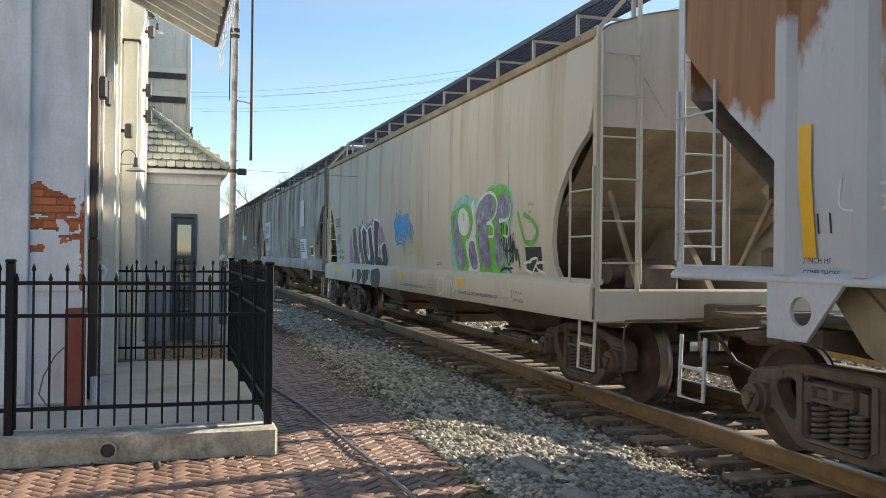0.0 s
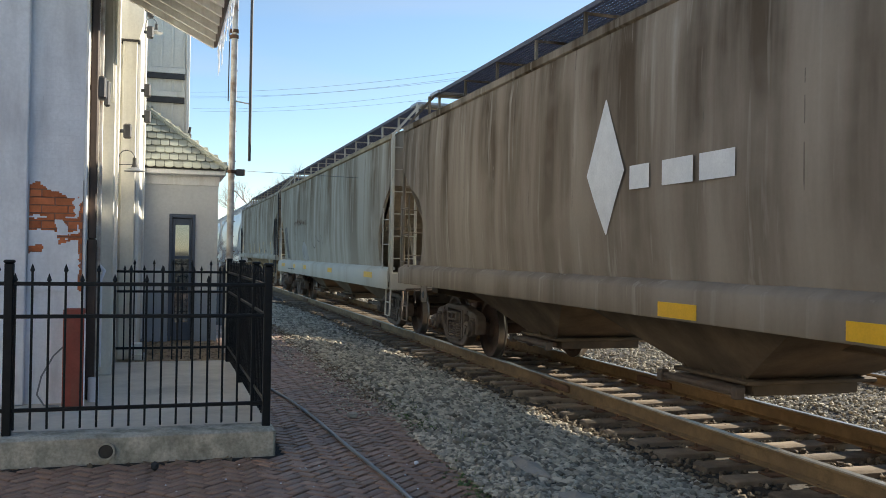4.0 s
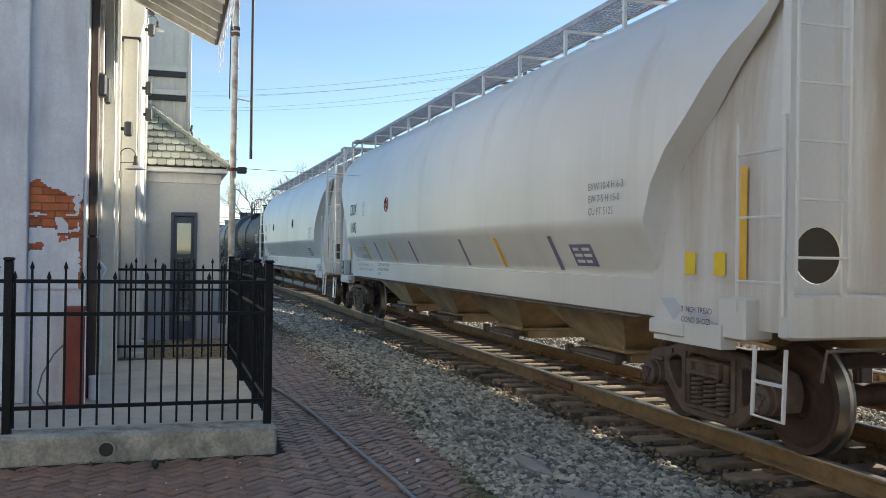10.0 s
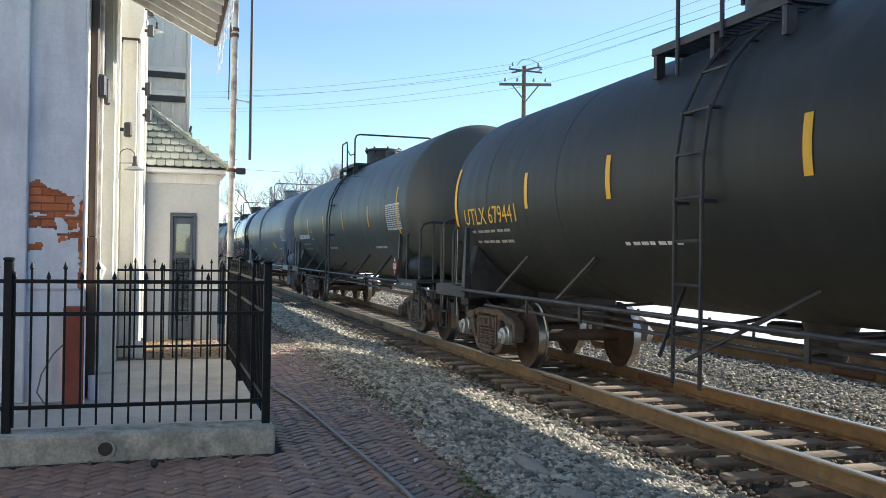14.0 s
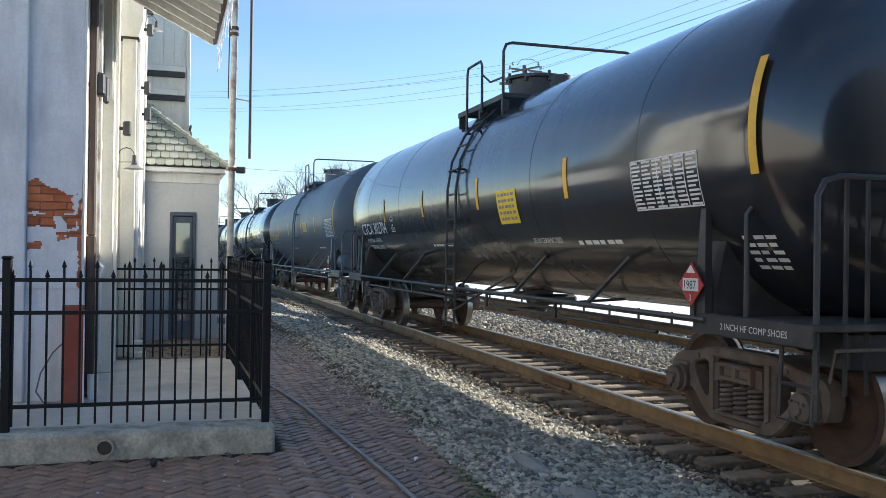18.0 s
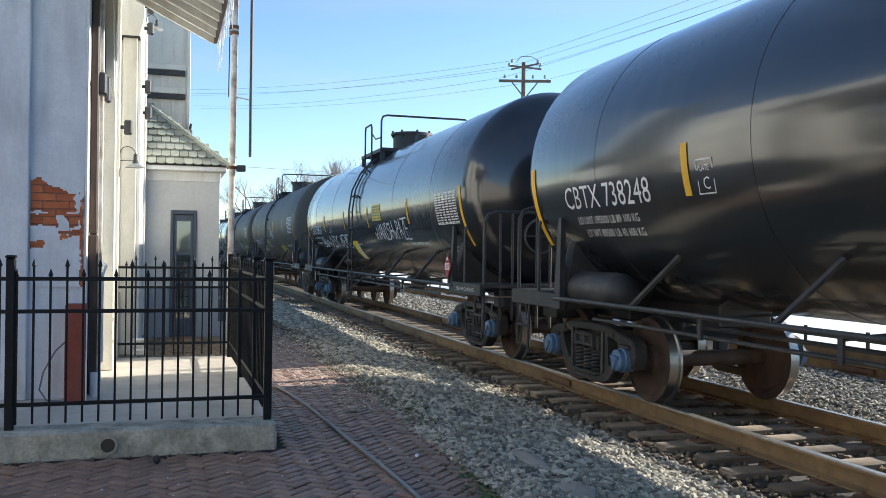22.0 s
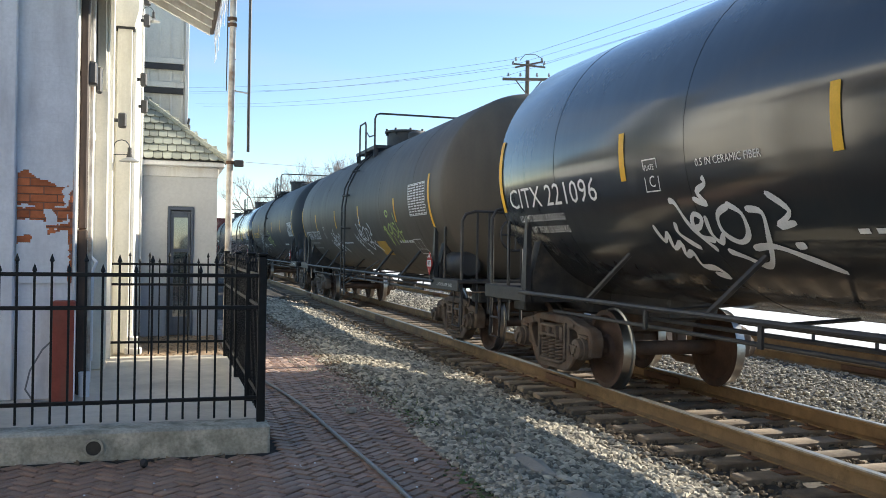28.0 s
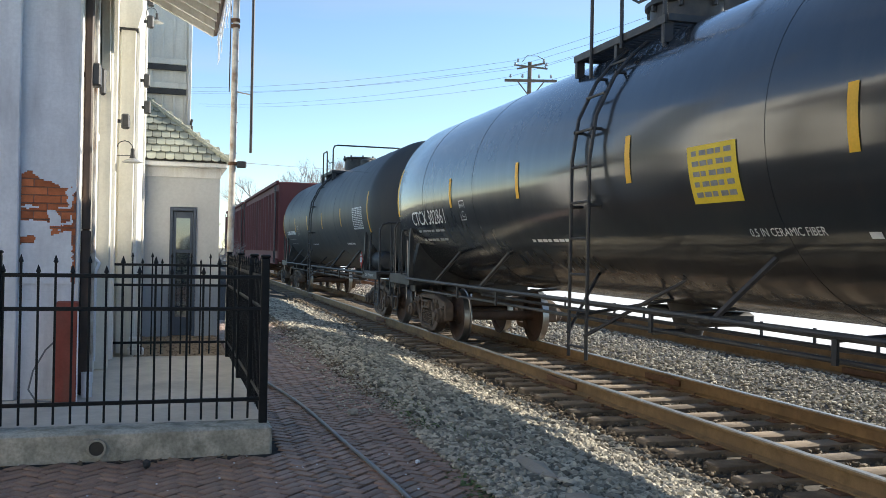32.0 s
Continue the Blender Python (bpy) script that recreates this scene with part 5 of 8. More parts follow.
def patch(car, name, half, y0, y1, z0, z1, mat, label="", off=0.004, n=6, lean=0.0):
    """A thin painted or glued rectangle that follows the car's side."""
    g = G()
    vs = []
    for i in range(n + 1):
        z = z0 + (z1 - z0) * i / n
        s = lean * i / n
        vs += [(-half(z) - off, y0 + s, z), (-half(z) - off, y1 + s, z)]
    g.add(vs, [(2 * i, 2 * i + 1, 2 * i + 3, 2 * i + 2) for i in range(n)])
    return part(name, g, mat, car, label, smooth=0)


def bend(pts, n=5):
    """A smooth line through points of a plane."""
    out = []
    for i in range(len(pts) - 1):
        p0, p1, p2, p3 = (Vector(pts[max(0, min(len(pts) - 1, i + k))]) for k in (-1, 0, 1, 2))
        for k in range(n):
            t = k / n
            out.append(0.5 * ((2 * p1) + (p2 - p0) * t + (2 * p0 - 5 * p1 + 4 * p2 - p3) * t * t + (3 * p1 - p0 - 3 * p2 + p3) * t ** 3))
    return out + [Vector(pts[-1])]


def ribbon(half, line, r, off):
    """A flat sprayed line of half width r that follows a car's side; line in (y, z)."""
    g, n, vs = G(), len(line), []
    for i, p in enumerate(line):
        d = (line[min(i + 1, n - 1)] - line[max(i - 1, 0)])
        d = Vector((-d.y, d.x)).normalized() * r * (0.55 if i in (0, n - 1) else 1.0 + 0.18 * math.sin(i * 0.7))
        for q in (p + d, p - d):
            vs.append((-half(q.y) - off, q.x, q.y))
    return g.add(vs, [(2 * i, 2 * i + 1, 2 * i + 3, 2 * i + 2) for i in range(n - 1)])


def tag(car, half, code, y, z, w, h, mat, r):
    """A sprayed tag; code: strokes of points u.v in hundredths of its box."""
    for i, stroke in enumerate(code.split(";")):
        pts = [tuple(int(q) / 100 for q in p.split(".")) for p in stroke.split()]
        part("graffiti_stroke", ribbon(half, bend([(y - w * u, z + h * v) for u, v in pts]), r, 0.007 + 0.0005 * i), mat, car, smooth=0)


def blob(car, name, half, code, y, z, w, h, mat, off):
    """A filled sprayed shape with a rounded outline."""
    pts = [tuple(int(q) / 100 for q in p.split(".")) for p in code.split()]
    ring = bend([(y - w * u, z + h * v) for u, v in pts + pts[:1]], 4)[:-1]
    tris = tessellate_polygon([[Vector((p.x, p.y, 0)) for p in ring]])
    part(name, G().add([(-half(p.y) - off, p.x, p.y) for p in ring], [tuple(t) for t in tris]), mat, car, smooth=0)


LOOPS = "20.79 24.76 28.55 33.40 38.28;19.57 18.47 22.38 28.30;30.50 35.52 38.60 34.64 31.55 33.42 40.38;41.62 40.45 43.36 47.44;37.79 45.73 41.85 47.92 46.99;57.70 49.62 48.45 55.36 62.44 63.62 56.72;66.66 74.62 72.42 66.20 60.14 52.22 44.28;60.30 72.32 85.22 98.10;79.79 88.62 80.50 89.52;83.32 88.33;02.55 05.38 10.46 09.30 16.36 14.22 20.26 20.12 28.10 31.02 24.04"
ROUNDS = "26.92 32.99 42.96 42.86 32.84 26.92;03.55 00.45 08.50 14.30 20.15 24.08;00.52 10.56 16.48 10.38 18.36 24.24 16.12;36.62 28.50 32.36 42.40 44.56 36.64;50.66 48.40 54.30;70.60 60.64 56.52 66.44 68.30 58.24;72.92 76.70 82.45 90.25 84.14 74.22 76.40 90.38 99.40;20.15 20.02;44.30 45.05"
SCRAWL = "00.60 05.90 08.20 15.70 20.30 26.65 30.25 36.75 42.30 50.55 46.20 58.25 66.70 70.20 78.60 84.25 92.45 99.10;10.05 35.12 60.04;22.98 30.84 26.74"


def tag_strokes(car, half, y, z, w, h, seed, mat, n=7, r=0.022):
    """Sprayed scrawl: a run of looping strokes."""
    rnd = random.Random(seed)
    for k in range(n):
        cy = y - w * (k + 0.5) / n
        kind = rnd.choice("zslov")
        a = w / n * 0.62
        t0 = rnd.uniform(-0.1, 0.1) * h
        P = {"z": [(-a, 0.95), (a, 1.0), (-a, 0.05), (a * 1.2, 0.0)], "s": [(a, 0.9), (-a, 0.8), (-a * 0.6, 0.5), (a, 0.35), (a * 0.6, 0.05), (-a, 0.0)],
             "l": [(-a * 0.4, 1.2), (-a * 0.6, 0.1), (a * 0.8, 0.0), (a * 1.3, 0.4)], "o": [(0, 0.9), (-a, 0.6), (-a * 0.8, 0.15), (a * 0.2, 0.0), (a, 0.4), (a * 0.7, 0.85), (0, 0.9), (a * 1.1, -0.2)],
             "v": [(-a, 0.9), (-a * 0.2, 0.0), (a * 0.8, 1.1), (a * 0.9, 0.3), (a * 1.4, -0.1)]}[kind]
        line = bend([(cy - p, z + t0 + q * h) for p, q in P])
        part("graffiti_stroke", ribbon(half, line, r * 0.72, 0.007 + 0.0005 * k), mat, car, smooth=0)


PEN = {"V": "00.9,05.0,1.1", "A": "0.0,05.1,1.0;02.4,09.4", "N": "0.0,0.1,09.0,1.1", "I": "02.1,09.1;05.1,05.0;0.0,1.0", "S": "09.9,03.1,0.7,08.4,08.2,0.0", "H": "0.1,0.0;0.5,1.5;1.11,1.0",
       "X": "0.0,1.1;0.1,1.0", "P": "02.0,02.1,1.9,09.6,02.5", "Z": "0.1,1.1,0.0,1.0", "E": "1.1,0.1,0.0,11.0;0.5,08.5", "T": "0.1,1.1;05.1,05.0", "O": "05.1,0.6,02.0,09.1,1.8,05.1", "D": "0.0,0.1,1.6,0.0", "K": "0.0,0.1;1.1,0.5,11.0", "M": "0.0,02.1,05.4,08.1,1.0"}


def pen(code):
    """Strokes of a sprayed letter: points u.v, u and v in tenths or whole units of its box."""
    unit = lambda q: int(q) / 10 if len(q.lstrip("-")) > 1 or q not in ("0", "1", "-1") and int(q) > 1 else float(q)
    return [[tuple(unit(q) for q in p.split(".")) for p in stroke.split(",")] for stroke in code.split(";")]


def sprayed(car, half, text, y, z, w, h, mat, r, grow=0.0):
    rnd = random.Random(len(text))
    step = w / len(text)
    for k, ch in enumerate(text):
        if ch not in PEN:
            continue
        size = h * (1 + grow * k / len(text)) * (0.5 if ch == "X" else 1.0)
        for stroke in pen(PEN[ch]):
            pts = [(y - step * (k + 0.06 + 0.86 * u), z + size * v + rnd.uniform(-0.03, 0.03) * h) for u, v in stroke]
            mid = []
            for a, b in zip(pts, pts[1:]):
                mid += [a, (a[0] * 0.9 + b[0] * 0.1, a[1] * 0.9 + b[1] * 0.1), (a[0] * 0.1 + b[0] * 0.9, a[1] * 0.1 + b[1] * 0.9)]
            part("graffiti_stroke", ribbon(half, bend(mid + pts[-1:], 3), r, 0.007 + 0.0004 * k), mat, car, smooth=0)


def rod(car, name, pts, r, mat, n=7, label=""):
    return part(name, G().tube(pts, r, n), mat, car, label)


def end_steps(car, y, s, x, mat):
    """Sill step below a corner."""
    g = G().tube([(x, y, 0.95), (x - 0.02, y, 0.42), (x - 0.02, y + s * 0.36, 0.42), (x, y + s * 0.36, 0.95)], 0.018, 6)
    g.tube([(x - 0.01, y, 0.68), (x - 0.01, y + s * 0.36, 0.68)], 0.016, 6)
    part("sill_step", g, mat, car)


# ---- covered hoppers
def lerp_table(v, rows):
    for (a, p), (b, q) in zip(rows, rows[1:]):
        if v <= b:
            return p + (q - p) * max(0.0, (v - a)) / (b - a)
    return rows[-1][1]


CUTS = {
    "smooth": [(1.30, 2.0), (1.96, 1.83), (2.29, 1.70), (2.58, 1.46), (2.88, 1.10), (3.21, 0.77), (3.48, 0.43), (3.70, 0.22), (3.95, 0.0)],
    "wide": [(1.30, 0.93), (1.50, 1.11), (1.77, 1.13), (2.05, 1.06), (2.34, 0.90), (2.56, 0.70), (2.75, 0.48), (2.93, 0.18), (3.10, 0.10), (3.36, 0.03), (3.70, 0.0)],
    "round": [(1.30, 0.88), (1.50, 1.08), (1.73, 1.27), (1.95, 1.38), (2.15, 1.42), (2.36, 1.36), (2.56, 1.16), (2.74, 0.84), (2.91, 0.46), (3.10, 0.18), (3.27, 0.02), (3.50, 0.0)],
    "angled": [(1.30, 1.25), (1.85, 1.42), (2.38, 1.02), (2.93, 0.28), (2.96, 0.06), (3.05, 0.0)],
    "open": [(1.50, 1.30), (2.28, 1.34), (2.77, 0.71), (3.31, 0.14), (3.45, 0.0)],
}


def hopper(name, label, yc, L, style, paint, frame, roofm, under, cast="cast", bulge=0.0, sill=(0.94, 1.33), pipes=True, cut="wide", trim=None, shift=0.0, rungs=None):
    """Covered hopper of body length L; style 'ribbed' (upright sides over a deep sill) or 'smooth' (rounded sides over a slanted skirt)."""
    car = thing(name, label, "rail car", "train cars", (TX, yc, RZ))
    smooth = style == "smooth"
    if smooth:
        zs0, zs1, wz, wx, px, eave = 1.04, 1.41, 4.58, 0.92, 1.53, 4.02
        sect = [(1.0, 1.30), (1.41, 1.30), (1.95, 1.575), (2.6, 1.58), (3.0, 1.555), (3.35, 1.49), (3.65, 1.37), (3.9, 1.21), (4.1, 1.04), (4.27, 0.82), (4.4, 0.5), (4.46, 0.0)]
        levels = [1.35, 1.41, 1.5, 1.6, 1.7, 1.8, 1.88, 1.95, 2.02, 2.15, 2.29, 2.45, 2.58, 2.72, 2.88, 3.05, 3.21, 3.35, 3.48, 3.6, 3.7, 3.82, 3.95, 4.02]
        over = [4.02, 4.1, 4.18, 4.27, 4.34, 4.4, 4.44, 4.46]
    else:
        (zs0, zs1), wz, wx, px, eave = sill, 4.64, 1.02, 1.57, 3.95
        sect = [(1.0, 1.50), (zs1 + 0.02, 1.535), (zs1 + 0.5, 1.58), (2.2, 1.595), (3.2, 1.595), (3.95, 1.57), (4.05, 1.45), (4.2, 1.0), (4.32, 0.45), (4.36, 0.0)]
        levels = sorted({zs1 - 0.04, eave} | {z for z, c in CUTS[cut] if zs1 < z < eave} | {zs1 + 0.12, 1.95, 2.2, 2.5, 2.65, 2.83, 3.2, 3.6})
        over = [3.95, 4.05, 4.13, 4.2, 4.27, 4.32, 4.36]
    half = lambda z: lerp_table(z, sect)
    ends = lambda z: L / 2 - lerp_table(z, CUTS[cut])
    n = 96 if bulge else 24
    for sx in (-1, 1):
        skin, verts = G(), []
        for z in levels:
            e = ends(z)
            for j in range(n + 1):
                y = -e + 2 * e * j / n
                swell = bulge * abs(math.sin(math.pi * (y + L / 2) / 1.24)) if 1.4 < z < 3.9 else 0.0
                verts.append((sx * (half(z) + swell), y, z))
        skin.add(verts, [(i * (n + 1) + j, i * (n + 1) + j + 1, (i + 1) * (n + 1) + j + 1, (i + 1) * (n + 1) + j) for i in range(len(levels) - 1) for j in range(n)])
        # turned-in lip along the cut-away ends, sharing the skin's edge
        for j, s in ((0, -1), (n, 1)):
            o = len(skin.v)
            skin.v += [(sx * (half(z) - (max(0.0, half(z) - 1.30) if smooth else 0.06)), s * (ends(z) + (0.04 if smooth else 0.0)), z) for z in levels]
            for i in range(len(levels) - 1):
                skin.f.append([i * (n + 1) + j, (i + 1) * (n + 1) + j, o + i + 1, o + i])
                skin.mi.append(0)
        part("side_wall", skin, paint, car, smooth=32)
    ridge = [(-half(z), z) for z in over] + [(half(z), z) for z in reversed(over[:-1])]
    m = len(ridge)
    part("roof", G().add([(x, y, z) for y in (-L / 2, 0, L / 2) for x, z in ridge], [(i * m + j, i * m + j + 1, (i + 1) * m + j + 1, (i + 1) * m + j) for i in range(2) for j in range(m - 1)]), paint, car, smooth=32)
    low = 3.9 if smooth else 2.98
    for s in (-1, 1):
        y = s * (L / 2 - 0.05)
        part("end_wall", G().add([(x * 0.985, y, z) for x, z in ridge] + [(1.2 if smooth else 1.52, y, low), (-1.2 if smooth else -1.52, y, low)], [tuple(range(m + 2))]), paint, car)
        if not smooth:
            part("slope_sheet", G().add([(-1.52, y, low), (1.52, y, low), (1.45, s * (L / 2 - 2.35), 1.16), (-1.45, s * (L / 2 - 2.35), 1.16)], [(0, 1, 2, 3)]), "slope_sheet", car)
    if not smooth:
        seam = shared("side_seam", lambda: G().tube([(-half(z) + 0.002, 0, z) for z in (1.32, 1.7, 2.2, 2.8, 3.3, 3.93)], 0.008, 4))
        for k in range(1, int(L / 1.24)):
            y = -L / 2 + 1.24 * k
            if abs(y) < L / 2 - 1.5:
                part("side_seam", seam, SEAM if bulge else paint, car, at=(0, y, 0))
        part("eave_rail", G().box(-1.605, -1.53, -L / 2, L / 2, 3.90, 4.02, 0.02), trim or paint, car)
        part("eave_rail", G().box(1.53, 1.605, -L / 2, L / 2, 3.90, 4.02, 0.02), paint, car)
        part("side_sill", G().prism([(-1.50, zs1 + 0.045), (-1.545, zs1 + 0.045), (-1.645, zs1 - 0.015), (-1.66, zs1 - 0.04), (-1.66, zs0 + 0.012), (-1.65, zs0), (-1.50, zs0), (-1.50, zs0 + 0.02), (-1.63, zs0 + 0.02), (-1.63, zs1 - 0.05), (-1.50, zs1 + 0.0)], "y", -L / 2 - 0.02, L / 2 + 0.02), frame, car)
    else:
        part("side_sill", G().box(-1.345, -1.25, -L / 2 + 0.25, L / 2 - 0.25, zs0, zs1, 0.012), paint, car)
        part("sill_flange", G().box(-1.40, -1.346, -L / 2 + 2.2, L / 2 - 2.2, zs0 - 0.03, zs0 - 0.004, 0.004), "cast", car)
    part("far_sill", G().box(1.30, 1.40, -L / 2, L / 2, zs0, zs1, 0.02), frame, car)
    part("centre_sill", G().box(-0.3, 0.3, -L / 2 - 0.3, L / 2 + 0.3, 0.86, 1.12, 0.02), under, car)
    nb = 4 if smooth else 3
    span = (L - (5.4 if smooth else 4.6)) / nb
    floor_z = 1.36 if zs0 > 1.2 or smooth else 1.26
    def bay_mesh():
        w = span / 2
        g = G().loft([[(-1.30, -w + 0.02, floor_z), (1.30, -w + 0.02, floor_z), (1.30, w - 0.02, floor_z), (-1.30, w - 0.02, floor_z)],
                      [(-1.28, -w + 0.10, floor_z - 0.09), (1.28, -w + 0.10, floor_z - 0.09), (1.28, w - 0.10, floor_z - 0.09), (-1.28, w - 0.10, floor_z - 0.09)],
                      [(-0.66, -0.50, 0.52), (0.66, -0.50, 0.52), (0.66, 0.50, 0.52), (-0.66, 0.50, 0.52)]])
        for q in (-0.5, 0.0, 0.5):
            g.box(-0.70, -0.66, q - 0.015, q + 0.015, 0.50, 0.62)
        return g.box(-0.74, 0.74, -0.62, 0.62, 0.475, 0.518, 0.01).box(-0.6, 0.6, -0.52, 0.52, 0.36, 0.474, 0.012)
    bay = shared(("bay", round(span, 2), nb, floor_z), bay_mesh)
    gate = shared("outlet_gate", lambda: G().box(-0.82, -0.66, -0.5, 0.5, 0.39, 0.46, 0.012).cyl((-0.84, -0.62, 0.42), (-0.84, 0.62, 0.42), 0.035, n=8).box(-0.9, -0.8, -0.68, -0.6, 0.36, 0.48, 0.01).box(-0.9, -0.8, 0.6, 0.68, 0.36, 0.48, 0.01))
    for k in range(nb):
        y = -nb * span / 2 + span * (k + 0.5)
        b = part("hopper_bay", bay, under, car, at=(0, y, 0))
        part("outlet_gate", gate, "cast", b)
    # roof walkway: open grating on brackets
    def walk_mesh():
        g = G()
        for k in range(9):
            g.box(-wx + 0.063 * k, -wx + 0.063 * k + 0.012, -L / 2 + 0.1, L / 2 - 0.1, wz - 0.014, wz + 0.012)
        n = int(L / (0.10 if smooth else 0.075))
        for k in range(n):
            y = -L / 2 + 0.1 + (L - 0.2) * k / n
            g.add([(-wx, y, wz - 0.012), (-wx, y + 0.012, wz + 0.010), (-wx + 0.52, y + 0.012, wz + 0.010), (-wx + 0.52, y, wz - 0.012)], [(0, 1, 2, 3)])
        g.box(-wx - 0.02, -wx, -L / 2 + 0.05, L / 2 - 0.05, wz - 0.03, wz + 0.03)
        return g.box(-wx + 0.52, -wx + 0.54, -L / 2 + 0.05, L / 2 - 0.05, wz - 0.03, wz + 0.03)
    part("roof_walkway", shared(("walkway", smooth, round(L, 1)), walk_mesh), "grating" if smooth else "grating_dark", car, "open grating roof walkway", smooth=0)
    part("roof_walkway", G().box(wx - 0.5, wx, -L / 2 + 0.1, L / 2 - 0.1, wz, wz + 0.02), "grating", car)
    br = shared(("walk_bracket", smooth), lambda: G().box(-wx - 0.005, -wx + 0.035, -0.02, 0.02, 4.1 if smooth else 4.12, wz - 0.03).box(-wx, wx, -0.02, 0.02, wz - 0.06, wz - 0.031))
    for k in range(12):
        part("walkway_bracket", br, frame, car, at=(0, -L / 2 + 0.3 + (L - 0.6) * k / 11, 0))
    for k in range(5):
        y = -L / 2 + 1.8 + (L - 3.6) * k / 4
        part("roof_hatch", shared("roof_hatch", lambda: G().lathe([(4.2, 0.36), (4.50, 0.36), (4.51, 0.40), (4.54, 0.38), (4.57, 0.1)], "z", 20)), roofm, car, at=(0, y, 0))
    for s in (-1, 1):
        out = s * (L / 2 + (0.22 if smooth else 0.03))
        span_y = lambda a, b: (min(out - s * a, out - s * b), max(out - s * a, out - s * b))
        part("end_sill", G().box(-px, px, *span_y(0.0, 0.16), zs0 - 0.02, zs1 - 0.06, 0.02), STAINED if smooth else frame, car)
        for x in (-px, px):
            k = 1 if x > 0 else -1
            post = G().box(x - 0.028, x + 0.028, *span_y(0.0, 0.035), zs0, 4.02, 0.006).box(x - 0.028, x - 0.016, *span_y(0.0, 0.09), zs0, 4.02)
            a, b = out - s * 0.035, out
            post.loft([[(x - 0.028, a, 4.0), (x + 0.028, a, 4.0), (x + 0.028, b, 4.0), (x - 0.028, b, 4.0)], [(k * wx - 0.028, a, wz - 0.02), (k * wx + 0.028, a, wz - 0.02), (k * wx + 0.028, b, wz - 0.02), (k * wx - 0.028, b, wz - 0.02)]])
            part("corner_post", post, frame, car)
        part("inner_post", G().box(-px + 0.44, -px + 0.49, *span_y(0.0, 0.03), zs0, wz - 0.02, 0.006), frame, car)
        ladder(car, "end_ladder", (-px + 0.01, out + s * 0.035), (-px + 0.47, out + s * 0.035), zs1, 3.95, 6, rungs or frame, 0.011 if rungs is None else 0.016)
        ladder(car, "side_ladder", (-px - 0.05, out - s * 0.03), (-px - 0.05, out - s * 0.58), zs0 - 0.5 if rungs else zs0 + 0.15, zs0 + 1.62, 5 if rungs else 3, rungs or frame, 0.011 if rungs is None else 0.018)
        part("end_platform", G().box(-px * 0.7, px * 0.7, *span_y(0.0, 0.55), wz - 0.03, wz + 0.02), "grating", car)
        if smooth:
            yi, yo = s * (L / 2 - 2.05), s * (L / 2 + 0.03)
            rows = [z for z in levels if z > 1.36]
            plate = G().add([p for z in rows for p in ((-1.338 + 0.10 * max(0.0, z - 2.4), s * (ends(z) - 0.05), z), (-1.338 + 0.10 * max(0.0, z - 2.4), yo, z))], [(2 * i, 2 * i + 1, 2 * i + 3, 2 * i + 2) for i in range(len(rows) - 1)])
            plate.box(-1.345, -1.25, min(yi, yo), max(yi, yo), zs0, zs1)
            part("shear_plate", plate, STAINED, car)
            hole = [(-1.14 + 0.215 * math.cos(a), 1.64 + 0.215 * math.sin(a)) for a in (2 * math.pi * q / 24 for q in range(24))]
            wall = pierced([(-1.40, zs0), (1.40, zs0), (1.40, 3.0), (1.20, 4.06), (-1.20, 4.06), (-1.40, 3.0)], [hole], 0.0, 0.03, 0.004)
            wall.v = [(y, yo - s * x, z) for x, y, z in wall.v]
            bulk = part("end_bulkhead", wall, STAINED, car, "flat white end wall with a round opening")
            # black sheet added behind the opening in place of the shade within
            part("opening_depth", G().add([(x, yo - s * 0.25, z) for x, z in ((-1.33, 1.2), (-0.7, 1.2), (-0.7, 2.1), (-1.33, 2.1))], [(0, 1, 2, 3)]), "ink", bulk)
            part("data_stencil", G().add([(-s * (0.95 - u), yo + s * 0.006, 2.70 - 0.13 * r + v) for r in range(4) for u, v in ((0, 0), (0.9 - 0.12 * (r % 2), 0), (0.9 - 0.12 * (r % 2), 0.07), (0, 0.07))], [(4 * r, 4 * r + 1, 4 * r + 2, 4 * r + 3) for r in range(4)]), "spray_grey", bulk, smooth=0)
            part("jack_bracket", G().prism([(out - s * 0.9, 0.86), (out - s * 1.95, 0.86), (out - s * 1.95, 1.04), (out - s * 1.85, 1.24 if s < 0 else 1.045), (out - s * 1.62, 1.05), (out - s * 1.42, 1.18 if s < 0 else 1.05), (out - s * 1.25, 1.055), (out - s * 0.9, 1.06)], "x", -1.5, -1.35), paint, car)
            if s > 0:
                box = part("brake_box", G().box(-1.52, -1.36, *span_y(1.10, 1.46), 1.04, 1.42, 0.02), "galv", car, "grey brake release box with two dials")
                part("box_face", G().box(-1.526, -1.521, *span_y(1.13, 1.43), 1.07, 1.39), "steel_box", box)
                for dy, dz in ((1.24, 1.31), (1.33, 1.16)):
                    part("dial", G().cyl((-1.534, out - s * dy, dz), (-1.527, out - s * dy, dz), 0.055, n=18), "galv", box)
            else:
                part("brake_box", G().box(-1.48, -1.2, *span_y(0.62, 0.98), 0.95, 1.30, 0.02), paint, car)
        else:
            for x in (-1.05, 1.05):
                rod(car, "slope_brace", [(x, out - s * 0.12, zs1), (x, out - s * 0.75, 2.35)], 0.03, "slope_sheet", 6)
            part("slope_stiffener", G().prism([(s * (L / 2 - 1.02), 2.20), (s * (L / 2 - 1.02), 2.07), (s * (L / 2 - 0.92), 2.14)], "x", -1.45, 1.45), "slope_sheet", car)
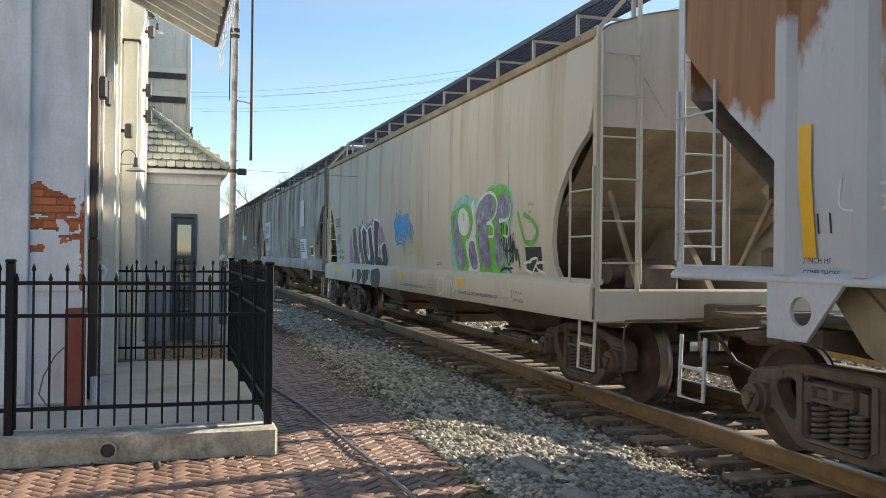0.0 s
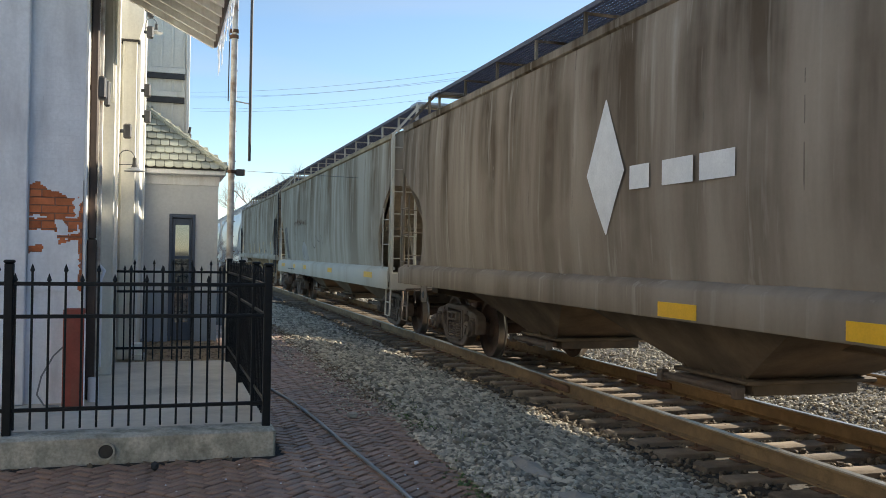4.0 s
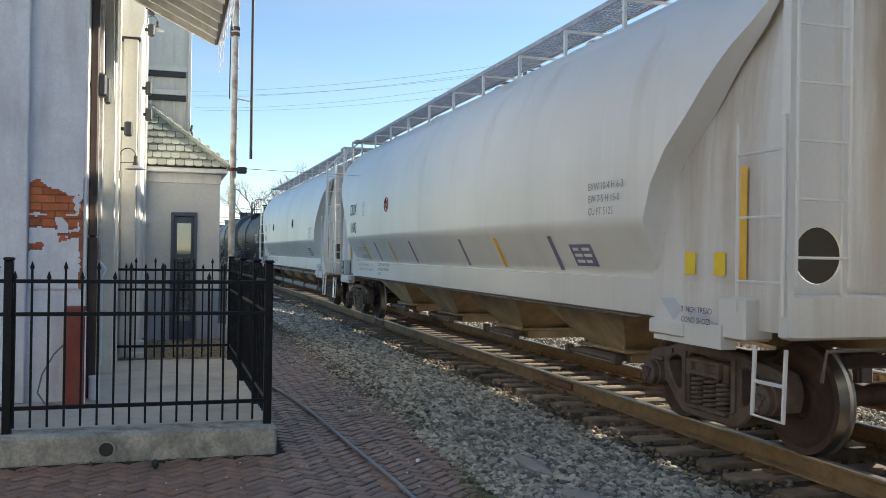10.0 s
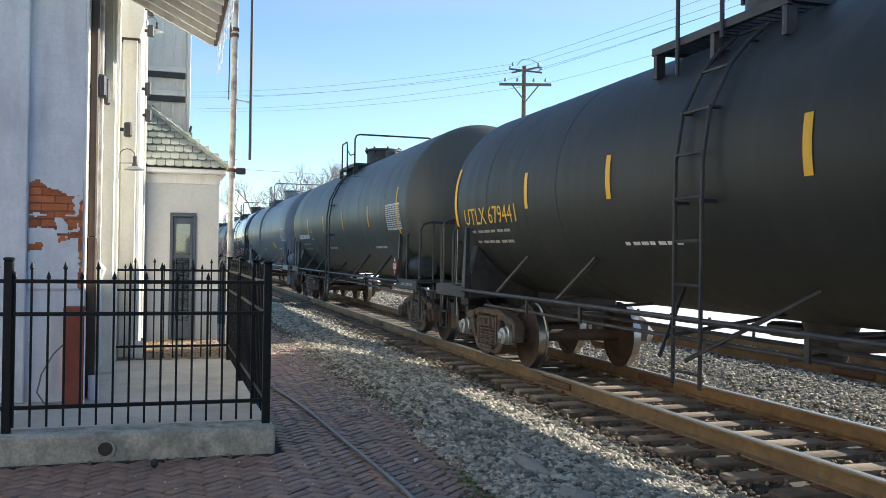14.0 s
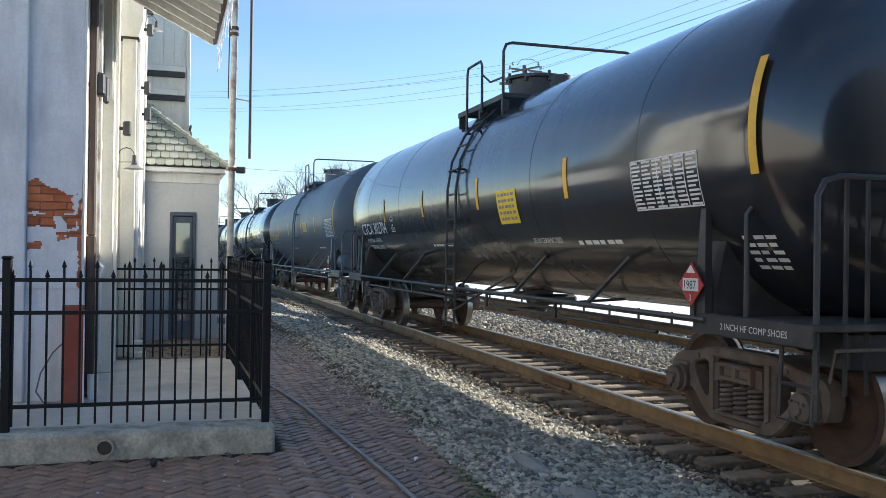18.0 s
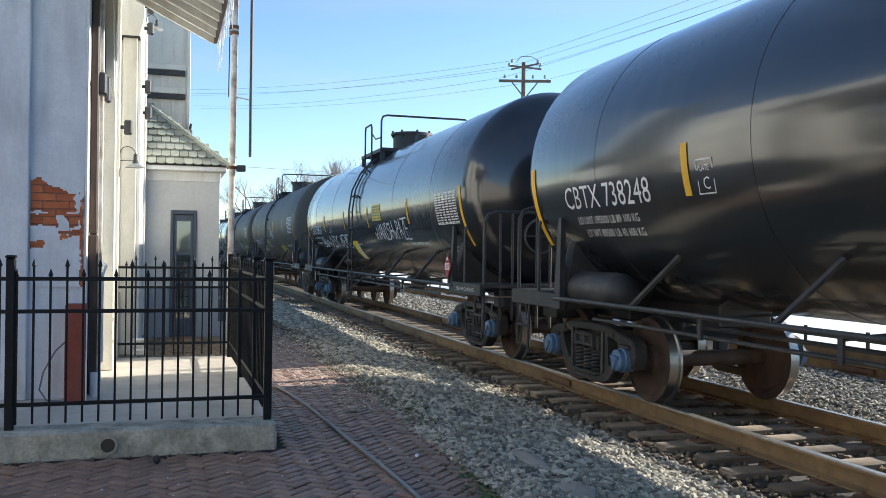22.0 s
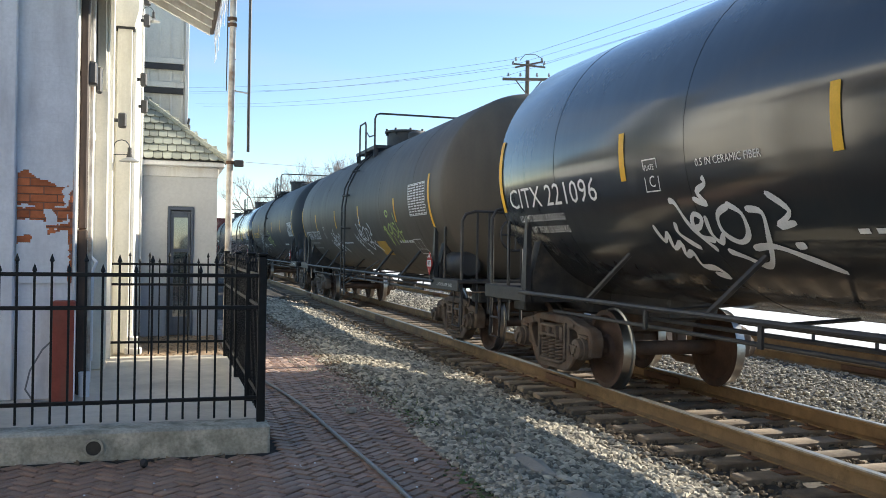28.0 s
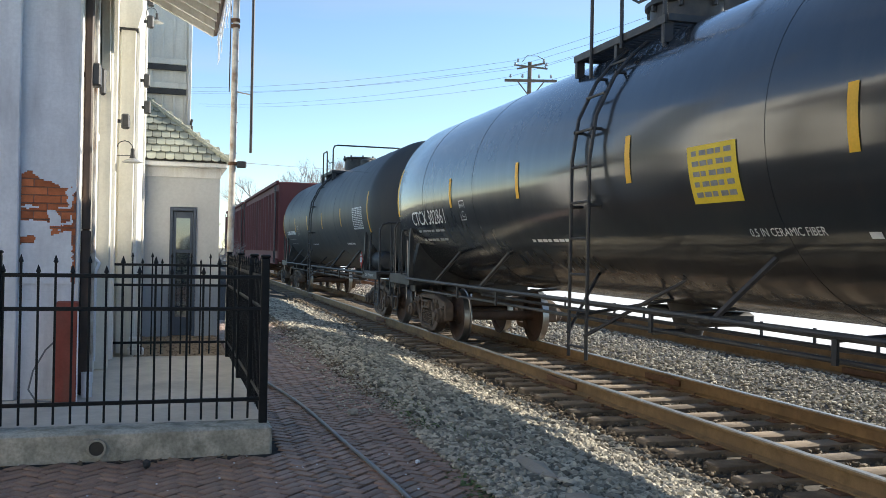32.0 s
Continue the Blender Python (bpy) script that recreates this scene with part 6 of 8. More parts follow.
            part("end_web", G().prism([(s * (L / 2 - 0.25), zs1 - 0.1), (s * (L / 2 - 2.2), zs1 - 0.1), (s * (L / 2 - 1.3), 1.95), (s * (L / 2 - 0.9), 1.95)], "x", -0.04, 0.04), "slope_sheet", car)
            rod(car, "cross_brace", [(-1.2, out - s * 0.02, 3.75), (-0.75, out - s * 0.02, 3.1)], 0.014, frame, 5)
            part("brake_cylinder", G().cyl((-1.0, out - s * 0.9, zs1 + 0.12), (-0.35, out - s * 0.9, zs1 + 0.12), 0.15, n=14), "cast", car)
            part("valve_box", G().box(-0.95, -0.45, *span_y(0.25, 0.6), zs1 - 0.1, zs1 + 0.2, 0.04), "cast", car)
        end_steps(car, out - s * 0.05, -s, -px, frame)
        yj = L / 2 - (1.5 if smooth else 1.75)
        if zs0 > 1.4:
            part("slope_plate", G().prism([(s * 6.4, 1.44), (s * 6.0, 1.0), (s * 5.2, 0.62), (s * 4.6, 0.62), (s * 4.6, 1.44)], "x", -1.42, 1.42), "slope_sheet", car)
            part("bolster_web", pierced([(s * 6.72, 1.04), (s * 6.30, 1.04), (s * 5.95, 1.445), (s * 6.72, 1.445)], [[(s * 6.36 + 0.11 * math.cos(a), 1.25 + 0.10 * math.sin(a)) for a in (k * 0.449 for k in range(14))]], -1.655, -1.62, 0.004), frame, car)
        elif smooth:
            part("jacking_pad", G().box(-1.53, -1.42, s * yj - 0.28, s * yj + 0.28, 0.91, 1.05, 0.015), paint, car)
        elif cut in ("angled", "round"):
            pad = part("jacking_pad", G().box(-px - 0.105, -px - 0.075, s * yj - 0.15, s * yj + 0.15, zs0 - 0.27, zs0 + (0.10 if zs0 > 1.3 else 0.01), 0.01), frame, car)
            # no real hole: a black disc on the pad paints its dark inside
            part("pad_hole", G().cyl((-px - 0.11, s * yj, zs0 - 0.14), (-px - 0.10, s * yj, zs0 - 0.14), 0.06, n=14), "ink", pad)
        part("shear_floor", G().box(-1.28, 1.28, min(s * (L / 2 - 2.6), out - s * 0.1), max(s * (L / 2 - 2.6), out - s * 0.1), 1.12, 1.15), under, car)
        part("body_bolster", G().prism([(-1.35, 1.1), (-1.35, 0.98), (-0.4, 0.80), (0.4, 0.80), (1.35, 0.98), (1.35, 1.1)], "y", s * (L / 2 - 1.35) - 0.16, s * (L / 2 - 1.35) + 0.16), under, car)
        coupler(car, out, s)
        truck(car, s * (L / 2 - ((1.0 if s > 0 else 1.46) if smooth else 1.35 + shift)), cast)
    if smooth and pipes:
        main = part("discharge_pipe", G().cyl((-1.12, -L / 2 + 3.0, 0.45), (-1.12, L / 2 - 3.0, 0.45), 0.085, n=16), "stone", car, "dusty tan steel discharge pipe")
        part("supply_pipe", G().cyl((-1.22, -L / 2 + 2.9, 0.92), (-1.22, L / 2 - 2.9, 0.92), 0.055, n=12), "stone", car)
        me = shared("pipe_drop", lambda: G().tube([(-1.22, 0, 0.9), (-1.2, 0.12, 0.78), (-1.1, 0.3, 0.62), (-0.7, 0.4, 0.52)], 0.05, 8).box(-1.29, -1.15, -0.09, 0.09, 0.80, 1.0, 0.03).box(-1.24, -1.18, -0.03, 0.03, 0.5, 0.85))
        cl = shared("pipe_clamp", lambda: G().cyl((-1.12, -0.10, 0.45), (-1.12, 0.10, 0.45), 0.112, n=16).box(-1.20, -1.04, -0.04, 0.04, 0.33, 0.40, 0.01))
        for k in range(nb + 1):
            part("pipe_drop", me, "cast", car, at=(0, -L / 2 + 2.75 + span * k, 0))
            part("pipe_clamp", cl, "cast", main, at=(0, -L / 2 + 3.2 + span * k * 0.93, 0))
    return car, half


# ---- tank cars
def tank(name, label, yc, L, paint, frame, R=1.55, zc=2.585, cast="cast", cap="cast", yl=-0.4, air=None):
    """Tank car; L is the length over the end platforms."""
    car = thing(name, label, "rail car", "train cars", (TX, yc, RZ))
    T = L - 0.25
    def here(key, make):
        return shared((key, R), make)
    def half(z):
        return math.sqrt(max(0.05, R * R - (z - zc) ** 2))
    hd = 0.62
    def shell():
        prof = [(-T / 2 + hd - hd * math.cos(a), max(0.002, R * math.sin(a))) for a in (0.02, 0.2, 0.4, 0.6, 0.8, 1.0, 1.2, 1.4)]
        prof += [(-T / 2 + hd + (T - 2 * hd) * k / 8, R) for k in range(9)]
        prof += [(-h, r) for h, r in reversed(prof[:8])]
        return G().lathe(prof, "y", 72).move(0, 0, zc)
    part("tank_shell", here(("tank_shell", round(T, 2)), shell), paint, car, smooth=60)
    seam = here("shell_seam", lambda: G().lathe([(-0.009, R - 0.01), (-0.007, R + 0.003), (0.007, R + 0.003), (0.009, R - 0.01)], "y", 72, True).move(0, 0, zc))
    for y in (-T * 0.36, -T * 0.2, T * 0.2, T * 0.36):
        part("shell_seam", seam, paint, car, at=(0, y, 0))
    # manway, valve housing and top platform
    zt = zc + R
    ym = yl + 0.55
    mw = part("manway", here("manway", lambda: G().lathe([(zt - 0.1, 0.47), (zt + 0.33, 0.47), (zt + 0.34, 0.53), (zt + 0.385, 0.53), (zt + 0.40, 0.48), (zt + 0.42, 0.1)], "z", 28)), frame, car, at=(0, ym, 0))
    bolt = here("manway_bolt", lambda: G().cyl((0, 0, zt + 0.27), (0, 0, zt + 0.44), 0.03, n=6))
    for k in range(8):
        part("bolt", bolt, frame, mw, at=(0.49 * math.cos(k * 0.785), 0.49 * math.sin(k * 0.785), 0))
    part("valve_housing", here("valve_housing", lambda: G().lathe([(zt - 0.06, 0.17), (zt + 0.24, 0.17), (zt + 0.27, 0.12), (zt + 0.28, 0.02)], "z", 16)), frame, car, at=(0, ym - 0.95, 0))
    part("relief_valve", here("relief_valve", lambda: G().lathe([(zt - 0.06, 0.10), (zt + 0.10, 0.10), (zt + 0.12, 0.15), (zt + 0.20, 0.13), (zt + 0.21, 0.02)], "z", 14)), frame, car, at=(-0.1, ym + 0.75, 0))
    def platform_mesh():
        g = G()
        for x in (-1.08, -0.58):
            g.box(x - 0.03, x + 0.03, -0.75, 1.35, zt - 0.22, zt - 0.14)
        for k in range(20):
            y = -0.72 + 2.04 * k / 19
            g.box(-1.08, -0.58, y - 0.012, y + 0.012, zt - 0.17, zt - 0.13)
        for y in (-0.7, 0.3, 1.3):
            g.box(-1.1, -1.0, y - 0.03, y + 0.03, zc + math.sqrt(R * R - 1.1), zt - 0.14)
        for y in (-0.75, 1.35):
            g.box(-1.08, 1.08, y - 0.03, y + 0.03, zt - 0.20, zt - 0.13)
        return g
    part("top_platform", here("top_platform", platform_mesh), frame, car, "steel grating walkway beside the manway", at=(0, yl, 0), smooth=0)
    def hoop_mesh():
        return G().tube([(-1.08, 0, zt - 0.45), (-1.08, 0, zt + 0.50), (-1.04, 0, zt + 0.60), (-0.95, 0, zt + 0.63), (0.95, 0, zt + 0.63), (1.04, 0, zt + 0.60), (1.08, 0, zt + 0.50), (1.08, 0, zt - 0.45)], 0.024, 7)
    part("platform_hoop", here("platform_hoop", hoop_mesh), frame, car, at=(0, yl - 0.7, 0))
    part("ladder_hoop", here("ladder_hoop", lambda: G().tube([(-1.12, 0.85, zt - 0.5), (-1.12, 0.85, zt + 0.42), (-1.12, 0.80, zt + 0.52), (-1.12, 0.2, zt + 0.52), (-1.12, 0.13, zt + 0.44), (-1.12, 0.12, zt - 0.3)], 0.022, 7)
                             .tube([(-1.12, 0.13, zt + 0.3), (-1.1, -0.2, zt + 0.12), (-1.1, -0.7, zt + 0.1)], 0.016, 6)), frame, car, at=(0, yl, 0))
    # side ladder that follows the shell
    zs = [0.5, 0.9, 1.3] + [zc + R * math.sin(a) for a in (-0.55, -0.3, 0, 0.3, 0.6, 0.8, 0.95)]
    xo = lambda z: -(half(z) if z > zc - 0.1 else half(zc)) - 0.09
    def lad():
        g = G()
        for dy in (-0.21, 0.21):
            g.tube([(xo(z), dy, z) for z in zs], 0.020, 6)
        return g
    st = part("side_ladder", here("tank_ladder", lad), frame, car, at=(0, yl, 0))
    rg = here("tank_rung", lambda: G().cyl((0, -0.21, 0), (0, 0.21, 0), 0.015, n=6))
    sb = here("standoff", lambda: G().cyl((-0.02, 0, 0), (0.14, 0, 0), 0.018, n=5))
    for k in range(9):
        z = 0.62 + k * 0.38
        part("rung", rg, frame, st, at=(xo(z), 0, z))
    for z in (2.1, 2.9, 3.5):
        for dy in (-0.21, 0.21):
            part("standoff", sb, frame, st, at=(xo(z), dy, z))
    part("ladder_brace", here("tank_ladder_brace", lambda: G().cyl((-1.66, -0.2, 0.75), (-0.92, -0.95, 1.37), 0.02, n=5).cyl((-1.66, 0.2, 0.75), (-0.92, 0.95, 1.37), 0.02, n=5).cyl((-1.66, 0, 0.95), (-0.5, 0, 1.12), 0.02, n=5)), frame, car, at=(0, yl, 0))
    # running rail along each side, braces up to the shell
    for sx in (-1, 1):
        part("running_rail", G().tube([(sx * 1.50, -L / 2 + 1.3, 1.08), (sx * 1.50, L / 2 - 1.3, 1.08)], 0.026, 8), frame, car)
    part("brake_pipe", G().tube([(-1.42, -L / 2 + 2.2, 0.90), (-1.42, L / 2 - 2.2, 0.90)], 0.02, 7), frame, car)
    brace = here("shell_brace", lambda: G().cyl((-1.50, 0.24, 1.06), (-1.17, -0.16, 1.60), 0.03, n=6))
    for k in (-0.30, -0.17, 0.17, 0.30):
        part("shell_brace", brace, frame, car, at=(0, L * k, 0))
    hang = here("rail_hanger", lambda: G().box(-1.515, -1.49, -0.025, 0.025, 0.88, 1.10).cyl((-1.5, 0, 1.05), (-0.6, 0, 1.10), 0.018, n=5))
    for k in (-0.24, -0.1, 0.14, 0.24):
        part("rail_hanger", hang, frame, car, at=(0, L * k, 0))
    part("bottom_outlet", here("bottom_outlet", lambda: G().cyl((0, 0, 0.66), (0, 0, 1.1), 0.13, 0.28, 14).box(-0.35, 0.35, -0.75, -0.45, 0.84, 1.0, 0.04).box(-0.12, 0.12, 0.3, 0.8, 0.86, 1.0, 0.03).cyl((-0.6, -0.2, 0.74), (0.1, 0, 0.74), 0.03, n=6)), FRAME, car)
    part("brake_rod", G().cyl((-0.55, -L * 0.33, 0.86), (-0.55, L * 0.33, 0.86), 0.024, n=6).cyl((0.6, -L * 0.33, 0.80), (0.6, L * 0.33, 0.80), 0.02, n=6), frame, car)
    for s in (-1, 1):
        ye = s * L / 2
        yi = s * (L / 2 - 2.9)
        lo, hi = min(ye, yi), max(ye, yi)
        part("stub_sill", G().box(-0.32, 0.32, lo, hi, 0.84, 1.16, 0.02), frame, car)
        yb = s * (L / 2 - 1.40)
        part("bolster", G().prism([(-1.4, 0.96), (1.4, 0.96), (1.4, 1.3), (1.3, 1.75), (1.12, 1.55), (0.78, 1.28), (0, 1.07), (-0.78, 1.28), (-1.12, 1.55), (-1.3, 1.75), (-1.4, 1.3)], "y", yb - 0.10, yb + 0.10), "cast_black", car)
        for x in (-1.46, 1.46):
            part("side_post", G().loft([[(x - 0.04, yb - 0.09, 0.96), (x + 0.04, yb - 0.09, 0.96), (x + 0.04, yb + 0.09, 0.96), (x - 0.04, yb + 0.09, 0.96)], [(x * 0.985 - 0.025, yb - 0.035, 2.02), (x * 0.985 + 0.03, yb - 0.035, 2.02), (x * 0.985 + 0.03, yb + 0.035, 2.02), (x * 0.985 - 0.025, yb + 0.035, 2.02)]]), frame, car)
        deck = [min(ye, ye - s * 0.85), max(ye, ye - s * 0.85)]
        part("end_platform", G().box(-1.48, 1.48, deck[0], deck[1], 1.08, 1.14, 0.01).box(-1.50, -1.46, min(ye, yb), max(ye, yb), 0.96, 1.14, 0.01), frame, car, "black end platform")
        part("draft_gear", G().box(-0.55, 0.55, min(ye, yb), max(ye, yb), 0.80, 1.07, 0.03).box(-1.1, -0.55, min(ye - s * 0.1, ye - s * 0.5), max(ye - s * 0.1, ye - s * 0.5), 0.78, 1.07, 0.02), frame, car)
        hoop = G()
        for x in (-1.42,):
            hoop.tube([(x, ye - s * 0.05, 0.45), (x, ye - s * 0.05, 2.05), (x + 0.06, ye - s * 0.05, 2.16), (x + 0.2, ye - s * 0.05, 2.2), (1.2, ye - s * 0.05, 2.2), (1.4, ye - s * 0.05, 2.1), (1.42, ye - s * 0.05, 1.1)], 0.024, 7)
        part("end_handrail", hoop, frame, car)
        for x in (-1.17, -0.98):
            part("handrail_upright", G().cyl((x, ye - s * 0.05, 0.62), (x, ye - s * 0.05, 2.2), 0.019, n=6), frame, car)
        part("end_handrail", G().tube([(-1.46, ye - s * 0.8, 1.1), (-1.46, ye - s * 0.8, 1.95), (-1.40, ye - s * 0.78, 2.05), (-1.1, ye - s * 0.7, 2.08)], 0.022, 7), frame, car)
        end_steps(car, ye - s * 0.06, -s, -1.42, frame)
        coupler(car, ye - s * 0.1, s)
        truck(car, yb, cast, cap)
    part("air_reservoir", G().lathe([(-0.48, 0.02), (-0.45, 0.17), (-0.36, 0.225), (0.36, 0.225), (0.45, 0.17), (0.48, 0.02)], "y", 20).move(-1.12, -L / 2 + 0.98, 1.36) if air is None else G().lathe([(-0.6, 0.02), (-0.58, 0.12), (-0.5, 0.19), (-0.42, 0.205), (0.42, 0.205), (0.5, 0.19), (0.58, 0.12), (0.6, 0.02)], "y", 24).move(air[0], air[1], 1.20), frame, car)
    part("brake_wheel", G().lathe([(-0.02, 0.25), (0.0, 0.27), (0.02, 0.25), (0.0, 0.23)], "y", 24, True).cyl((0, 0, -0.24), (0, 0, 0.24), 0.015, n=5).cyl((-0.24, 0, 0), (0.24, 0, 0), 0.015, n=5).move(-0.55, -L / 2 + 0.02, 1.85), frame, car)
    return car, half, T


def placard(car, x, y, z):
    """Diamond hazard placard with its number; on the near side."""
    P = lambda a, b, d: (x - d, y + a, z + b)
    s, t = 0.19, 0.012
    ring = [(0, -s), (-s, 0), (0, s), (s, 0)]
    g = G().add([P(a, b, 0) for a, b in ring] + [P(a, b, -t) for a, b in ring], [(0, 1, 2, 3), (7, 6, 5, 4), (0, 4, 5, 1), (1, 5, 6, 2), (2, 6, 7, 3), (3, 7, 4, 0)])
    p = part("placard", g, "stencil_red", car, "red and white diamond hazard placard")
    part("placard_panel", G().add([P(a, b, 0.004) for a, b in ((0.12, -0.055), (-0.12, -0.055), (-0.12, 0.055), (0.12, 0.055))], [(0, 1, 2, 3)]), "stencil_white", p, smooth=0)
    part("placard_point", G().add([P(a, b, 0.004) for a, b in ((0.07, 0.10), (-0.07, 0.10), (0.0, 0.17))], [(0, 1, 2)]), "stencil_white", p, smooth=0)
    part("lettering", tie_in("1987", 0.105, lambda u, v: P(0.112 - u, v - 0.037, 0.007), 0.95), "ink", p, smooth=0)
    part("lettering", tie_in("3", 0.08, lambda u, v: P(0.02 - u, v - 0.14, 0.007)), "stencil_white", p, smooth=0)
    part("placard_post", G().box(x + 0.014, x + 0.03, y - 0.03, y + 0.03, z - 0.32, z - 0.02), "cast_black", p)

# train order along the track at the clip's start: rear boundary of each car
BOUND = dict(A=7.43, B=25.01, C=42.51, D=60.64, E=78.72, F=96.53, G=115.99, H=135.62, I=155.19, J=171.61, K=189.37, L=207.41, M=225.29, N=243.32, O=261.28,
             P=279.46, Q=297.70, R=316.07, S=334.37, T=352.52, U=370.86, V=389.28, W=407.49, X=425.60, Y=443.70)
ORDER = list(BOUND)
CARS = {}


def place(k):
    """Middle and coupled length of car k."""
    i = ORDER.index(k)
    rear = BOUND[k]
    front = BOUND[ORDER[i - 1]] if i else rear - 17.6
    return (rear + front) / 2, rear - front


def car_paint(name, base, streak_dark, streak_light, rough=0.62, amount=0.5, coat=0.0, fine=0.06, rust=0.0, spec=0.5, relief=0.05):
    """Weathered car paint: long vertical streaks, a slow change of tone and a few rust blooms."""
    mt = bpy.data.materials.new(name)
    mt.use_nodes = True
    nt = mt.node_tree
    p = nt.nodes["Principled BSDF"]
    co = coords(nt)
    slow = noise_of(nt, co, 0.35, 3)
    col = mix_rgb(nt, ramp(nt, slow, 0.3, 0.7), tuple(c * 0.9 for c in base), tuple(min(1, c * 1.08) for c in base))
    s1 = noise_of(nt, coords(nt, (1.6, 1.6, 0.16)), 1.0, 5, 0.6)
    s2 = noise_of(nt, coords(nt, (5.0, 5.0, 0.35)), 1.0, 4, 0.6)
    patchy = noise_of(nt, co, 0.8, 3)
    k = nt.nodes.new("ShaderNodeMath")
    k.operation = "MULTIPLY"
    nt.links.new(ramp(nt, s1, 0.66 - 0.3 * amount, 0.80 - 0.2 * amount), k.inputs[0])
    nt.links.new(ramp(nt, patchy, 0.18, 0.52), k.inputs[1])
    tc, sep = nt.nodes.new("ShaderNodeTexCoord"), nt.nodes.new("ShaderNodeSeparateXYZ")
    nt.links.new(tc.outputs["Object"], sep.inputs[0])
    hi = nt.nodes.new("ShaderNodeMapRange")
    for nm, val in (("From Min", 1.6), ("From Max", 4.1), ("To Min", 0.45), ("To Max", 1.0)):
        hi.inputs[nm].default_value = val
    nt.links.new(sep.outputs["Z"], hi.inputs["Value"])
    kk = nt.nodes.new("ShaderNodeMath")
    kk.operation = "MULTIPLY"
    nt.links.new(k.outputs[0], kk.inputs[0])
    nt.links.new(hi.outputs[0], kk.inputs[1])
    col = mix_rgb(nt, kk.outputs[0], col, streak_dark)
    k2 = nt.nodes.new("ShaderNodeMath")
    k2.operation = "MULTIPLY"
    nt.links.new(ramp(nt, s2, 0.58, 0.74), k2.inputs[0])
    k2.inputs[1].default_value = amount
    col = mix_rgb(nt, k2.outputs[0], col, streak_light)
    if rust:
        r = noise_of(nt, coords(nt, (0.55, 0.55, 0.4)), 1.0, 8, 0.6)
        up = nt.nodes.new("ShaderNodeMath")
        up.operation = "MULTIPLY_ADD"
        up.inputs[1].default_value = 0.11
        nt.links.new(sep.outputs["Z"], up.inputs[0])
        nt.links.new(r, up.inputs[2])
        col = mix_rgb(nt, ramp(nt, up.outputs[0], 0.80, 0.84), col, mix_rgb(nt, ramp(nt, s2, 0.3, 0.7), (0.22, 0.095, 0.04), (0.40, 0.20, 0.085)))
    g = noise_of(nt, co, 26, 4)
    col = mix_rgb(nt, ramp(nt, g, 0.3, 0.8), col, mix_rgb(nt, 1.0, col, (1 - fine, 1 - fine, 1 - fine), "MULTIPLY"))
    nt.links.new(col, p.inputs["Base Color"])
    rr = nt.nodes.new("ShaderNodeMapRange")
    rr.inputs["To Min"].default_value, rr.inputs["To Max"].default_value = max(0.04, rough - 0.06), min(1, rough + 0.16)
    nt.links.new(s2, rr.inputs["Value"])
    nt.links.new(rr.outputs[0], p.inputs["Roughness"])
    p.inputs["Specular IOR Level"].default_value = spec
    p.inputs["Coat Weight"].default_value, p.inputs["Coat Roughness"].default_value = coat, 0.13 if coat > 0.9 else 0.10 + 0.5 * max(0.0, rough - 0.2)
    p.inputs["Coat IOR"].default_value = 1.75 if coat > 0.9 else 1.5
    b = nt.nodes.new("ShaderNodeBump")
    b.inputs["Strength"].default_value, b.inputs["Distance"].default_value = relief, 0.02
    nt.links.new(noise_of(nt, co, 1.7, 2), b.inputs["Height"])
    nt.links.new(b.outputs[0], p.inputs["Normal"])
    return mt


GREY1 = car_paint("dusty_grey_hopper_paint", (0.62, 0.575, 0.48), (0.42, 0.33, 0.225), (0.68, 0.64, 0.56), 0.75, 0.55, spec=0.0)
GREY2 = car_paint("streaked_grey_hopper_paint", (0.52, 0.497, 0.44), (0.14, 0.105, 0.07), (0.61, 0.59, 0.54), 0.75, 1.0, spec=0.0)
GREY3 = car_paint("grimy_brown_grey_hopper_paint", (0.34, 0.285, 0.225), (0.085, 0.062, 0.04), (0.42, 0.375, 0.31), 0.75, 1.0, spec=0.0)
TAN = car_paint("tan_dusted_hopper_paint", (0.51, 0.462, 0.37), (0.18, 0.13, 0.08), (0.58, 0.54, 0.455), 0.75, 0.95, spec=0.0)
RUSTY = car_paint("rust_blotched_white_paint", (0.50, 0.51, 0.52), (0.36, 0.34, 0.32), (0.58, 0.58, 0.58), 0.6, 0.4, rust=1.0)
WHITE = car_paint("white_hopper_paint", (0.735, 0.722, 0.68), (0.60, 0.565, 0.49), (0.79, 0.785, 0.765), 0.38, 0.4, coat=0.25, fine=0.015)
UNDER = material("dusty_tan_underframe", (0.40, 0.305, 0.185), 0.85, var=0.3, scale=2.5, dirt=(0.19, 0.13, 0.08), dirt_amount=0.6, dirt_scale=1.6, streak=1.8, bump=0.2)
STAINED = car_paint("stained_white_end_paint", (0.72, 0.70, 0.655), (0.34, 0.25, 0.16), (0.79, 0.78, 0.75), 0.5, 0.75, spec=0.3)
# darker copy of UNDER: shade beneath cars A to E put into the colour
UNDER_SHADED = material("shaded_brown_underframe", (0.15, 0.108, 0.07), 0.85, var=0.35, scale=2.5, dirt=(0.06, 0.048, 0.036), dirt_amount=0.5, dirt_scale=1.5, bump=0.2)
GLOSS = car_paint("glossy_black_tank_paint", (0.015, 0.017, 0.020), (0.032, 0.030, 0.026), (0.019, 0.021, 0.024), 0.34, 0.45, coat=1.0, spec=0.15, relief=0.010)
DULL = car_paint("dull_brown_black_tank_paint", (0.115, 0.101, 0.084), (0.155, 0.133, 0.10), (0.128, 0.115, 0.098), 0.45, 0.6, spec=0.2)
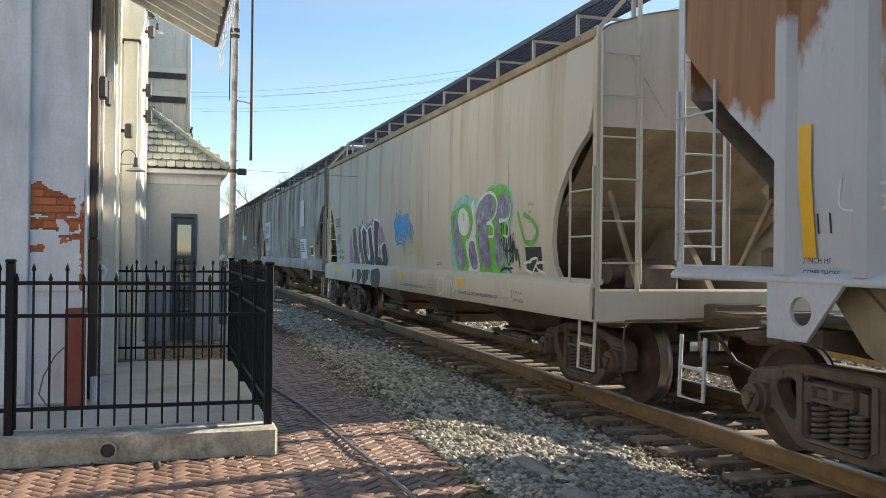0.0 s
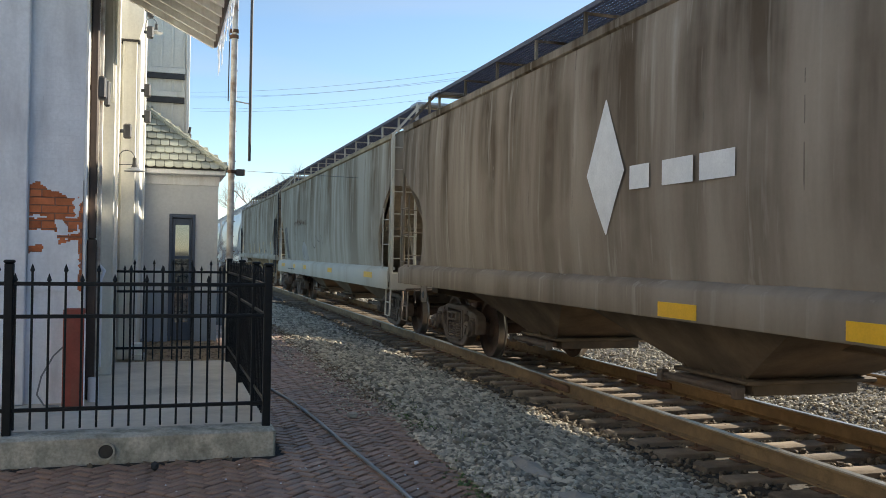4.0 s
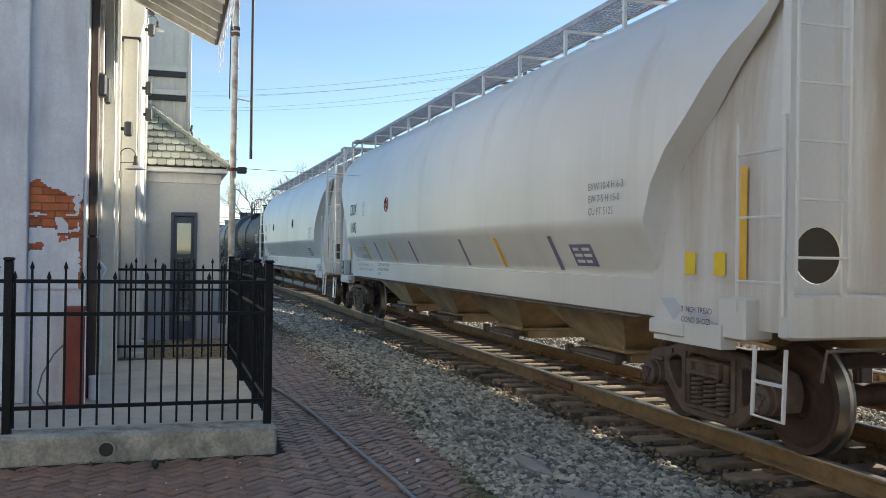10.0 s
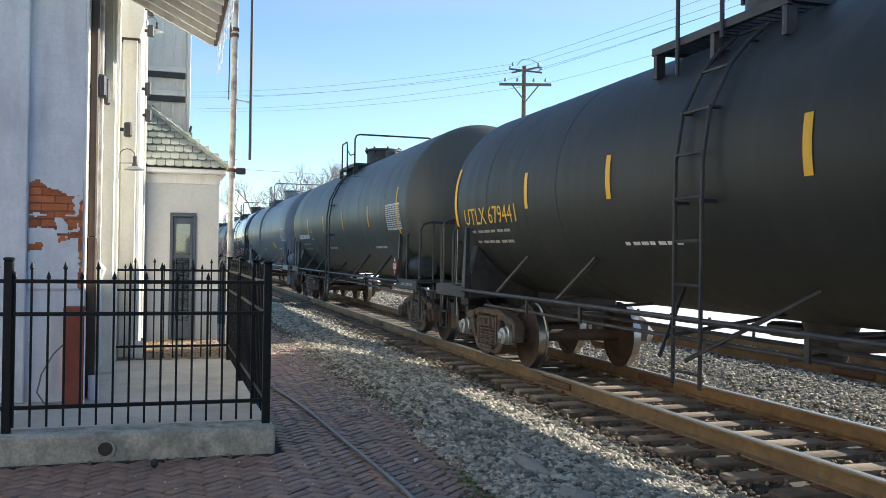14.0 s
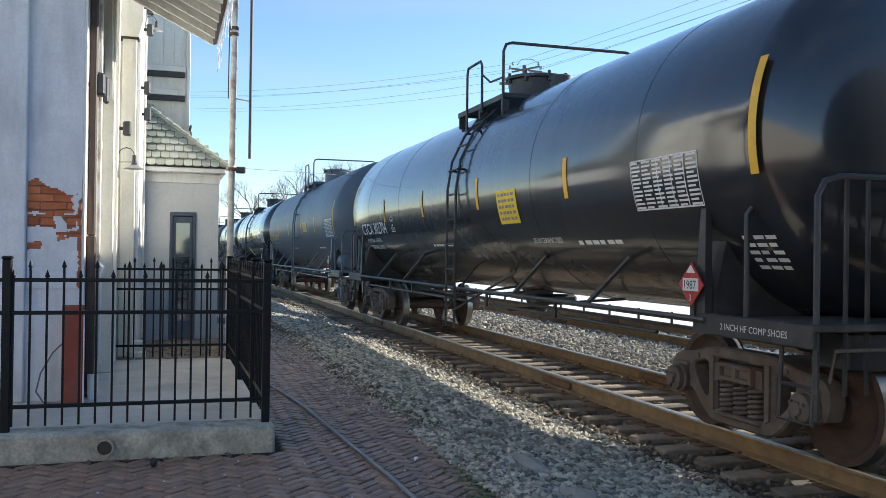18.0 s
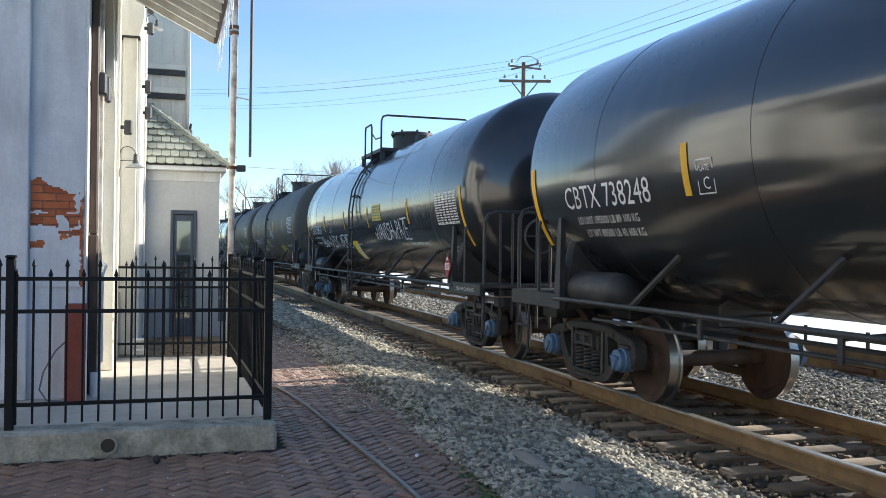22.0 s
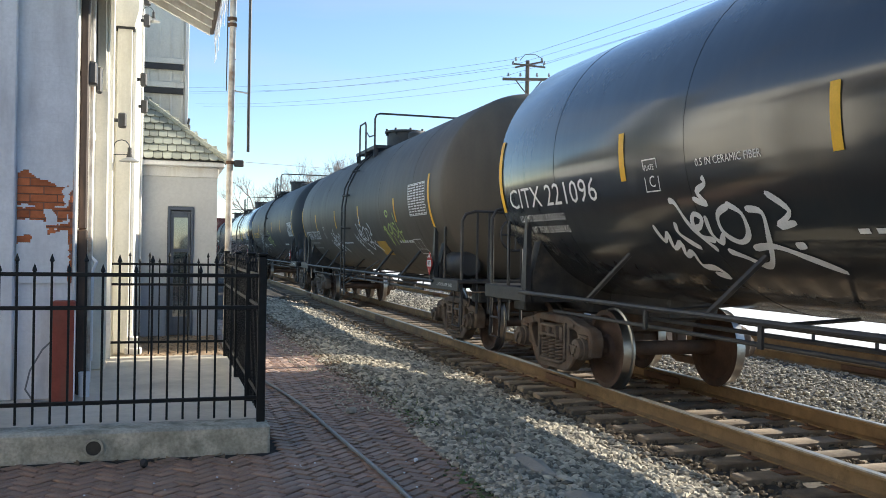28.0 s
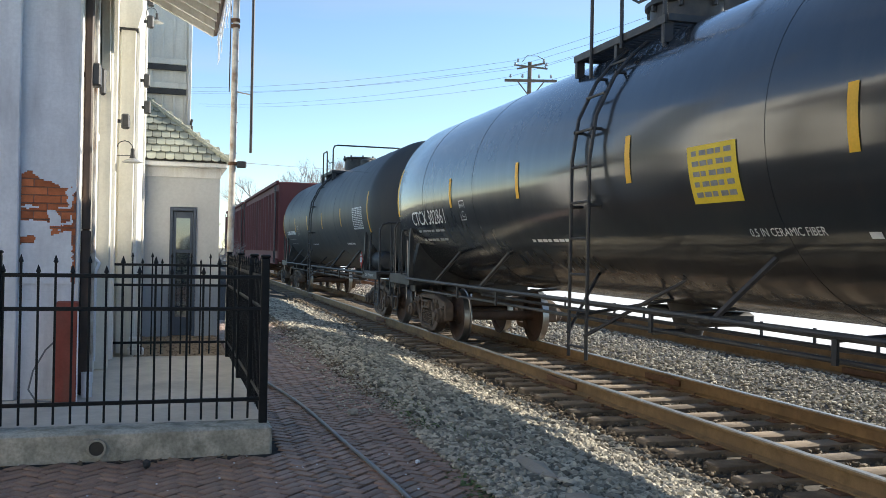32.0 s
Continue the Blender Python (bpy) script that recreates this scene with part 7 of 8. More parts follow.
MATT = car_paint("matt_black_tank_paint", (0.066, 0.070, 0.072), (0.105, 0.10, 0.082), (0.078, 0.081, 0.083), 0.45, 0.5, coat=0.05, spec=0.25)
DARK = car_paint("plain_black_tank_paint", (0.034, 0.038, 0.036), (0.06, 0.058, 0.048), (0.042, 0.045, 0.044), 0.45, 0.4, spec=0.25)
OLIVE = car_paint("dusty_olive_black_tank_paint", (0.085, 0.088, 0.075), (0.12, 0.11, 0.085), (0.098, 0.10, 0.088), 0.45, 0.5, coat=0.1, spec=0.4)
SLATE = car_paint("slate_grey_tank_paint", (0.135, 0.147, 0.165), (0.16, 0.152, 0.135), (0.15, 0.158, 0.172), 0.42, 0.5, coat=0.15, relief=0.02, spec=0.3)
PEWTER = car_paint("light_slate_tank_paint", (0.225, 0.235, 0.245), (0.24, 0.23, 0.205), (0.24, 0.25, 0.26), 0.42, 0.5, coat=0.15, relief=0.02, spec=0.3)
FRAME = material("black_car_frame_paint", (0.034, 0.034, 0.036), 0.5, var=0.25, scale=4, dirt=(0.10, 0.085, 0.065), dirt_amount=0.35, dirt_scale=3, bump=0.1)
MAROON = car_paint("faded_maroon_car_paint", (0.17, 0.045, 0.04), (0.09, 0.04, 0.035), (0.24, 0.09, 0.08), 0.65, 0.6)
# dark colour stands for shade lines in the creases between bulged panels
SEAM = material("dark_seam", (0.19, 0.155, 0.12), 0.8, var=0.4, scale=3)
OCHRE = material("ochre_stained_eave_paint", (0.40, 0.30, 0.17), 0.7, var=0.3, scale=2, dirt=(0.20, 0.13, 0.07), dirt_amount=0.5, dirt_scale=1.5)
WORN = material("worn_grey_patch", (0.47, 0.45, 0.405), 0.7, var=0.12, scale=3, dirt=(0.40, 0.36, 0.29), dirt_amount=0.5, dirt_scale=3, streak=2, spec=0.0)
REPAINT = material("dusty_repainted_panel", (0.60, 0.605, 0.60), 0.6, var=0.1, scale=1.5, dirt=(0.44, 0.43, 0.40), dirt_amount=0.45, dirt_scale=2.2, streak=2)
PALE = material("pale_patch_paint", (0.56, 0.57, 0.58), 0.55, var=0.05, scale=3)


def mark(car, half, y, z, text, size, mat, wide=0.9):
    stencil(car, half, text, y, z, size, mat, wide)


def mark_run(car, half, y, z, text, size, mat, run):
    """Lettering stretched to a given length."""
    mark(car, half, y, z, text, size, mat, run / max(u for u, v in letters(text, size)[0]))


def plate_c(car, half, y, z, s, mat):
    """Outlined clearance plate mark; y is its rear edge."""
    for (a, b, c, d) in ((0, 1, 0, 0.04), (0, 1, 0.96, 1), (0, 0.05, 0, 1), (0.95, 1, 0, 1)):
        patch(car, "plate_mark", half, y - s * 0.82 * a, y - s * 0.82 * b, z + s * c, z + s * d, mat, n=1, off=0.006)
    stencil(car, half, "PLATE", y - s * 0.10, z + s * 0.66, s * 0.24, mat, 0.85)
    stencil(car, half, "C", y - s * 0.28, z + s * 0.14, s * 0.5, mat)


def quad(car, name, half, pts, mat, label="", off=0.006):
    """A flat painted shape given by its corners (y, z), cut in strips so that it follows the side."""
    n = 8
    zs = [p[1] for p in pts]
    (a, b, c, d) = pts
    vs = []
    for i in range(n + 1):
        t = i / n
        for p, q in ((a, d), (b, c)):
            y, z = p[0] + (q[0] - p[0]) * t, p[1] + (q[1] - p[1]) * t
            vs.append((-half(z) - off, y, z))
    part(name, G().add(vs, [(2 * i, 2 * i + 1, 2 * i + 3, 2 * i + 2) for i in range(n)]), mat, car, label, smooth=0)


def vbar(car, half, y, z0, z1, mat="yellow", w=0.10):
    patch(car, "reflector", half, y + w / 2, y - w / 2, z0, z1, mat, n=5, off=0.007)


def sill_bar(car, y0, y1, z0, z1, x=1.66, mat="yellow"):
    part("reflector", G().box(-x - 0.006, -x - 0.001, min(y0, y1), max(y0, y1), z0, z1), mat, car)


# hoppers
hop = {}
for k, nm, lb, style, pa, fr, bulge in (
        ("A", "covered_hopper_car", "white covered hopper car with heavy rust blotches", "ribbed", RUSTY, PALE, 0.0),
        ("B", "covered_hopper_car", "dusty grey covered hopper car with green and black graffiti", "ribbed", GREY1, GREY1, 0.0),
        ("C", "covered_hopper_car", "streaked grey covered hopper car with black outline graffiti", "ribbed", GREY2, GREY2, 0.022),
        ("D", "covered_hopper_car", "grimy brown-grey covered hopper car with a white diamond emblem", "ribbed", GREY3, GREY3, 0.025),
        ("E", "covered_hopper_car", "tan dusted covered hopper car with a row of rust marks", "ribbed", TAN, GREY1, 0.0),
        ("F", "covered_hopper_car", "tan streaked covered hopper car with short yellow bars", "ribbed", TAN, TAN, 0.025),
        ("G", "pressure_hopper_car", "clean white rounded hopper car with slanted yellow bars", "smooth", WHITE, WHITE, 0.0),
        ("H", "pressure_hopper_car", "clean white rounded hopper car with a red-ringed sign", "smooth", WHITE, WHITE, 0.0),
        ("I", "pressure_hopper_car", "clean white rounded hopper car with two black-ringed signs", "smooth", WHITE, WHITE, 0.0)):
    c, ln = place(k)
    CARS[k], hop[k] = hopper(nm, lb, c - (0.41 if k == "C" else 0.0), {"C": 16.87, "D": 17.2, "E": 17.2}.get(k, ln - 1.6), style, pa, fr, fr, UNDER_SHADED if k in "ABCDE" else UNDER, bulge=bulge, sill={"A": (1.44, 1.51), "C": (1.10, 1.40), "D": (1.10, 1.40), "F": (1.335, 1.53)}.get(k, (0.94, 1.33)), pipes=k != "H",
                             cut="smooth" if style == "smooth" else {"A": "open", "C": "angled", "D": "round", "F": "round"}.get(k, "wide"), trim=OCHRE if k in "BE" else None, shift=0.35 if k in "DE" else 0.0, rungs="cast_black" if k == "F" else None)

# white hoppers: marks, data and reflectors on the slanted skirt
for k, number, bars_y, tone, cz in (("G", "11304", (5.45, 2.95, -0.2, -3.2, -6.0), "yyyyy", 2.38), ("H", "11042", (5.5, 4.4, 3.1, 1.5, -1.5, -3.05, -4.9), "ygyggyg", 2.45), ("I", "11140", (4.3, 1.3, -1.8, -4.9), "yyyy", 2.48)):
    car, hf = CARS[k], hop[k]
    mark(car, hf, 7.1 if k == "G" else 6.82, 2.50, "CRDX", 0.38, "ink", 0.72)
    mark(car, hf, 7.02 if k == "G" else 6.75, 2.08, number, 0.36, "ink", 0.76)
    plate_c(car, hf, 5.45 if k == "H" else 5.1, cz, 0.30, "faded_ink" if k == "H" else "ink")
    for y, tn in zip(bars_y, tone):
        vbar(car, hf, y, 1.44, 1.84, "yellow" if tn == "y" else "spray_grey", 0.11)
    vbar(car, lambda z: 1.35, 7.80, 1.45, 2.10)
    vbar(car, lambda z: 1.35 - 0.10 * max(0.0, z - 2.4), -8.42, 1.44, 2.36, "yellow", 0.09)
    stencil(car, hf, "LD LMT 193000 LB", 6.4, 1.66, 0.13, "faded_ink")
    stencil(car, hf, "LT WT 70000 LB NEW 2-92" if k == "I" else "LT WT 70000 LB", 6.25, 1.48, 0.12, "faded_ink")
    sl = lambda z: 1.345
    if k == "G":
        bars(car, sl, 6.2, 1.22, 1.35, 0.15, 2, "stencil_red", 4)
        for i, tx in enumerate(("CAUTION-DO NOT OPEN HATCHES", "OR DISCONNECT HOSE UNTIL", "PRESSURE IS ZERO")):
            stencil(car, sl, tx, 1.85, 1.26 - i * 0.085, 0.075, "stencil_red")
        for i, tx in enumerate(("CARBOLINE 932", "INTERIOR COATED")):
            stencil(car, hf, tx, 0.75, 1.64 - i * 0.1, 0.09, "faded_ink")
    else:
        stencil(car, sl, "MAXIMUM OPERATING PRESSURE 14.7 PSIG", 6.85, 1.30, 0.085, "faded_ink")
        stencil(car, sl, "CAR EQUIPPED WITH SAFETY RELIEF VALVES", 6.85, 1.20, 0.085, "faded_ink")
        for i, tx in enumerate(("CAUTION - DO NOT OPEN", "DISCONNECT HOSE UNTIL", "IS ZERO")):
            stencil(car, sl, tx, 4.75, 1.33 - i * 0.10, 0.085, "ink")
    for i, tx in enumerate(("EXW 10-4 H 6-3", "EW 7-5 H 15-0", "CU FT 5125")):
        stencil(car, hf, tx, -6.05, 2.30 - i * 0.13, 0.11, "faded_ink")
    patch(car, "data_panel", hf, -5.35, -5.9, 1.50, 1.74, "spray_grey", "dark stencilled data panel", off=0.008)
    bars(car, lambda z: hf(z) + 0.006, -5.4, 1.72, 0.45, 0.2, 3, "stencil_white", 2)
    for y in (-7.55, -8.0):
        patch(car, "data_label", lambda z: 1.345, y, y - 0.17, 1.46, 1.66, "label_yellow")
    stencil(car, lambda z: 1.50, "2 INCH TREAD", -7.75, 1.14, 0.07, "ink")
    stencil(car, lambda z: 1.50, "COND SHOES", -7.75, 1.05, 0.07, "ink")
    for y in ([3.1] if k == "H" else [3.4, -2.4] if k == "I" else []):
        zc = 2.60
        ring = [(-hf(zc + 0.145 * math.sin(t)) - 0.006, y + 0.145 * math.cos(t), zc + 0.145 * math.sin(t)) for t in (2 * math.pi * a / 28 for a in range(29))]
        part("round_sign", G().tube(ring, 0.010, 4), "stencil_red" if k == "H" else "ink", car)
        part("sign_stroke", G().tube([(-hf(zc + 0.075 * s) - 0.006, y - 0.075 * s, zc + 0.075 * s) for s in (-1, 0, 1)], 0.010, 4), "stencil_red" if k == "H" else "ink", car)
        part("sign_stroke", G().tube([(-hf(zc + 0.09 * s) - 0.004, y + 0.075 * s, zc + 0.09 * s) for s in (-1, 0, 0.9)], 0.009, 4).tube([(-hf(zc + 0.075) - 0.004, y + 0.10, zc + 0.05), (-hf(zc + 0.10) - 0.004, y + 0.03, zc + 0.105)], 0.010, 4), "ink", car)

# B
car, hf = CARS["B"], hop["B"]
mark(car, hf, 6.83, 2.28, "CEFX", 0.34, "ink", 0.78)
mark(car, hf, 6.72, 1.86, "11947", 0.34, "ink", 0.62)
stencil(car, hf, "LD LMT 223700", 6.62, 1.62, 0.12, "ink")
stencil(car, hf, "LT WT 62300", 6.62, 1.46, 0.12, "ink")
blob(car, "graffiti", hf, "02.00 04.25 08.54 15.73 16.38 16.02", 5.30, 1.36, 4.1, 1.08, "spray_pink", 0.004)
blob(car, "graffiti", hf, "39.76 42.93 45.90 47.77 53.79 54.92 57.85 65.88 68.94 70.84 69.64 63.70 52.67", 5.30, 1.36, 4.1, 1.08, "spray_pink", 0.004)
blob(car, "graffiti", hf, "83.75 89.77 91.63 93.56 95.39 91.22 85.16 80.18 81.46", 5.30, 1.36, 4.1, 1.08, "spray_pink", 0.004)
blob(car, "graffiti", hf, "15.74 26.78 29.47 32.19 34.77 40.78 42.32 46.04 31.02 16.02", 5.30, 1.36, 4.1, 1.08, "scuffed", 0.006)
blob(car, "graffiti", hf, "38.73 45.84 54.73 65.81 68.64 69.32 70.01 49.00 43.28", 5.30, 1.36, 4.1, 1.08, "spray_white", 0.007)
blob(car, "graffiti", hf, "42.64 46.78 54.68 64.77 67.52 69.03 50.00 45.19", 5.30, 1.36, 4.1, 1.08, "spray_black", 0.009)
blob(car, "graffiti", hf, "52.39 53.52 55.72 58.69 60.44 61.28 60.14 57.09 54.16", 5.30, 1.36, 4.1, 1.08, "spray_white", 0.011)
blob(car, "graffiti", hf, "53.39 54.56 56.51 58.28 57.19 54.24", 5.30, 1.36, 4.1, 1.08, "spray_pink", 0.013)
blob(car, "graffiti", hf, "69.87 72.87 72.94 85.88 85.80 82.57 81.21 83.21 86.18 85.32 84.39 97.44 98.00 70.00 69.36", 5.30, 1.36, 4.1, 1.08, "spray_white", 0.008)
blob(car, "graffiti", hf, "73.89 84.83 82.65 80.36 80.16 84.19 88.09 88.35 97.41 97.01 72.00 72.36", 5.30, 1.36, 4.1, 1.08, "spray_black", 0.01)
tag(car, lambda z: hf(z) + 0.003, "15.76 16.43 16.02;27.81 29.52 32.19 36.00;35.28 36.00", 5.30, 1.36, 4.1, 1.08, "spray_white", 0.03)
blob(car, "graffiti", lambda z: 1.66, "07.78 14.86 15.39 06.08", 4.5, 0.95, 3.0, 0.36, "spray_black", 0.004)
blob(car, "graffiti", lambda z: 1.66, "23.83 40.86 44.53 35.00 25.00", 4.5, 0.95, 3.0, 0.36, "spray_black", 0.004)
blob(car, "graffiti", lambda z: 1.66, "42.83 68.86 64.33 53.03 45.06", 4.5, 0.95, 3.0, 0.36, "spray_black", 0.004)
blob(car, "graffiti", lambda z: 1.66, "74.86 99.97 98.00 72.00", 4.5, 0.95, 3.0, 0.36, "spray_black", 0.004)
tag(car, lambda z: 1.66 + 0, "13.86 15.47 08.00;38.89 44.56 35.00;68.86 65.33 56.00;71.86 72.25 74.00", 4.5, 0.95, 3.0, 0.36, "spray_white", 0.022)
blob(car, "graffiti", hf, "02.48 06.76 20.92 32.93 51.87 65.98 77.99 91.94 96.79 96.63 91.39 89.08 68.00 08.00", -2.95, 1.34, 2.85, 1.24, "spray_teal", 0.004)
blob(car, "graffiti", hf, "05.48 05.72 15.79 29.84 39.75 44.70 49.83 61.93 75.98 86.96 93.84 95.69 93.60 89.55 91.47 88.40 84.38 84.23 85.07 78.02 40.01 15.02 10.16", -2.95, 1.34, 2.85, 1.24, "spray_green", 0.006)
blob(car, "graffiti", hf, "38.81 43.84 44.45 47.04 28.02 32.09 28.35 36.44 41.61", -2.95, 1.34, 2.85, 1.24, "spray_white", 0.008)
blob(car, "graffiti", hf, "08.60 10.71 16.62 19.47 24.34 26.13 21.05 15.09 09.30", -2.95, 1.34, 2.85, 1.24, "spray_violet", 0.01)
blob(car, "graffiti", hf, "32.27 35.37 41.38 44.26 45.10 41.05 36.07 33.17", -2.95, 1.34, 2.85, 1.24, "spray_violet", 0.01)
blob(car, "graffiti", hf, "46.65 51.79 59.88 67.88 73.78 72.66 65.61 61.54 64.36 65.15 61.08 53.08 50.22 48.44", -2.95, 1.34, 2.85, 1.24, "spray_violet", 0.01)
blob(car, "graffiti", hf, "77.81 79.87 88.86 93.76 91.65 84.61 79.56 78.51 79.43 82.32 83.15 80.09 73.10 71.22 73.44 75.60", -2.95, 1.34, 2.85, 1.24, "spray_violet", 0.01)
blob(car, "graffiti", hf, "17.64 20.76 27.78 34.70 36.57 33.48 26.45 19.51", -2.95, 1.34, 2.85, 1.24, "spray_white", 0.012)
tag(car, lambda z: hf(z) + 0.005, "45.45 45.65 50.82 61.91 70.90 76.81 75.69 68.60 62.57 68.57 71.51 70.43 64.43;79.60 90.60 94.70 93.77;79.58 88.59 91.49 89.42 84.44", -2.95, 1.34, 2.85, 1.24, "spray_white", 0.02)
tag(car, lambda z: hf(z) + 0.007, "26.73 26.63", -2.95, 1.34, 2.85, 1.24, "spray_violet", 0.016)
for y, z in ((4.03, 1.98), (3.52, 1.99), (2.85, 1.75), (2.36, 2.05), (1.70, 1.99), (1.66, 1.56), (3.76, 1.45)):
    blob(car, "graffiti", hf, "50.00 15.15 00.50 15.85 50.99 85.85 99.50 85.15", y + 0.06, z - 0.06, 0.12, 0.12, "spray_peach", 0.016)
tag(car, hf, "00.70 02.20 04.75 06.30 09.65 12.22;20.90 20.30 30.35;36.80 38.25 48.28 44.50 52.42", 0.0, 1.42, 2.5, 0.75, "spray_lime", 0.016)
tag(car, hf, SCRAWL, -5.05, 1.36, 0.8, 0.75, "spray_black", 0.016)
tag(car, hf, "00.10 30.95 42.30 60.88 70.15 99.70;05.40 90.34;20.02 80.04", -5.15, 1.42, 0.55, 0.7, "spray_black", 0.014)
for i, (u, v, q) in enumerate(((0.0, 0.0, 0.22), (-0.40, 0.18, 0.26), (-0.66, 0.30, 0.16))):
    blob(car, "graffiti", hf, "10.20 00.50 12.74 36.80 58.99 84.88 99.58 82.34 60.00 34.10", 0.42 + u, 1.92 + v, q * 1.7, q, "spray_blue", 0.006 + 0.001 * i)
for dy, dz in ((0.0, 0.0), (-0.10, 0.09), (0.06, -0.07)):
    tag(car, hf, SCRAWL, 0.55 + dy, 1.82 + dz, 1.3, 0.55, "spray_blue", 0.020)
tag(car, hf, "02.98 20.40 40.08 80.10 99.40 70.70 30.88", -5.84, 1.75, 0.62, 0.44, "spray_green", 0.03)
patch(car, "data_panel", hf, -6.05, -6.55, 1.42, 1.72, "spray_black", "black data panel")
tag_strokes(car, hf, -6.0, 1.34, 0.6, 0.25, 15, "spray_white", 3, 0.02)
tag(car, lambda z: 1.66, "02.02 06.95 24.80 26.30 04.04;38.04 42.85;52.04 58.90 72.30 84.92 90.04", -2.65, 0.96, 1.1, 0.30, "spray_white", 0.014)
for a, b in ((6.6, 5.85), (0.0, -0.37), (-3.58, -3.95)):
    sill_bar(car, a, b, 1.15, 1.26)
side = lambda z: 1.66
for y in (-0.22, -3.65):
    mark_run(car, side, y, 1.04, "CLOSE HOPPER GATES & ROOF HATCHES BEFORE MOVING CAR", 0.065, "ink", 1.68)
for i, tx in enumerate(("OPEN HATCH", "BEFORE UNLOADING", "COMPARTMENT")):
    mark_run(car, side, -2.06, 1.16 - 0.06 * i, tx, 0.05, "faded_ink", 0.45)
stencil(car, side, "2 INCH HF", -5.90, 1.13, 0.06, "ink")
stencil(car, side, "COMP SHOES", -5.86, 1.03, 0.06, "ink")
part("vent_box", G().box(-1.672, -1.661, -5.83, -5.55, 1.07, 1.17, 0.004), GREY1, car, "small framed vent in the sill")
stencil(car, hf, "CAUTION", -2.16, 1.44, 0.07, "ink")
for i, tx in enumerate(("EXW", "EW", "CU FT")):
    stencil(car, hf, tx, -6.20, 2.22 - 0.10 * i, 0.062, "ink")
# C: its marks are laid out from the middle of its couplings
car, hf = CARS["C"], hop["C"]
shell = set(car.children)
quad(car, "paint_patch", hf, ((6.60, 2.88), (4.50, 2.92), (4.36, 1.82), (6.06, 1.40)), REPAINT, "pale repainted panel", 0.028)
off_c = lambda z: hf(z) + 0.03
mark_run(car, off_c, 6.33, 2.41, "NDYX", 0.50, "ink", 1.33)
mark_run(car, off_c, 6.22, 1.90, "849174", 0.47, "ink", 1.80)
quad(car, "reflector", hf, ((6.62, 2.32), (6.50, 2.32), (6.12, 1.40), (6.24, 1.40)), "yellow", "", 0.034)
stencil(car, off_c, "LD LMT 221500", 6.03, 1.60, 0.13, "ink")
stencil(car, off_c, "LT WT 62500", 5.98, 1.44, 0.13, "ink")
stencil(car, off_c, "NEW 9-94", 4.41, 1.46, 0.13, "ink")
plate_c(car, off_c, 4.23, 2.22, 0.32, "ink")
sprayed(car, off_c, "VADENSH", -0.45, 1.42, 3.75, 0.68, "spray_black", 0.013)
sprayed(car, off_c, "ADEN", 1.1, 1.44, 1.4, 0.42, "spray_grey", 0.010)
sprayed(car, lambda z: off_c(z) + 0.001, "VADENSH", -0.56, 1.46, 3.75, 0.60, "spray_black", 0.008)
tag(car, off_c, SCRAWL, 5.1, 1.44, 0.75, 0.36, "spray_grey", 0.008)
tag(car, off_c, "00.55 06.90 22.10 30.95;62.95 44.70 50.20 76.05 96.40 90.80 66.96", -5.6, 1.48, 0.62, 0.52, "spray_black", 0.014)
patch(car, "paint_patch", hf, -4.34, -5.69, 1.36, 2.06, "stencil_white", "flaking white patch", off=0.03)
bars(car, off_c, -4.42, 1.98, 0.85, 0.36, 5, "ink", 5)
patch(car, "paint_patch", hf, -4.36, -5.18, 2.47, 3.32, PALE, "paler repainted square", off=0.03)
for y in (3.0, 1.3, -1.0, -2.6, -4.28):
    vbar(car, off_c, y, 1.42, 1.85, "yellow", 0.08)
vbar(car, off_c, -7.30, 1.46, 2.33, "yellow", 0.095)
patch(car, "data_panel", hf, -6.42, -7.0, 1.52, 1.82, "stencil_white", off=0.028)
patch(car, "data_panel", hf, -6.46, -6.96, 1.56, 1.78, "spray_black", "black data panel", off=0.033)
patch(car, "data_label", hf, -7.04, -7.27, 1.46, 1.64, "label_yellow", off=0.03)
stencil(car, lambda z: 1.66, "CH-100-11", -6.25, 1.12, 0.14, "ink")
for ob in car.children:
    if ob not in shell:
        ob.location.y += 0.41
# D
car, hf = CARS["D"], hop["D"]
off_d = lambda z: hf(z) + 0.03
quad(car, "emblem", hf, ((0.52, 3.22), (0.50, 3.22), (0.12, 2.48), (0.92, 2.48)), "stencil_white", "white diamond emblem", 0.03)
quad(car, "emblem", hf, ((0.92, 2.48), (0.12, 2.48), (0.50, 1.86), (0.52, 1.86)), "stencil_white", "white diamond emblem", 0.03)
bars(car, off_d, 0.05, 2.62, 1.75, 0.45, 1, "stencil_white", 3)
tag_strokes(car, off_d, -3.4, 1.40, 2.1, 0.38, 26, "mast", 5, 0.014)
patch(car, "data_panel", hf, -5.84, -6.34, 1.55, 1.87, "stencil_white", off=0.028)
patch(car, "data_panel", hf, -5.88, -6.30, 1.59, 1.83, "spray_black", "black data panel", off=0.033)
for a, b in ((-6.3, -7.4), (-0.6, -1.2), (-2.9, -3.3)):
    sill_bar(car, a, b, 1.12, 1.25)
# E
car, hf = CARS["E"], hop["E"]
rr = random.Random(12)
g = G()
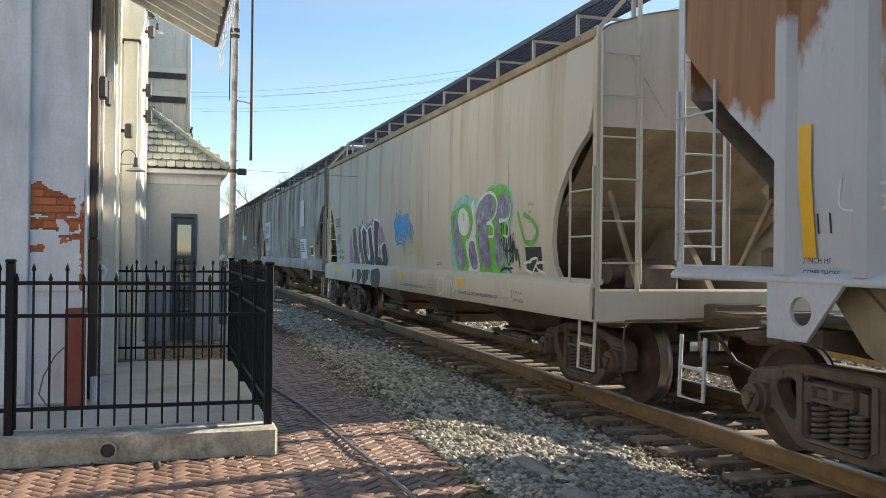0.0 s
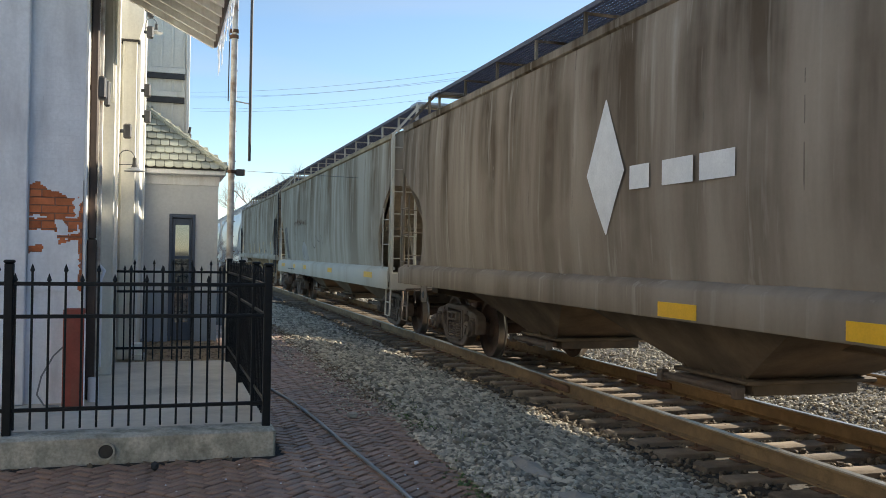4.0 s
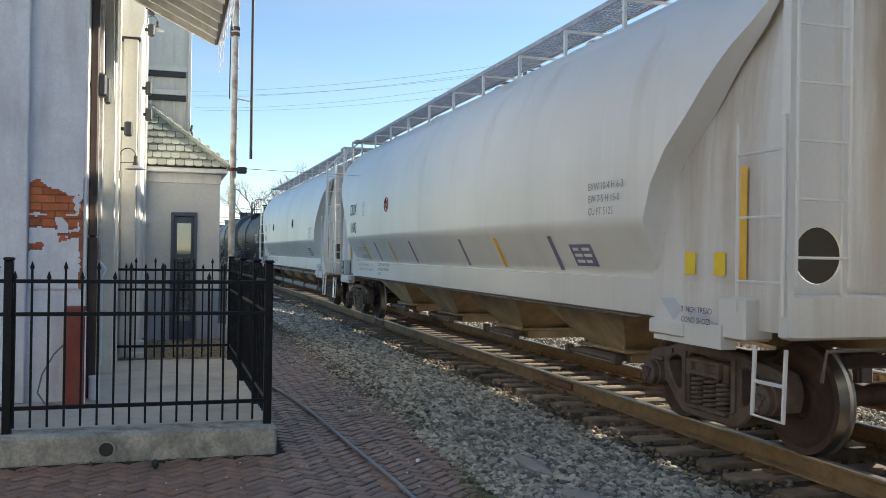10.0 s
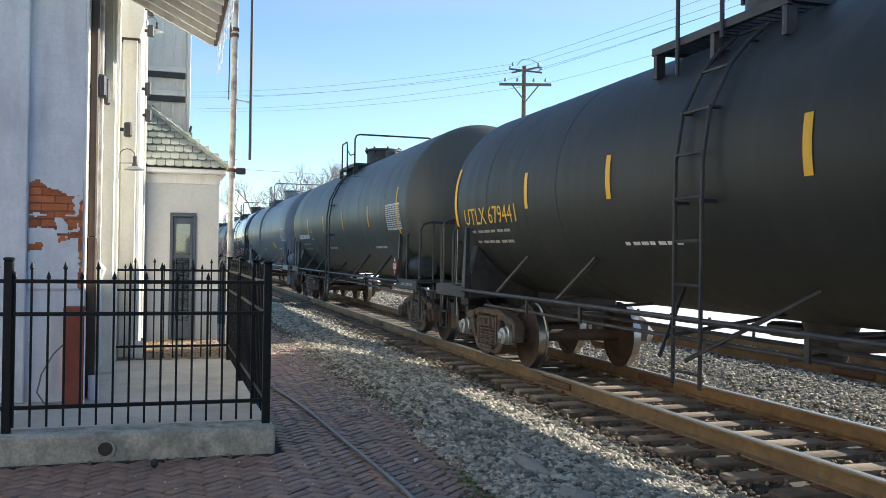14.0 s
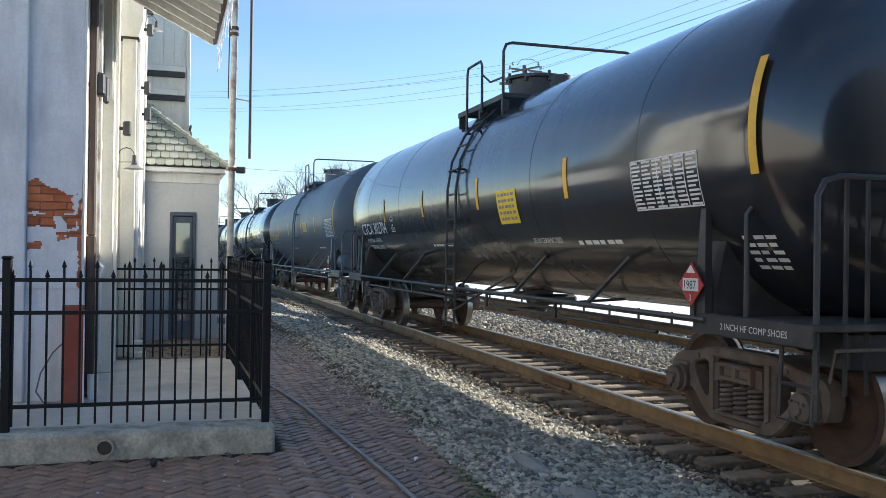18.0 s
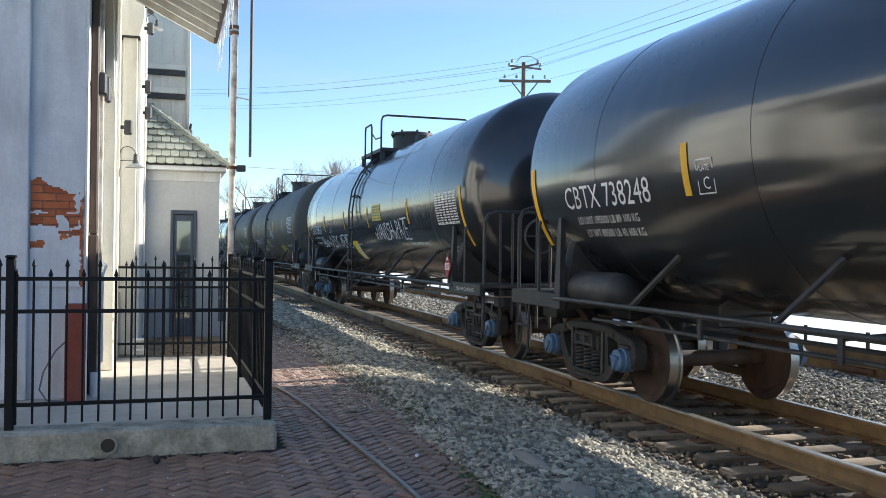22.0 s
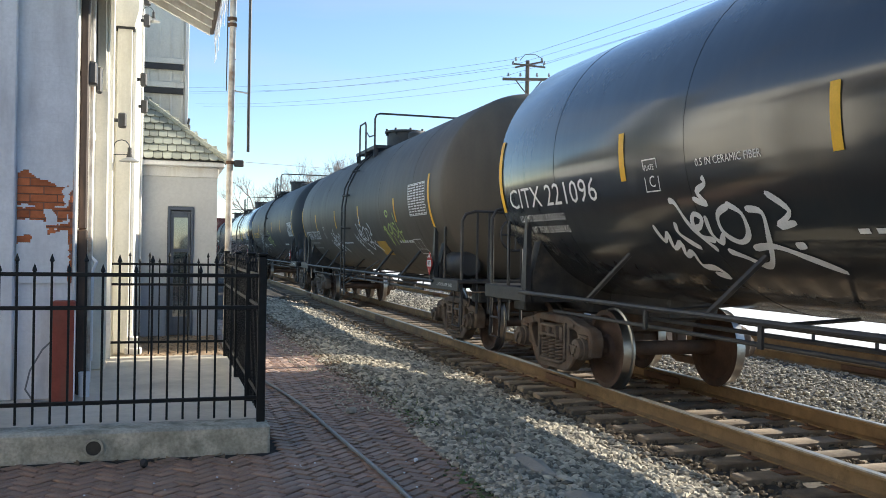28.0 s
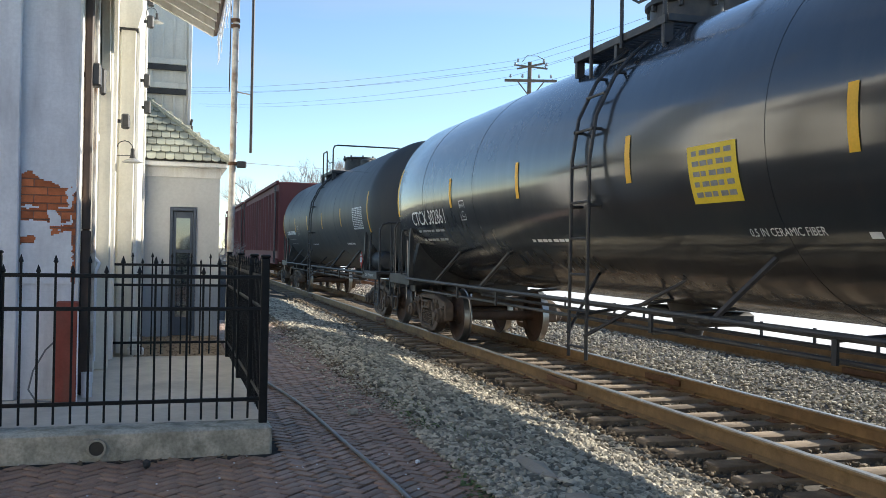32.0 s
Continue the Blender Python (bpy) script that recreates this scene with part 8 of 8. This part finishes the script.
for k in range(70):
    y = 4.9 - 2.9 * rr.random()
    z = 2.62 - 0.02 * (4.9 - y) + rr.gauss(0, 0.05)
    w, h = rr.uniform(0.01, 0.04), rr.uniform(0.015, 0.065)
    q = [(y + w * math.cos(a) * rr.uniform(0.6, 1.1), z + h * math.sin(a) * rr.uniform(0.6, 1.1)) for a in (0, 0.9, 1.8, 2.7, 3.6, 4.5, 5.4)]
    g.add([(-hf(b) - 0.005 - 0.0001 * k, a, b) for a, b in q], [tuple(range(7))])
part("rust_row", g, "tieplate", car, "row of rust blotches", smooth=0)["kind"] = "stuff"
quad(car, "paint_patch", hf, ((7.34, 2.51), (6.75, 2.55), (6.05, 1.42), (6.7, 1.42)), "scuffed", "dark scuffed panel")
plate_c(car, hf, 4.72, 2.04, 0.26, "tieplate")
tag(car, hf, SCRAWL, 5.9, 1.46, 1.3, 0.26, WORN, 0.008)
blob(car, "paint_patch", hf, "06.12 00.52 10.86 42.99 74.84 98.66 92.22 70.04 40.10", 3.15, 1.36, 1.1, 0.62, WORN, 0.006)
tag(car, lambda z: hf(z) + 0.002, "22.98 10.62 24.30 52.08;30.96 52.90", 3.1, 1.42, 0.8, 0.62, "scuffed", 0.010)
tag(car, hf, "04.96 12.60 30.40 44.62 40.90 58.70 72.66;80.10 82.90 96.50", 1.35, 1.5, 2.2, 0.7, "scuffed", 0.012)
bars(car, hf, 2.16, 1.56, 0.32, 0.16, 3, "faded_ink", 1)
for a, b in ((7.6, 6.7), (4.55, 4.1), (2.25, 1.75), (-2.0, -2.6), (-6.5, -7.3)):
    sill_bar(car, a, b, 1.13, 1.25)
bars(car, lambda z: 1.66, 5.9, 1.12, 1.6, 0.07, 1, "ink", 9)
# F
car, hf = CARS["F"], hop["F"]
off_f = lambda z: hf(z) + 0.03
mark_run(car, off_f, 6.58, 2.44, "CGEX", 0.36, "ink", 0.79)
mark_run(car, off_f, 6.50, 1.99, "1072", 0.33, "ink", 0.71)
quad(car, "reflector", hf, ((7.04, 2.58), (6.92, 2.58), (6.82, 1.66), (6.93, 1.66)), "yellow", "", 0.03)
mark_run(car, off_f, 6.40, 1.80, "LD LMT 224300", 0.105, "ink", 0.53)
mark_run(car, off_f, 6.39, 1.66, "LT WT  61700", 0.105, "ink", 0.53)
for a, b, z0, z1 in ((6.71, 6.46, 1.73, 1.742), (6.71, 6.46, 1.615, 1.627), (6.71, 6.698, 1.627, 1.73), (6.62, 6.608, 1.627, 1.73), (6.472, 6.46, 1.627, 1.73)):
    patch(car, "data_outline", off_f, a, b, z0, z1, "ink", n=1)
part("brake_wheel", G().lathe([(-0.02, 0.26), (0.0, 0.28), (0.02, 0.26), (0.0, 0.24)], "y", 24, True).cyl((0, 0, -0.25), (0, 0, 0.25), 0.015, n=5).cyl((-0.25, 0, 0), (0.25, 0, 0), 0.015, n=5).cyl((0, -0.16, 0), (0, 0.02, 0), 0.03, n=6).move(-0.95, 8.36, 1.95), "grating", car)
for y in (2.9, 0.75, -1.6, -3.65, -6.2):
    vbar(car, off_f, y, 1.58, 2.06, "yellow", 0.09)
bars(car, off_f, -2.33, 1.78, 0.4, 0.16, 3, "ink", 1)
bars(car, off_f, -3.92, 1.72, 0.85, 0.10, 2, "ink", 1)
bars(car, off_f, -0.2, 1.78, 0.3, 0.14, 3, "redbox", 1)
# A
car, hf = CARS["A"], hop["A"]
vbar(car, lambda z: hf(z) + 0.01, 6.38, 1.62, 2.55, "yellow", 0.13)
for d in (0.0, 0.2):
    patch(car, "vent_frame", hf, 6.30 - d * 0.6, 6.28 - d * 0.6, 1.79, 1.93, "ink", n=2)
stencil(car, lambda z: 1.60, "2 INCH HF", 6.40, 1.585, 0.06, "ink")
stencil(car, lambda z: 1.60, "COMP SHOES", 6.40, 1.50, 0.06, "ink")
rib = shared("side_rib", lambda: G().prism([(-1.54, -0.13), (-1.66, -0.06), (-1.66, 0.06), (-1.54, 0.13)], "z", 1.5, 3.95))
for k in range(-8, 9):
    part("side_rib", rib, RUSTY, car, at=(0, 6.585 - 0.78 * (8 - k), 0))
tag_strokes(car, hf, 6.1, 1.95, 1.0, 0.18, 77, "spray_white", 4, 0.012)

# tank cars: key, paint, mark, letter colour, label, truck colours, ladder place, mark height, reflector height, end bar height, table (y, z, height)
TANKS = (("J", DARK, "UTLX 679441", "stencil_yellow", "matt black tank car with yellow reflector bars", "cast", "galv", 0.0, 2.07, 2.22, 2.05, (-4.85, 2.0, 0.48)),
         ("K", OLIVE, "", "stencil_white", "dusty olive-black tank car with a white data table", "cast", "cast", 0.2, 2.0, 2.2, 2.0, (-6.0, 2.1, 0.5)),
         ("L", PEWTER, "UTLX 209361", "stencil_yellow", "slate grey tank car with yellow reflector bars", "cast", "cast", 0.45, 2.10, 2.20, 2.05, (-6.2, 2.06, 0.47)),
         ("M", GLOSS, "CTCX 302704", "stencil_white", "glossy black tank car with white lettering", "cast", "cast", -0.4, 2.02, 2.25, 2.25, (-5.8, 2.05, 0.46)),
         ("N", SLATE, "UTLX 209780", "stencil_yellow", "slate grey tank car with a faded yellow label", "cast", "cast", -0.55, 2.08, 2.21, 2.1, (-6.2, 2.06, 0.47)),
         ("O", GLOSS, "CBTX 738248", "stencil_white", "glossy black tank car with low curved yellow end bars", "cast_black", "cap_blue", 0.35, 2.10, 2.12, 1.70, (-6.28, 2.06, 0.5)),
         ("P", GLOSS, "CBTX 738237", "stencil_white", "glossy black tank car with large white graffiti", "cast_black", "cap_blue", 0.35, 2.08, 2.12, 1.70, (-6.28, 2.06, 0.5)),
         ("Q", DULL, "CBTX 742449", "stencil_white", "dull brown-black tank car with white and lime scrawls", "cast", "cast", 0.55, 1.84, 2.31, 1.96, (-5.7, 2.21, 0.56)),
         ("R", DULL, "", "stencil_white", "dull brown-black tank car with white scrawls", "cast", "cast", 0.55, 1.82, 2.12, 1.96, (-5.77, 2.23, 0.56)),
         ("S", GLOSS, "CITX 221096", "stencil_white", "glossy black tank car with white scrawls and a yellow label", "cast", "cast", -0.45, 2.13, 2.28, 2.1, (-6.0, 2.1, 0.5)),
         ("T", DULL, "CBTX 742327", "stencil_white", "dull brown-black tank car with an orange label", "cast", "cast", 0.1, 1.88, 2.13, 1.96, (-5.7, 2.21, 0.56)),
         ("U", MATT, "UTLX 213276", "stencil_yellow", "matt black tank car with a large white scrawl", "cast", "cast", 0.5, 2.10, 2.22, 2.05, (-6.43, 2.04, 0.48)),
         ("V", GLOSS, "CTCX 302861", "stencil_white", "glossy black tank car with a square yellow label", "cast", "cast", -0.45, 2.06, 2.29, 2.25, (-5.8, 2.05, 0.46)),
         ("W", MATT, "", "stencil_white", "matt black tank car with white stencils", "cast", "cast", 0.3, 2.05, 2.2, 2.0, (-5.9, 2.1, 0.5)))
LIMITS = {"M": ("LD LMT 206600 LB 93700 KG", "LT WT 79400 LB 36000 KG"), "O": ("LD LMT 195500 LB 89 100 KG", "LT WT 89500 LB 40 600 KG"), "S": ("LD LMT 206500 LB 93650 KG", "LT WT 79500 LB 36050 KG")}
LABELS = {"M": (-2.09, 2.02, 0.70, 0.44), "N": (-2.06, 2.27, 0.79, 0.29), "O": (-1.44, 2.24, 0.72, 0.33), "P": (-1.5, 2.25, 0.78, 0.34), "S": (-2.36, 1.80, 0.70, 0.33), "V": (-2.35, 2.04, 0.69, 0.48), "L": (-2.98, 1.79, 0.73, 0.26)}
FRONT_BAR = {"J": -6.3, "K": -6.92, "M": -7.69, "Q": -7.20, "R": -7.10, "T": -7.05}
BARS = {"J": (3.9, 1.66, -1.4, -3.15), "L": (4.55, 1.75, -1.66, -4.4), "N": (4.6, 1.6, -1.66, -4.4), "O": (4.22, 1.7, -1.05, -4.22), "P": (4.63, 1.76, -1.0, -4.45), "Q": (4.75, 1.72, -1.28, -4.36),
        "R": (4.8, 1.75, -1.3, -4.45), "S": (4.44, 1.53, -1.4, -4.3), "T": (5.02, 1.87, -1.14, -4.6), "U": (4.31, 1.45, -1.35, -4.2)}
MARKS = {"J": (6.42, 2.1), "L": (6.91, 2.1), "M": (6.8, 2.3), "N": (6.84, 1.95), "O": (6.73, 1.87), "P": (7.07, 1.78), "Q": (6.94, 2.5), "S": (7.5, 2.45), "T": (7.3, 2.5), "U": (6.78, 2.24)}
for k, pa, text, ink, lb, cast, cap, yl, zm, zr, ze, (ty, tz, th) in TANKS:
    c, ln = place(k)
    R_T, Z_T = (1.43, 2.46) if k == "J" else (1.59, 2.625) if k in "QRSTU" else (1.55, 2.585)
    car, hf, T = tank("tank_car", lb, c, ln - 1.25, pa, pa if pa in (SLATE, PEWTER) else FRAME, R_T, Z_T, cast=cast, cap=cap, yl=yl, air=(-1.22, 6.35) if k in "OP" else (1.22, 6.35) if k in "MSV" else None)
    CARS[k] = car
    ye = T / 2 - 0.56
    sh = (T / 2 - 8.3)
    for y in (ye - 0.12, FRONT_BAR.get(k, 0.15 - ye)):
        patch(car, "reflector", hf, y + 0.05, y - 0.05, ze, ze + 0.92, "yellow", n=12, off=0.007)
    for y in BARS.get(k, (4.45, 1.6, -1.3, -4.3)):
        vbar(car, hf, y, zr, zr + 0.46, "yellow", 0.10)
    y0, run = MARKS.get(k, (6.75 + sh, 2.0))
    if text:
        wide = 0.88 * run / max(u for u, v in letters(text, 0.35, 0.88)[0])
        mark(car, hf, y0, zm, text, 0.35, ink, wide)
    else:
        bars(car, hf, y0, zm + 0.25, 2.2, 0.26, 1, ink, 10)
    if k in LIMITS:
        for i, tx in enumerate(LIMITS[k]):
            stencil(car, hf, tx, y0 - 0.2 - 0.1 * i, zm - 0.17 - 0.14 * i, 0.115, ink, 0.92)
    else:
        for i in (0, 1):
            bars(car, hf, y0 - 0.2 - 0.1 * i, zm - 0.07 - 0.15 * i, 1.6 - 0.1 * i, 0.075, 1, "stencil_faded", 6)
    if k != "J":
        plate_c(car, hf, 4.06, zm + 0.02, 0.30, ink)
    bars(car, hf, ty, tz + th, 1.13, th, 12, "stencil_white", 6)
    for zz in (tz, tz + th):
        patch(car, "table_line", hf, ty, ty - 1.13, zz - 0.007, zz + 0.007, "stencil_white", n=1, off=0.007)
    for q in (0, 0.42, 0.62, 0.81, 1.0):
        patch(car, "table_line", hf, ty - 1.13 * q + 0.006, ty - 1.13 * q - 0.006, tz, tz + th, "stencil_white", n=3, off=0.007)
    bars(car, hf, -4.2, 1.80, 1.05, 0.09, 1, "stencil_white", 6)
    bars(car, hf, 1.6, 1.79, 1.15, 0.07, 1, "stencil_white", 7)
    if k in "MV":
        bars(car, hf, -7.25, 1.80, 0.45, 0.30, 5, "stencil_white", 3)
    if k in "MVS":
        stencil(car, hf, "0.5 IN CERAMIC FIBER", -2.95 if k != "S" else 3.2, 1.76 if k != "S" else 2.32, 0.09, "stencil_white")
    if k in LABELS:
        ly, lz, lw, lh = LABELS[k]
        patch(car, "emergency_label", hf, ly, ly - lw, lz, lz + lh, "label_yellow", "yellow emergency label with rows of dark print", off=0.007)
        bars(car, lambda z: hf(z) + 0.005, ly - 0.06, lz + lh * 0.96, lw * 0.84, lh * 0.9, 5, "faded_ink", 5)
    if k in "OP":
        quad(car, "warning_label", hf, ((1.50, 1.84), (0.86, 1.84), (0.96, 1.40), (1.52, 1.40)), "label_yellow", "slanted yellow warning label", 0.008)
        quad(car, "warning_label", lambda z: hf(z) + 0.004, ((1.12, 1.74), (0.94, 1.74), (1.0, 1.42), (1.30, 1.42)), "stencil_white", "", 0.008)
    if k in "QRT":
        quad(car, "warning_label", hf, ((-2.17, 1.77), (-3.01, 1.78), (-2.97, 1.48), (-2.14, 1.47)), "label_orange", "dusty orange warning label", 0.008)
        for a, b, z0, z1 in ((-5.24, -5.80, 1.785, 1.80), (-5.24, -5.80, 1.52, 1.535), (-5.24, -5.255, 1.535, 1.785), (-5.785, -5.80, 1.535, 1.785), (-5.255, -5.785, 1.608, 1.618), (-5.535, -5.547, 1.618, 1.785)):
            patch(car, "outline", hf, a, b, z0, z1, "stencil_white", n=2)
        bars(car, hf, -5.28, 1.485, 0.5, 0.05, 1, "stencil_white", 3)
    placard(car, -1.53, -6.95 - sh, 1.37)
    stencil(car, lambda z: 1.505, "2 INCH HF COMP SHOES", -7.35 - sh, 1.02, 0.075, "stencil_white" if pa not in (SLATE, PEWTER) else "stencil_yellow")
    # lettering on the leading head
    def on_head(u0, z0):
        return lambda u, v: (u0 + u, -T / 2 + 0.62 - 0.62 * math.sqrt(max(0.0, 1 - ((u0 + u) ** 2 + (z0 + v - Z_T) ** 2) / R_T ** 2)) - 0.012, z0 + v)
    if text:
        part("lettering", tie_in(text, 0.19, on_head(-0.66 if pa is DULL else -0.42, 3.12)), ink, car, smooth=0)
    for i, tx in enumerate(("CAPY 31800 GAL", "CAPY 120350 L")):
        part("lettering", tie_in(tx, 0.105, on_head(-0.52 if pa is DULL else -0.30, 2.94 - 0.14 * i)), ink, car, smooth=0)

hf = lambda z: math.sqrt(1.59 ** 2 - (z - 2.625) ** 2)
for k, code, y, z, w, h, mat, r in (
        ("Q", LOOPS, 4.3, 1.36, 1.75, 0.80, "spray_white", 0.018), ("Q", ROUNDS, 1.97, 1.68, 1.15, 0.62, "spray_lime", 0.018), ("Q", SCRAWL, -0.1, 2.0, 0.9, 0.62, "spray_white", 0.014),
        ("Q", SCRAWL, -3.0, 1.50, 0.75, 0.45, "spray_lime", 0.014), ("R", LOOPS, 5.0, 1.45, 1.5, 0.7, "spray_white", 0.018), ("R", LOOPS, -0.6, 1.45, 1.8, 0.75, "spray_white", 0.018), ("R", SCRAWL, -3.3, 1.46, 1.5, 0.6, "spray_white", 0.018),
        ("R", ROUNDS, -5.0, 1.60, 0.9, 0.5, "spray_lime", 0.016), ("S", LOOPS, 4.2, 1.38, 2.3, 0.86, "spray_white", 0.024), ("S", SCRAWL, 1.2, 1.42, 1.1, 0.6, "spray_white", 0.018), ("S", ROUNDS, -0.8, 2.1, 1.0, 0.6, "spray_lime", 0.018),
        ("T", LOOPS, 3.25, 1.46, 1.65, 0.70, "spray_white", 0.018), ("T", LOOPS, -0.2, 1.48, 2.15, 0.88, "spray_white", 0.021), ("T", ROUNDS, -3.4, 1.66, 1.4, 0.72, "spray_lime", 0.020), ("U", LOOPS, 3.98, 1.40, 1.8, 1.12, "spray_white", 0.028),
        ("U", ROUNDS, 0.9, 1.60, 1.7, 0.75, "spray_lime", 0.022)):
    tag(CARS[k], hf, code, y, z, w, h, mat, r)
hf = lambda z: math.sqrt(1.55 ** 2 - (z - 2.585) ** 2)
sprayed(CARS["P"], hf, "XVANISHXPAZE", -1.40, 1.85, 2.9, 0.29, "spray_white", 0.017, 0.35)
sprayed(CARS["P"], hf, "DISK MEME", 4.4, 1.70, 2.7, 0.30, "spray_white", 0.016)
tag(CARS["P"], hf, SCRAWL, 5.7, 1.70, 1.2, 0.30, "spray_white", 0.016)


# maroon hopper cars at the tail
def ribbed_box(k):
    c, ln = place(k)
    L = ln - 1.5
    car = thing("gondola_car", "faded maroon high-sided rail car with vertical ribs", "rail car", "train cars", (TX, c, RZ))
    part("body", G().box(-1.52, 1.52, -L / 2, L / 2, 1.05, 4.35, 0.04), MAROON, car)
    rib = shared("side_rib", lambda: G().box(-1.60, -1.515, -0.06, 0.06, 1.05, 4.3, 0.01))
    for i in range(15):
        part("rib", rib, MAROON, car, at=(0, -L / 2 + 0.25 + (L - 0.5) * i / 14, 0))
    part("top_chord", G().box(-1.62, -1.5, -L / 2, L / 2, 4.25, 4.4, 0.02), MAROON, car)
    part("side_sill", G().box(-1.62, -1.5, -L / 2, L / 2, 0.95, 1.2, 0.02), MAROON, car)
    for s in (-1, 1):
        ladder(car, "side_ladder", (-1.63, s * (L / 2 - 0.1)), (-1.63, s * (L / 2 - 0.5)), 1.0, 4.2, 8, FRAME)
        coupler(car, s * L / 2, s)
        truck(car, s * (L / 2 - 1.6))
    CARS[k] = car


ribbed_box("X")
ribbed_box("Y")


# bricks of the paving: a herringbone at 45 degrees
def herringbone():
    bw = 0.086
    c45 = math.cos(radians(45))
    m1 = [shared(("paver", k), lambda: G().box(0.005, 2 * bw - 0.005, 0.005, bw - 0.005, -0.05, 0.0, 0.005)) for k in (0,)][0]
    far = G()
    count = 0
    for i in range(-200, 185):
        for j in range(-200, 185):
            m = (i - j) % 4
            if m not in (0, 3):
                continue
            x, y = i * bw, j * bw
            w, d = (2 * bw, bw) if m == 0 else (bw, 2 * bw)
            cx, cy = x + w / 2, y + d / 2
            X, Y = (cx - cy) * c45 + 0.0, (cx + cy) * c45 + 9.0
            if X > 2.2 - 0.28 * max(0.0, min(1.0, (6.6 - Y) / 1.5)) + 0.07 * noise.noise((Y * 0.9, 0, 0)) + 0.06 * noise.noise((Y * 4, 3, 0)) or X < -5.5 or Y < -7 or Y > 19 or (X < 0.82 and Y > 6.58):
                continue
            z = 0.004 * noise.noise((X * 3, Y * 3, 7)) + random.uniform(-0.004, 0.004)
            a = radians(45 if m == 0 else 135) + random.uniform(-0.012, 0.012)
            near = -1.35 < X < 1.85 and 4.75 < Y < 6.58
            if near and count < 300:
                count += 1
                b = part("brick", m1, "brick", pavement)
                b.matrix_basis = Matrix.Translation((X, Y, z)) @ Matrix.Rotation(a, 4, "Z") @ Matrix.Translation((-bw, -bw / 2, 0))
            else:
                h1, h2, e = bw - 0.005, bw / 2 - 0.005, 0.006
                ca, sa = math.cos(a), math.sin(a)
                P = lambda p, q, r: (X + p * ca - q * sa, Y + p * sa + q * ca, z + r)
                far.add([P(-h1, -h2, -0.02), P(h1, -h2, -0.02), P(h1, h2, -0.02), P(-h1, h2, -0.02), P(-h1 + e, -h2 + e, 0), P(h1 - e, -h2 + e, 0), P(h1 - e, h2 - e, 0), P(-h1 + e, h2 - e, 0)],
                        [(4, 5, 6, 7), (0, 1, 5, 4), (1, 2, 6, 5), (2, 3, 7, 6), (3, 0, 4, 7)])
    me = bpy.data.meshes.new("brick_field")
    me.from_pydata(far.v, [], far.f)
    b = part("brick_field", me, "brick_far", pavement)
    b["kind"] = "stuff"


herringbone()

# dry grass tufts at the edge of the paving
g = G()
rg = random.Random(9)
for k in range(1100):
    y = 4.2 + 7 * rg.random() ** 2.0
    x = 2.2 - 0.28 * max(0.0, min(1.0, (6.6 - y) / 1.5)) + rg.uniform(-0.14, 0.2)
    a, h = rg.uniform(0, 6.28), rg.uniform(0.02, 0.07)
    c, s = math.cos(a), math.sin(a)
    g.add([(x - s * 0.003, y + c * 0.003, -0.03), (x + s * 0.003, y - c * 0.003, -0.03), (x + c * h * 0.8, y + s * h * 0.8, h - 0.02)], [(0, 1, 2)])
gm = G()
for k in range(900):
    y = 4.4 + 5 * rg.random() ** 1.8
    x = 2.12 - 0.28 * max(0.0, min(1.0, (6.6 - y) / 1.5)) + rg.gauss(0, 0.07)
    a, h = rg.uniform(0, 6.28), rg.uniform(0.008, 0.022)
    c, s = math.cos(a) * h, math.sin(a) * h
    gm.add([(x - c, y - s, 0.002), (x + s, y - c, 0.004), (x + c, y + s, 0.003), (x - s, y + c, 0.012)], [(0, 1, 2), (0, 2, 3)])
solid("moss_patch", gm, "moss", "damp green moss between the bricks at the paving edge", "moss", kind="stuff", smooth=0)
solid("grass_tufts", g, "grass", "short dry grass tufts along the paving edge", "grass", kind="stuff", smooth=0)


# ---------------------------------------------------------------- movement
def gone(t):
    """Distance that the train has rolled at t seconds."""
    return 10.984 * t + 0.012733 * t * t + 0.00019676 * t ** 3


def motions():
    times = [0, 2, 4, 8, 12, 16, 20, 24, 28, 30, 32]
    for k, car in CARS.items():
        y = car.location.y
        walk(car, [(t, pose(TX, y - gone(t), RZ)) for t in times])
    # wheels turn while they roll past; far off they are too small to tell
    for w, car, dy in WHEELSETS:
        y0 = car.animation_data and place_of[car] + dy
        seen = [i / 30 for i in range(0, 961) if 2.0 < y0 - gone(i / 30) < 24.0]
        if not seen:
            continue
        base = w.location.copy()
        rows = [(t, pose(*base, math.degrees(gone(t) / WR), 0, 0)) for t in seen]
        if seen[0] > 0:
            rows.insert(0, (0.0, rows[0][1]))
        if seen[-1] < 32:
            rows.append((32.0, rows[-1][1]))
        walk(w, rows)


place_of = {car: car.location.y for car in CARS.values()}
motions()
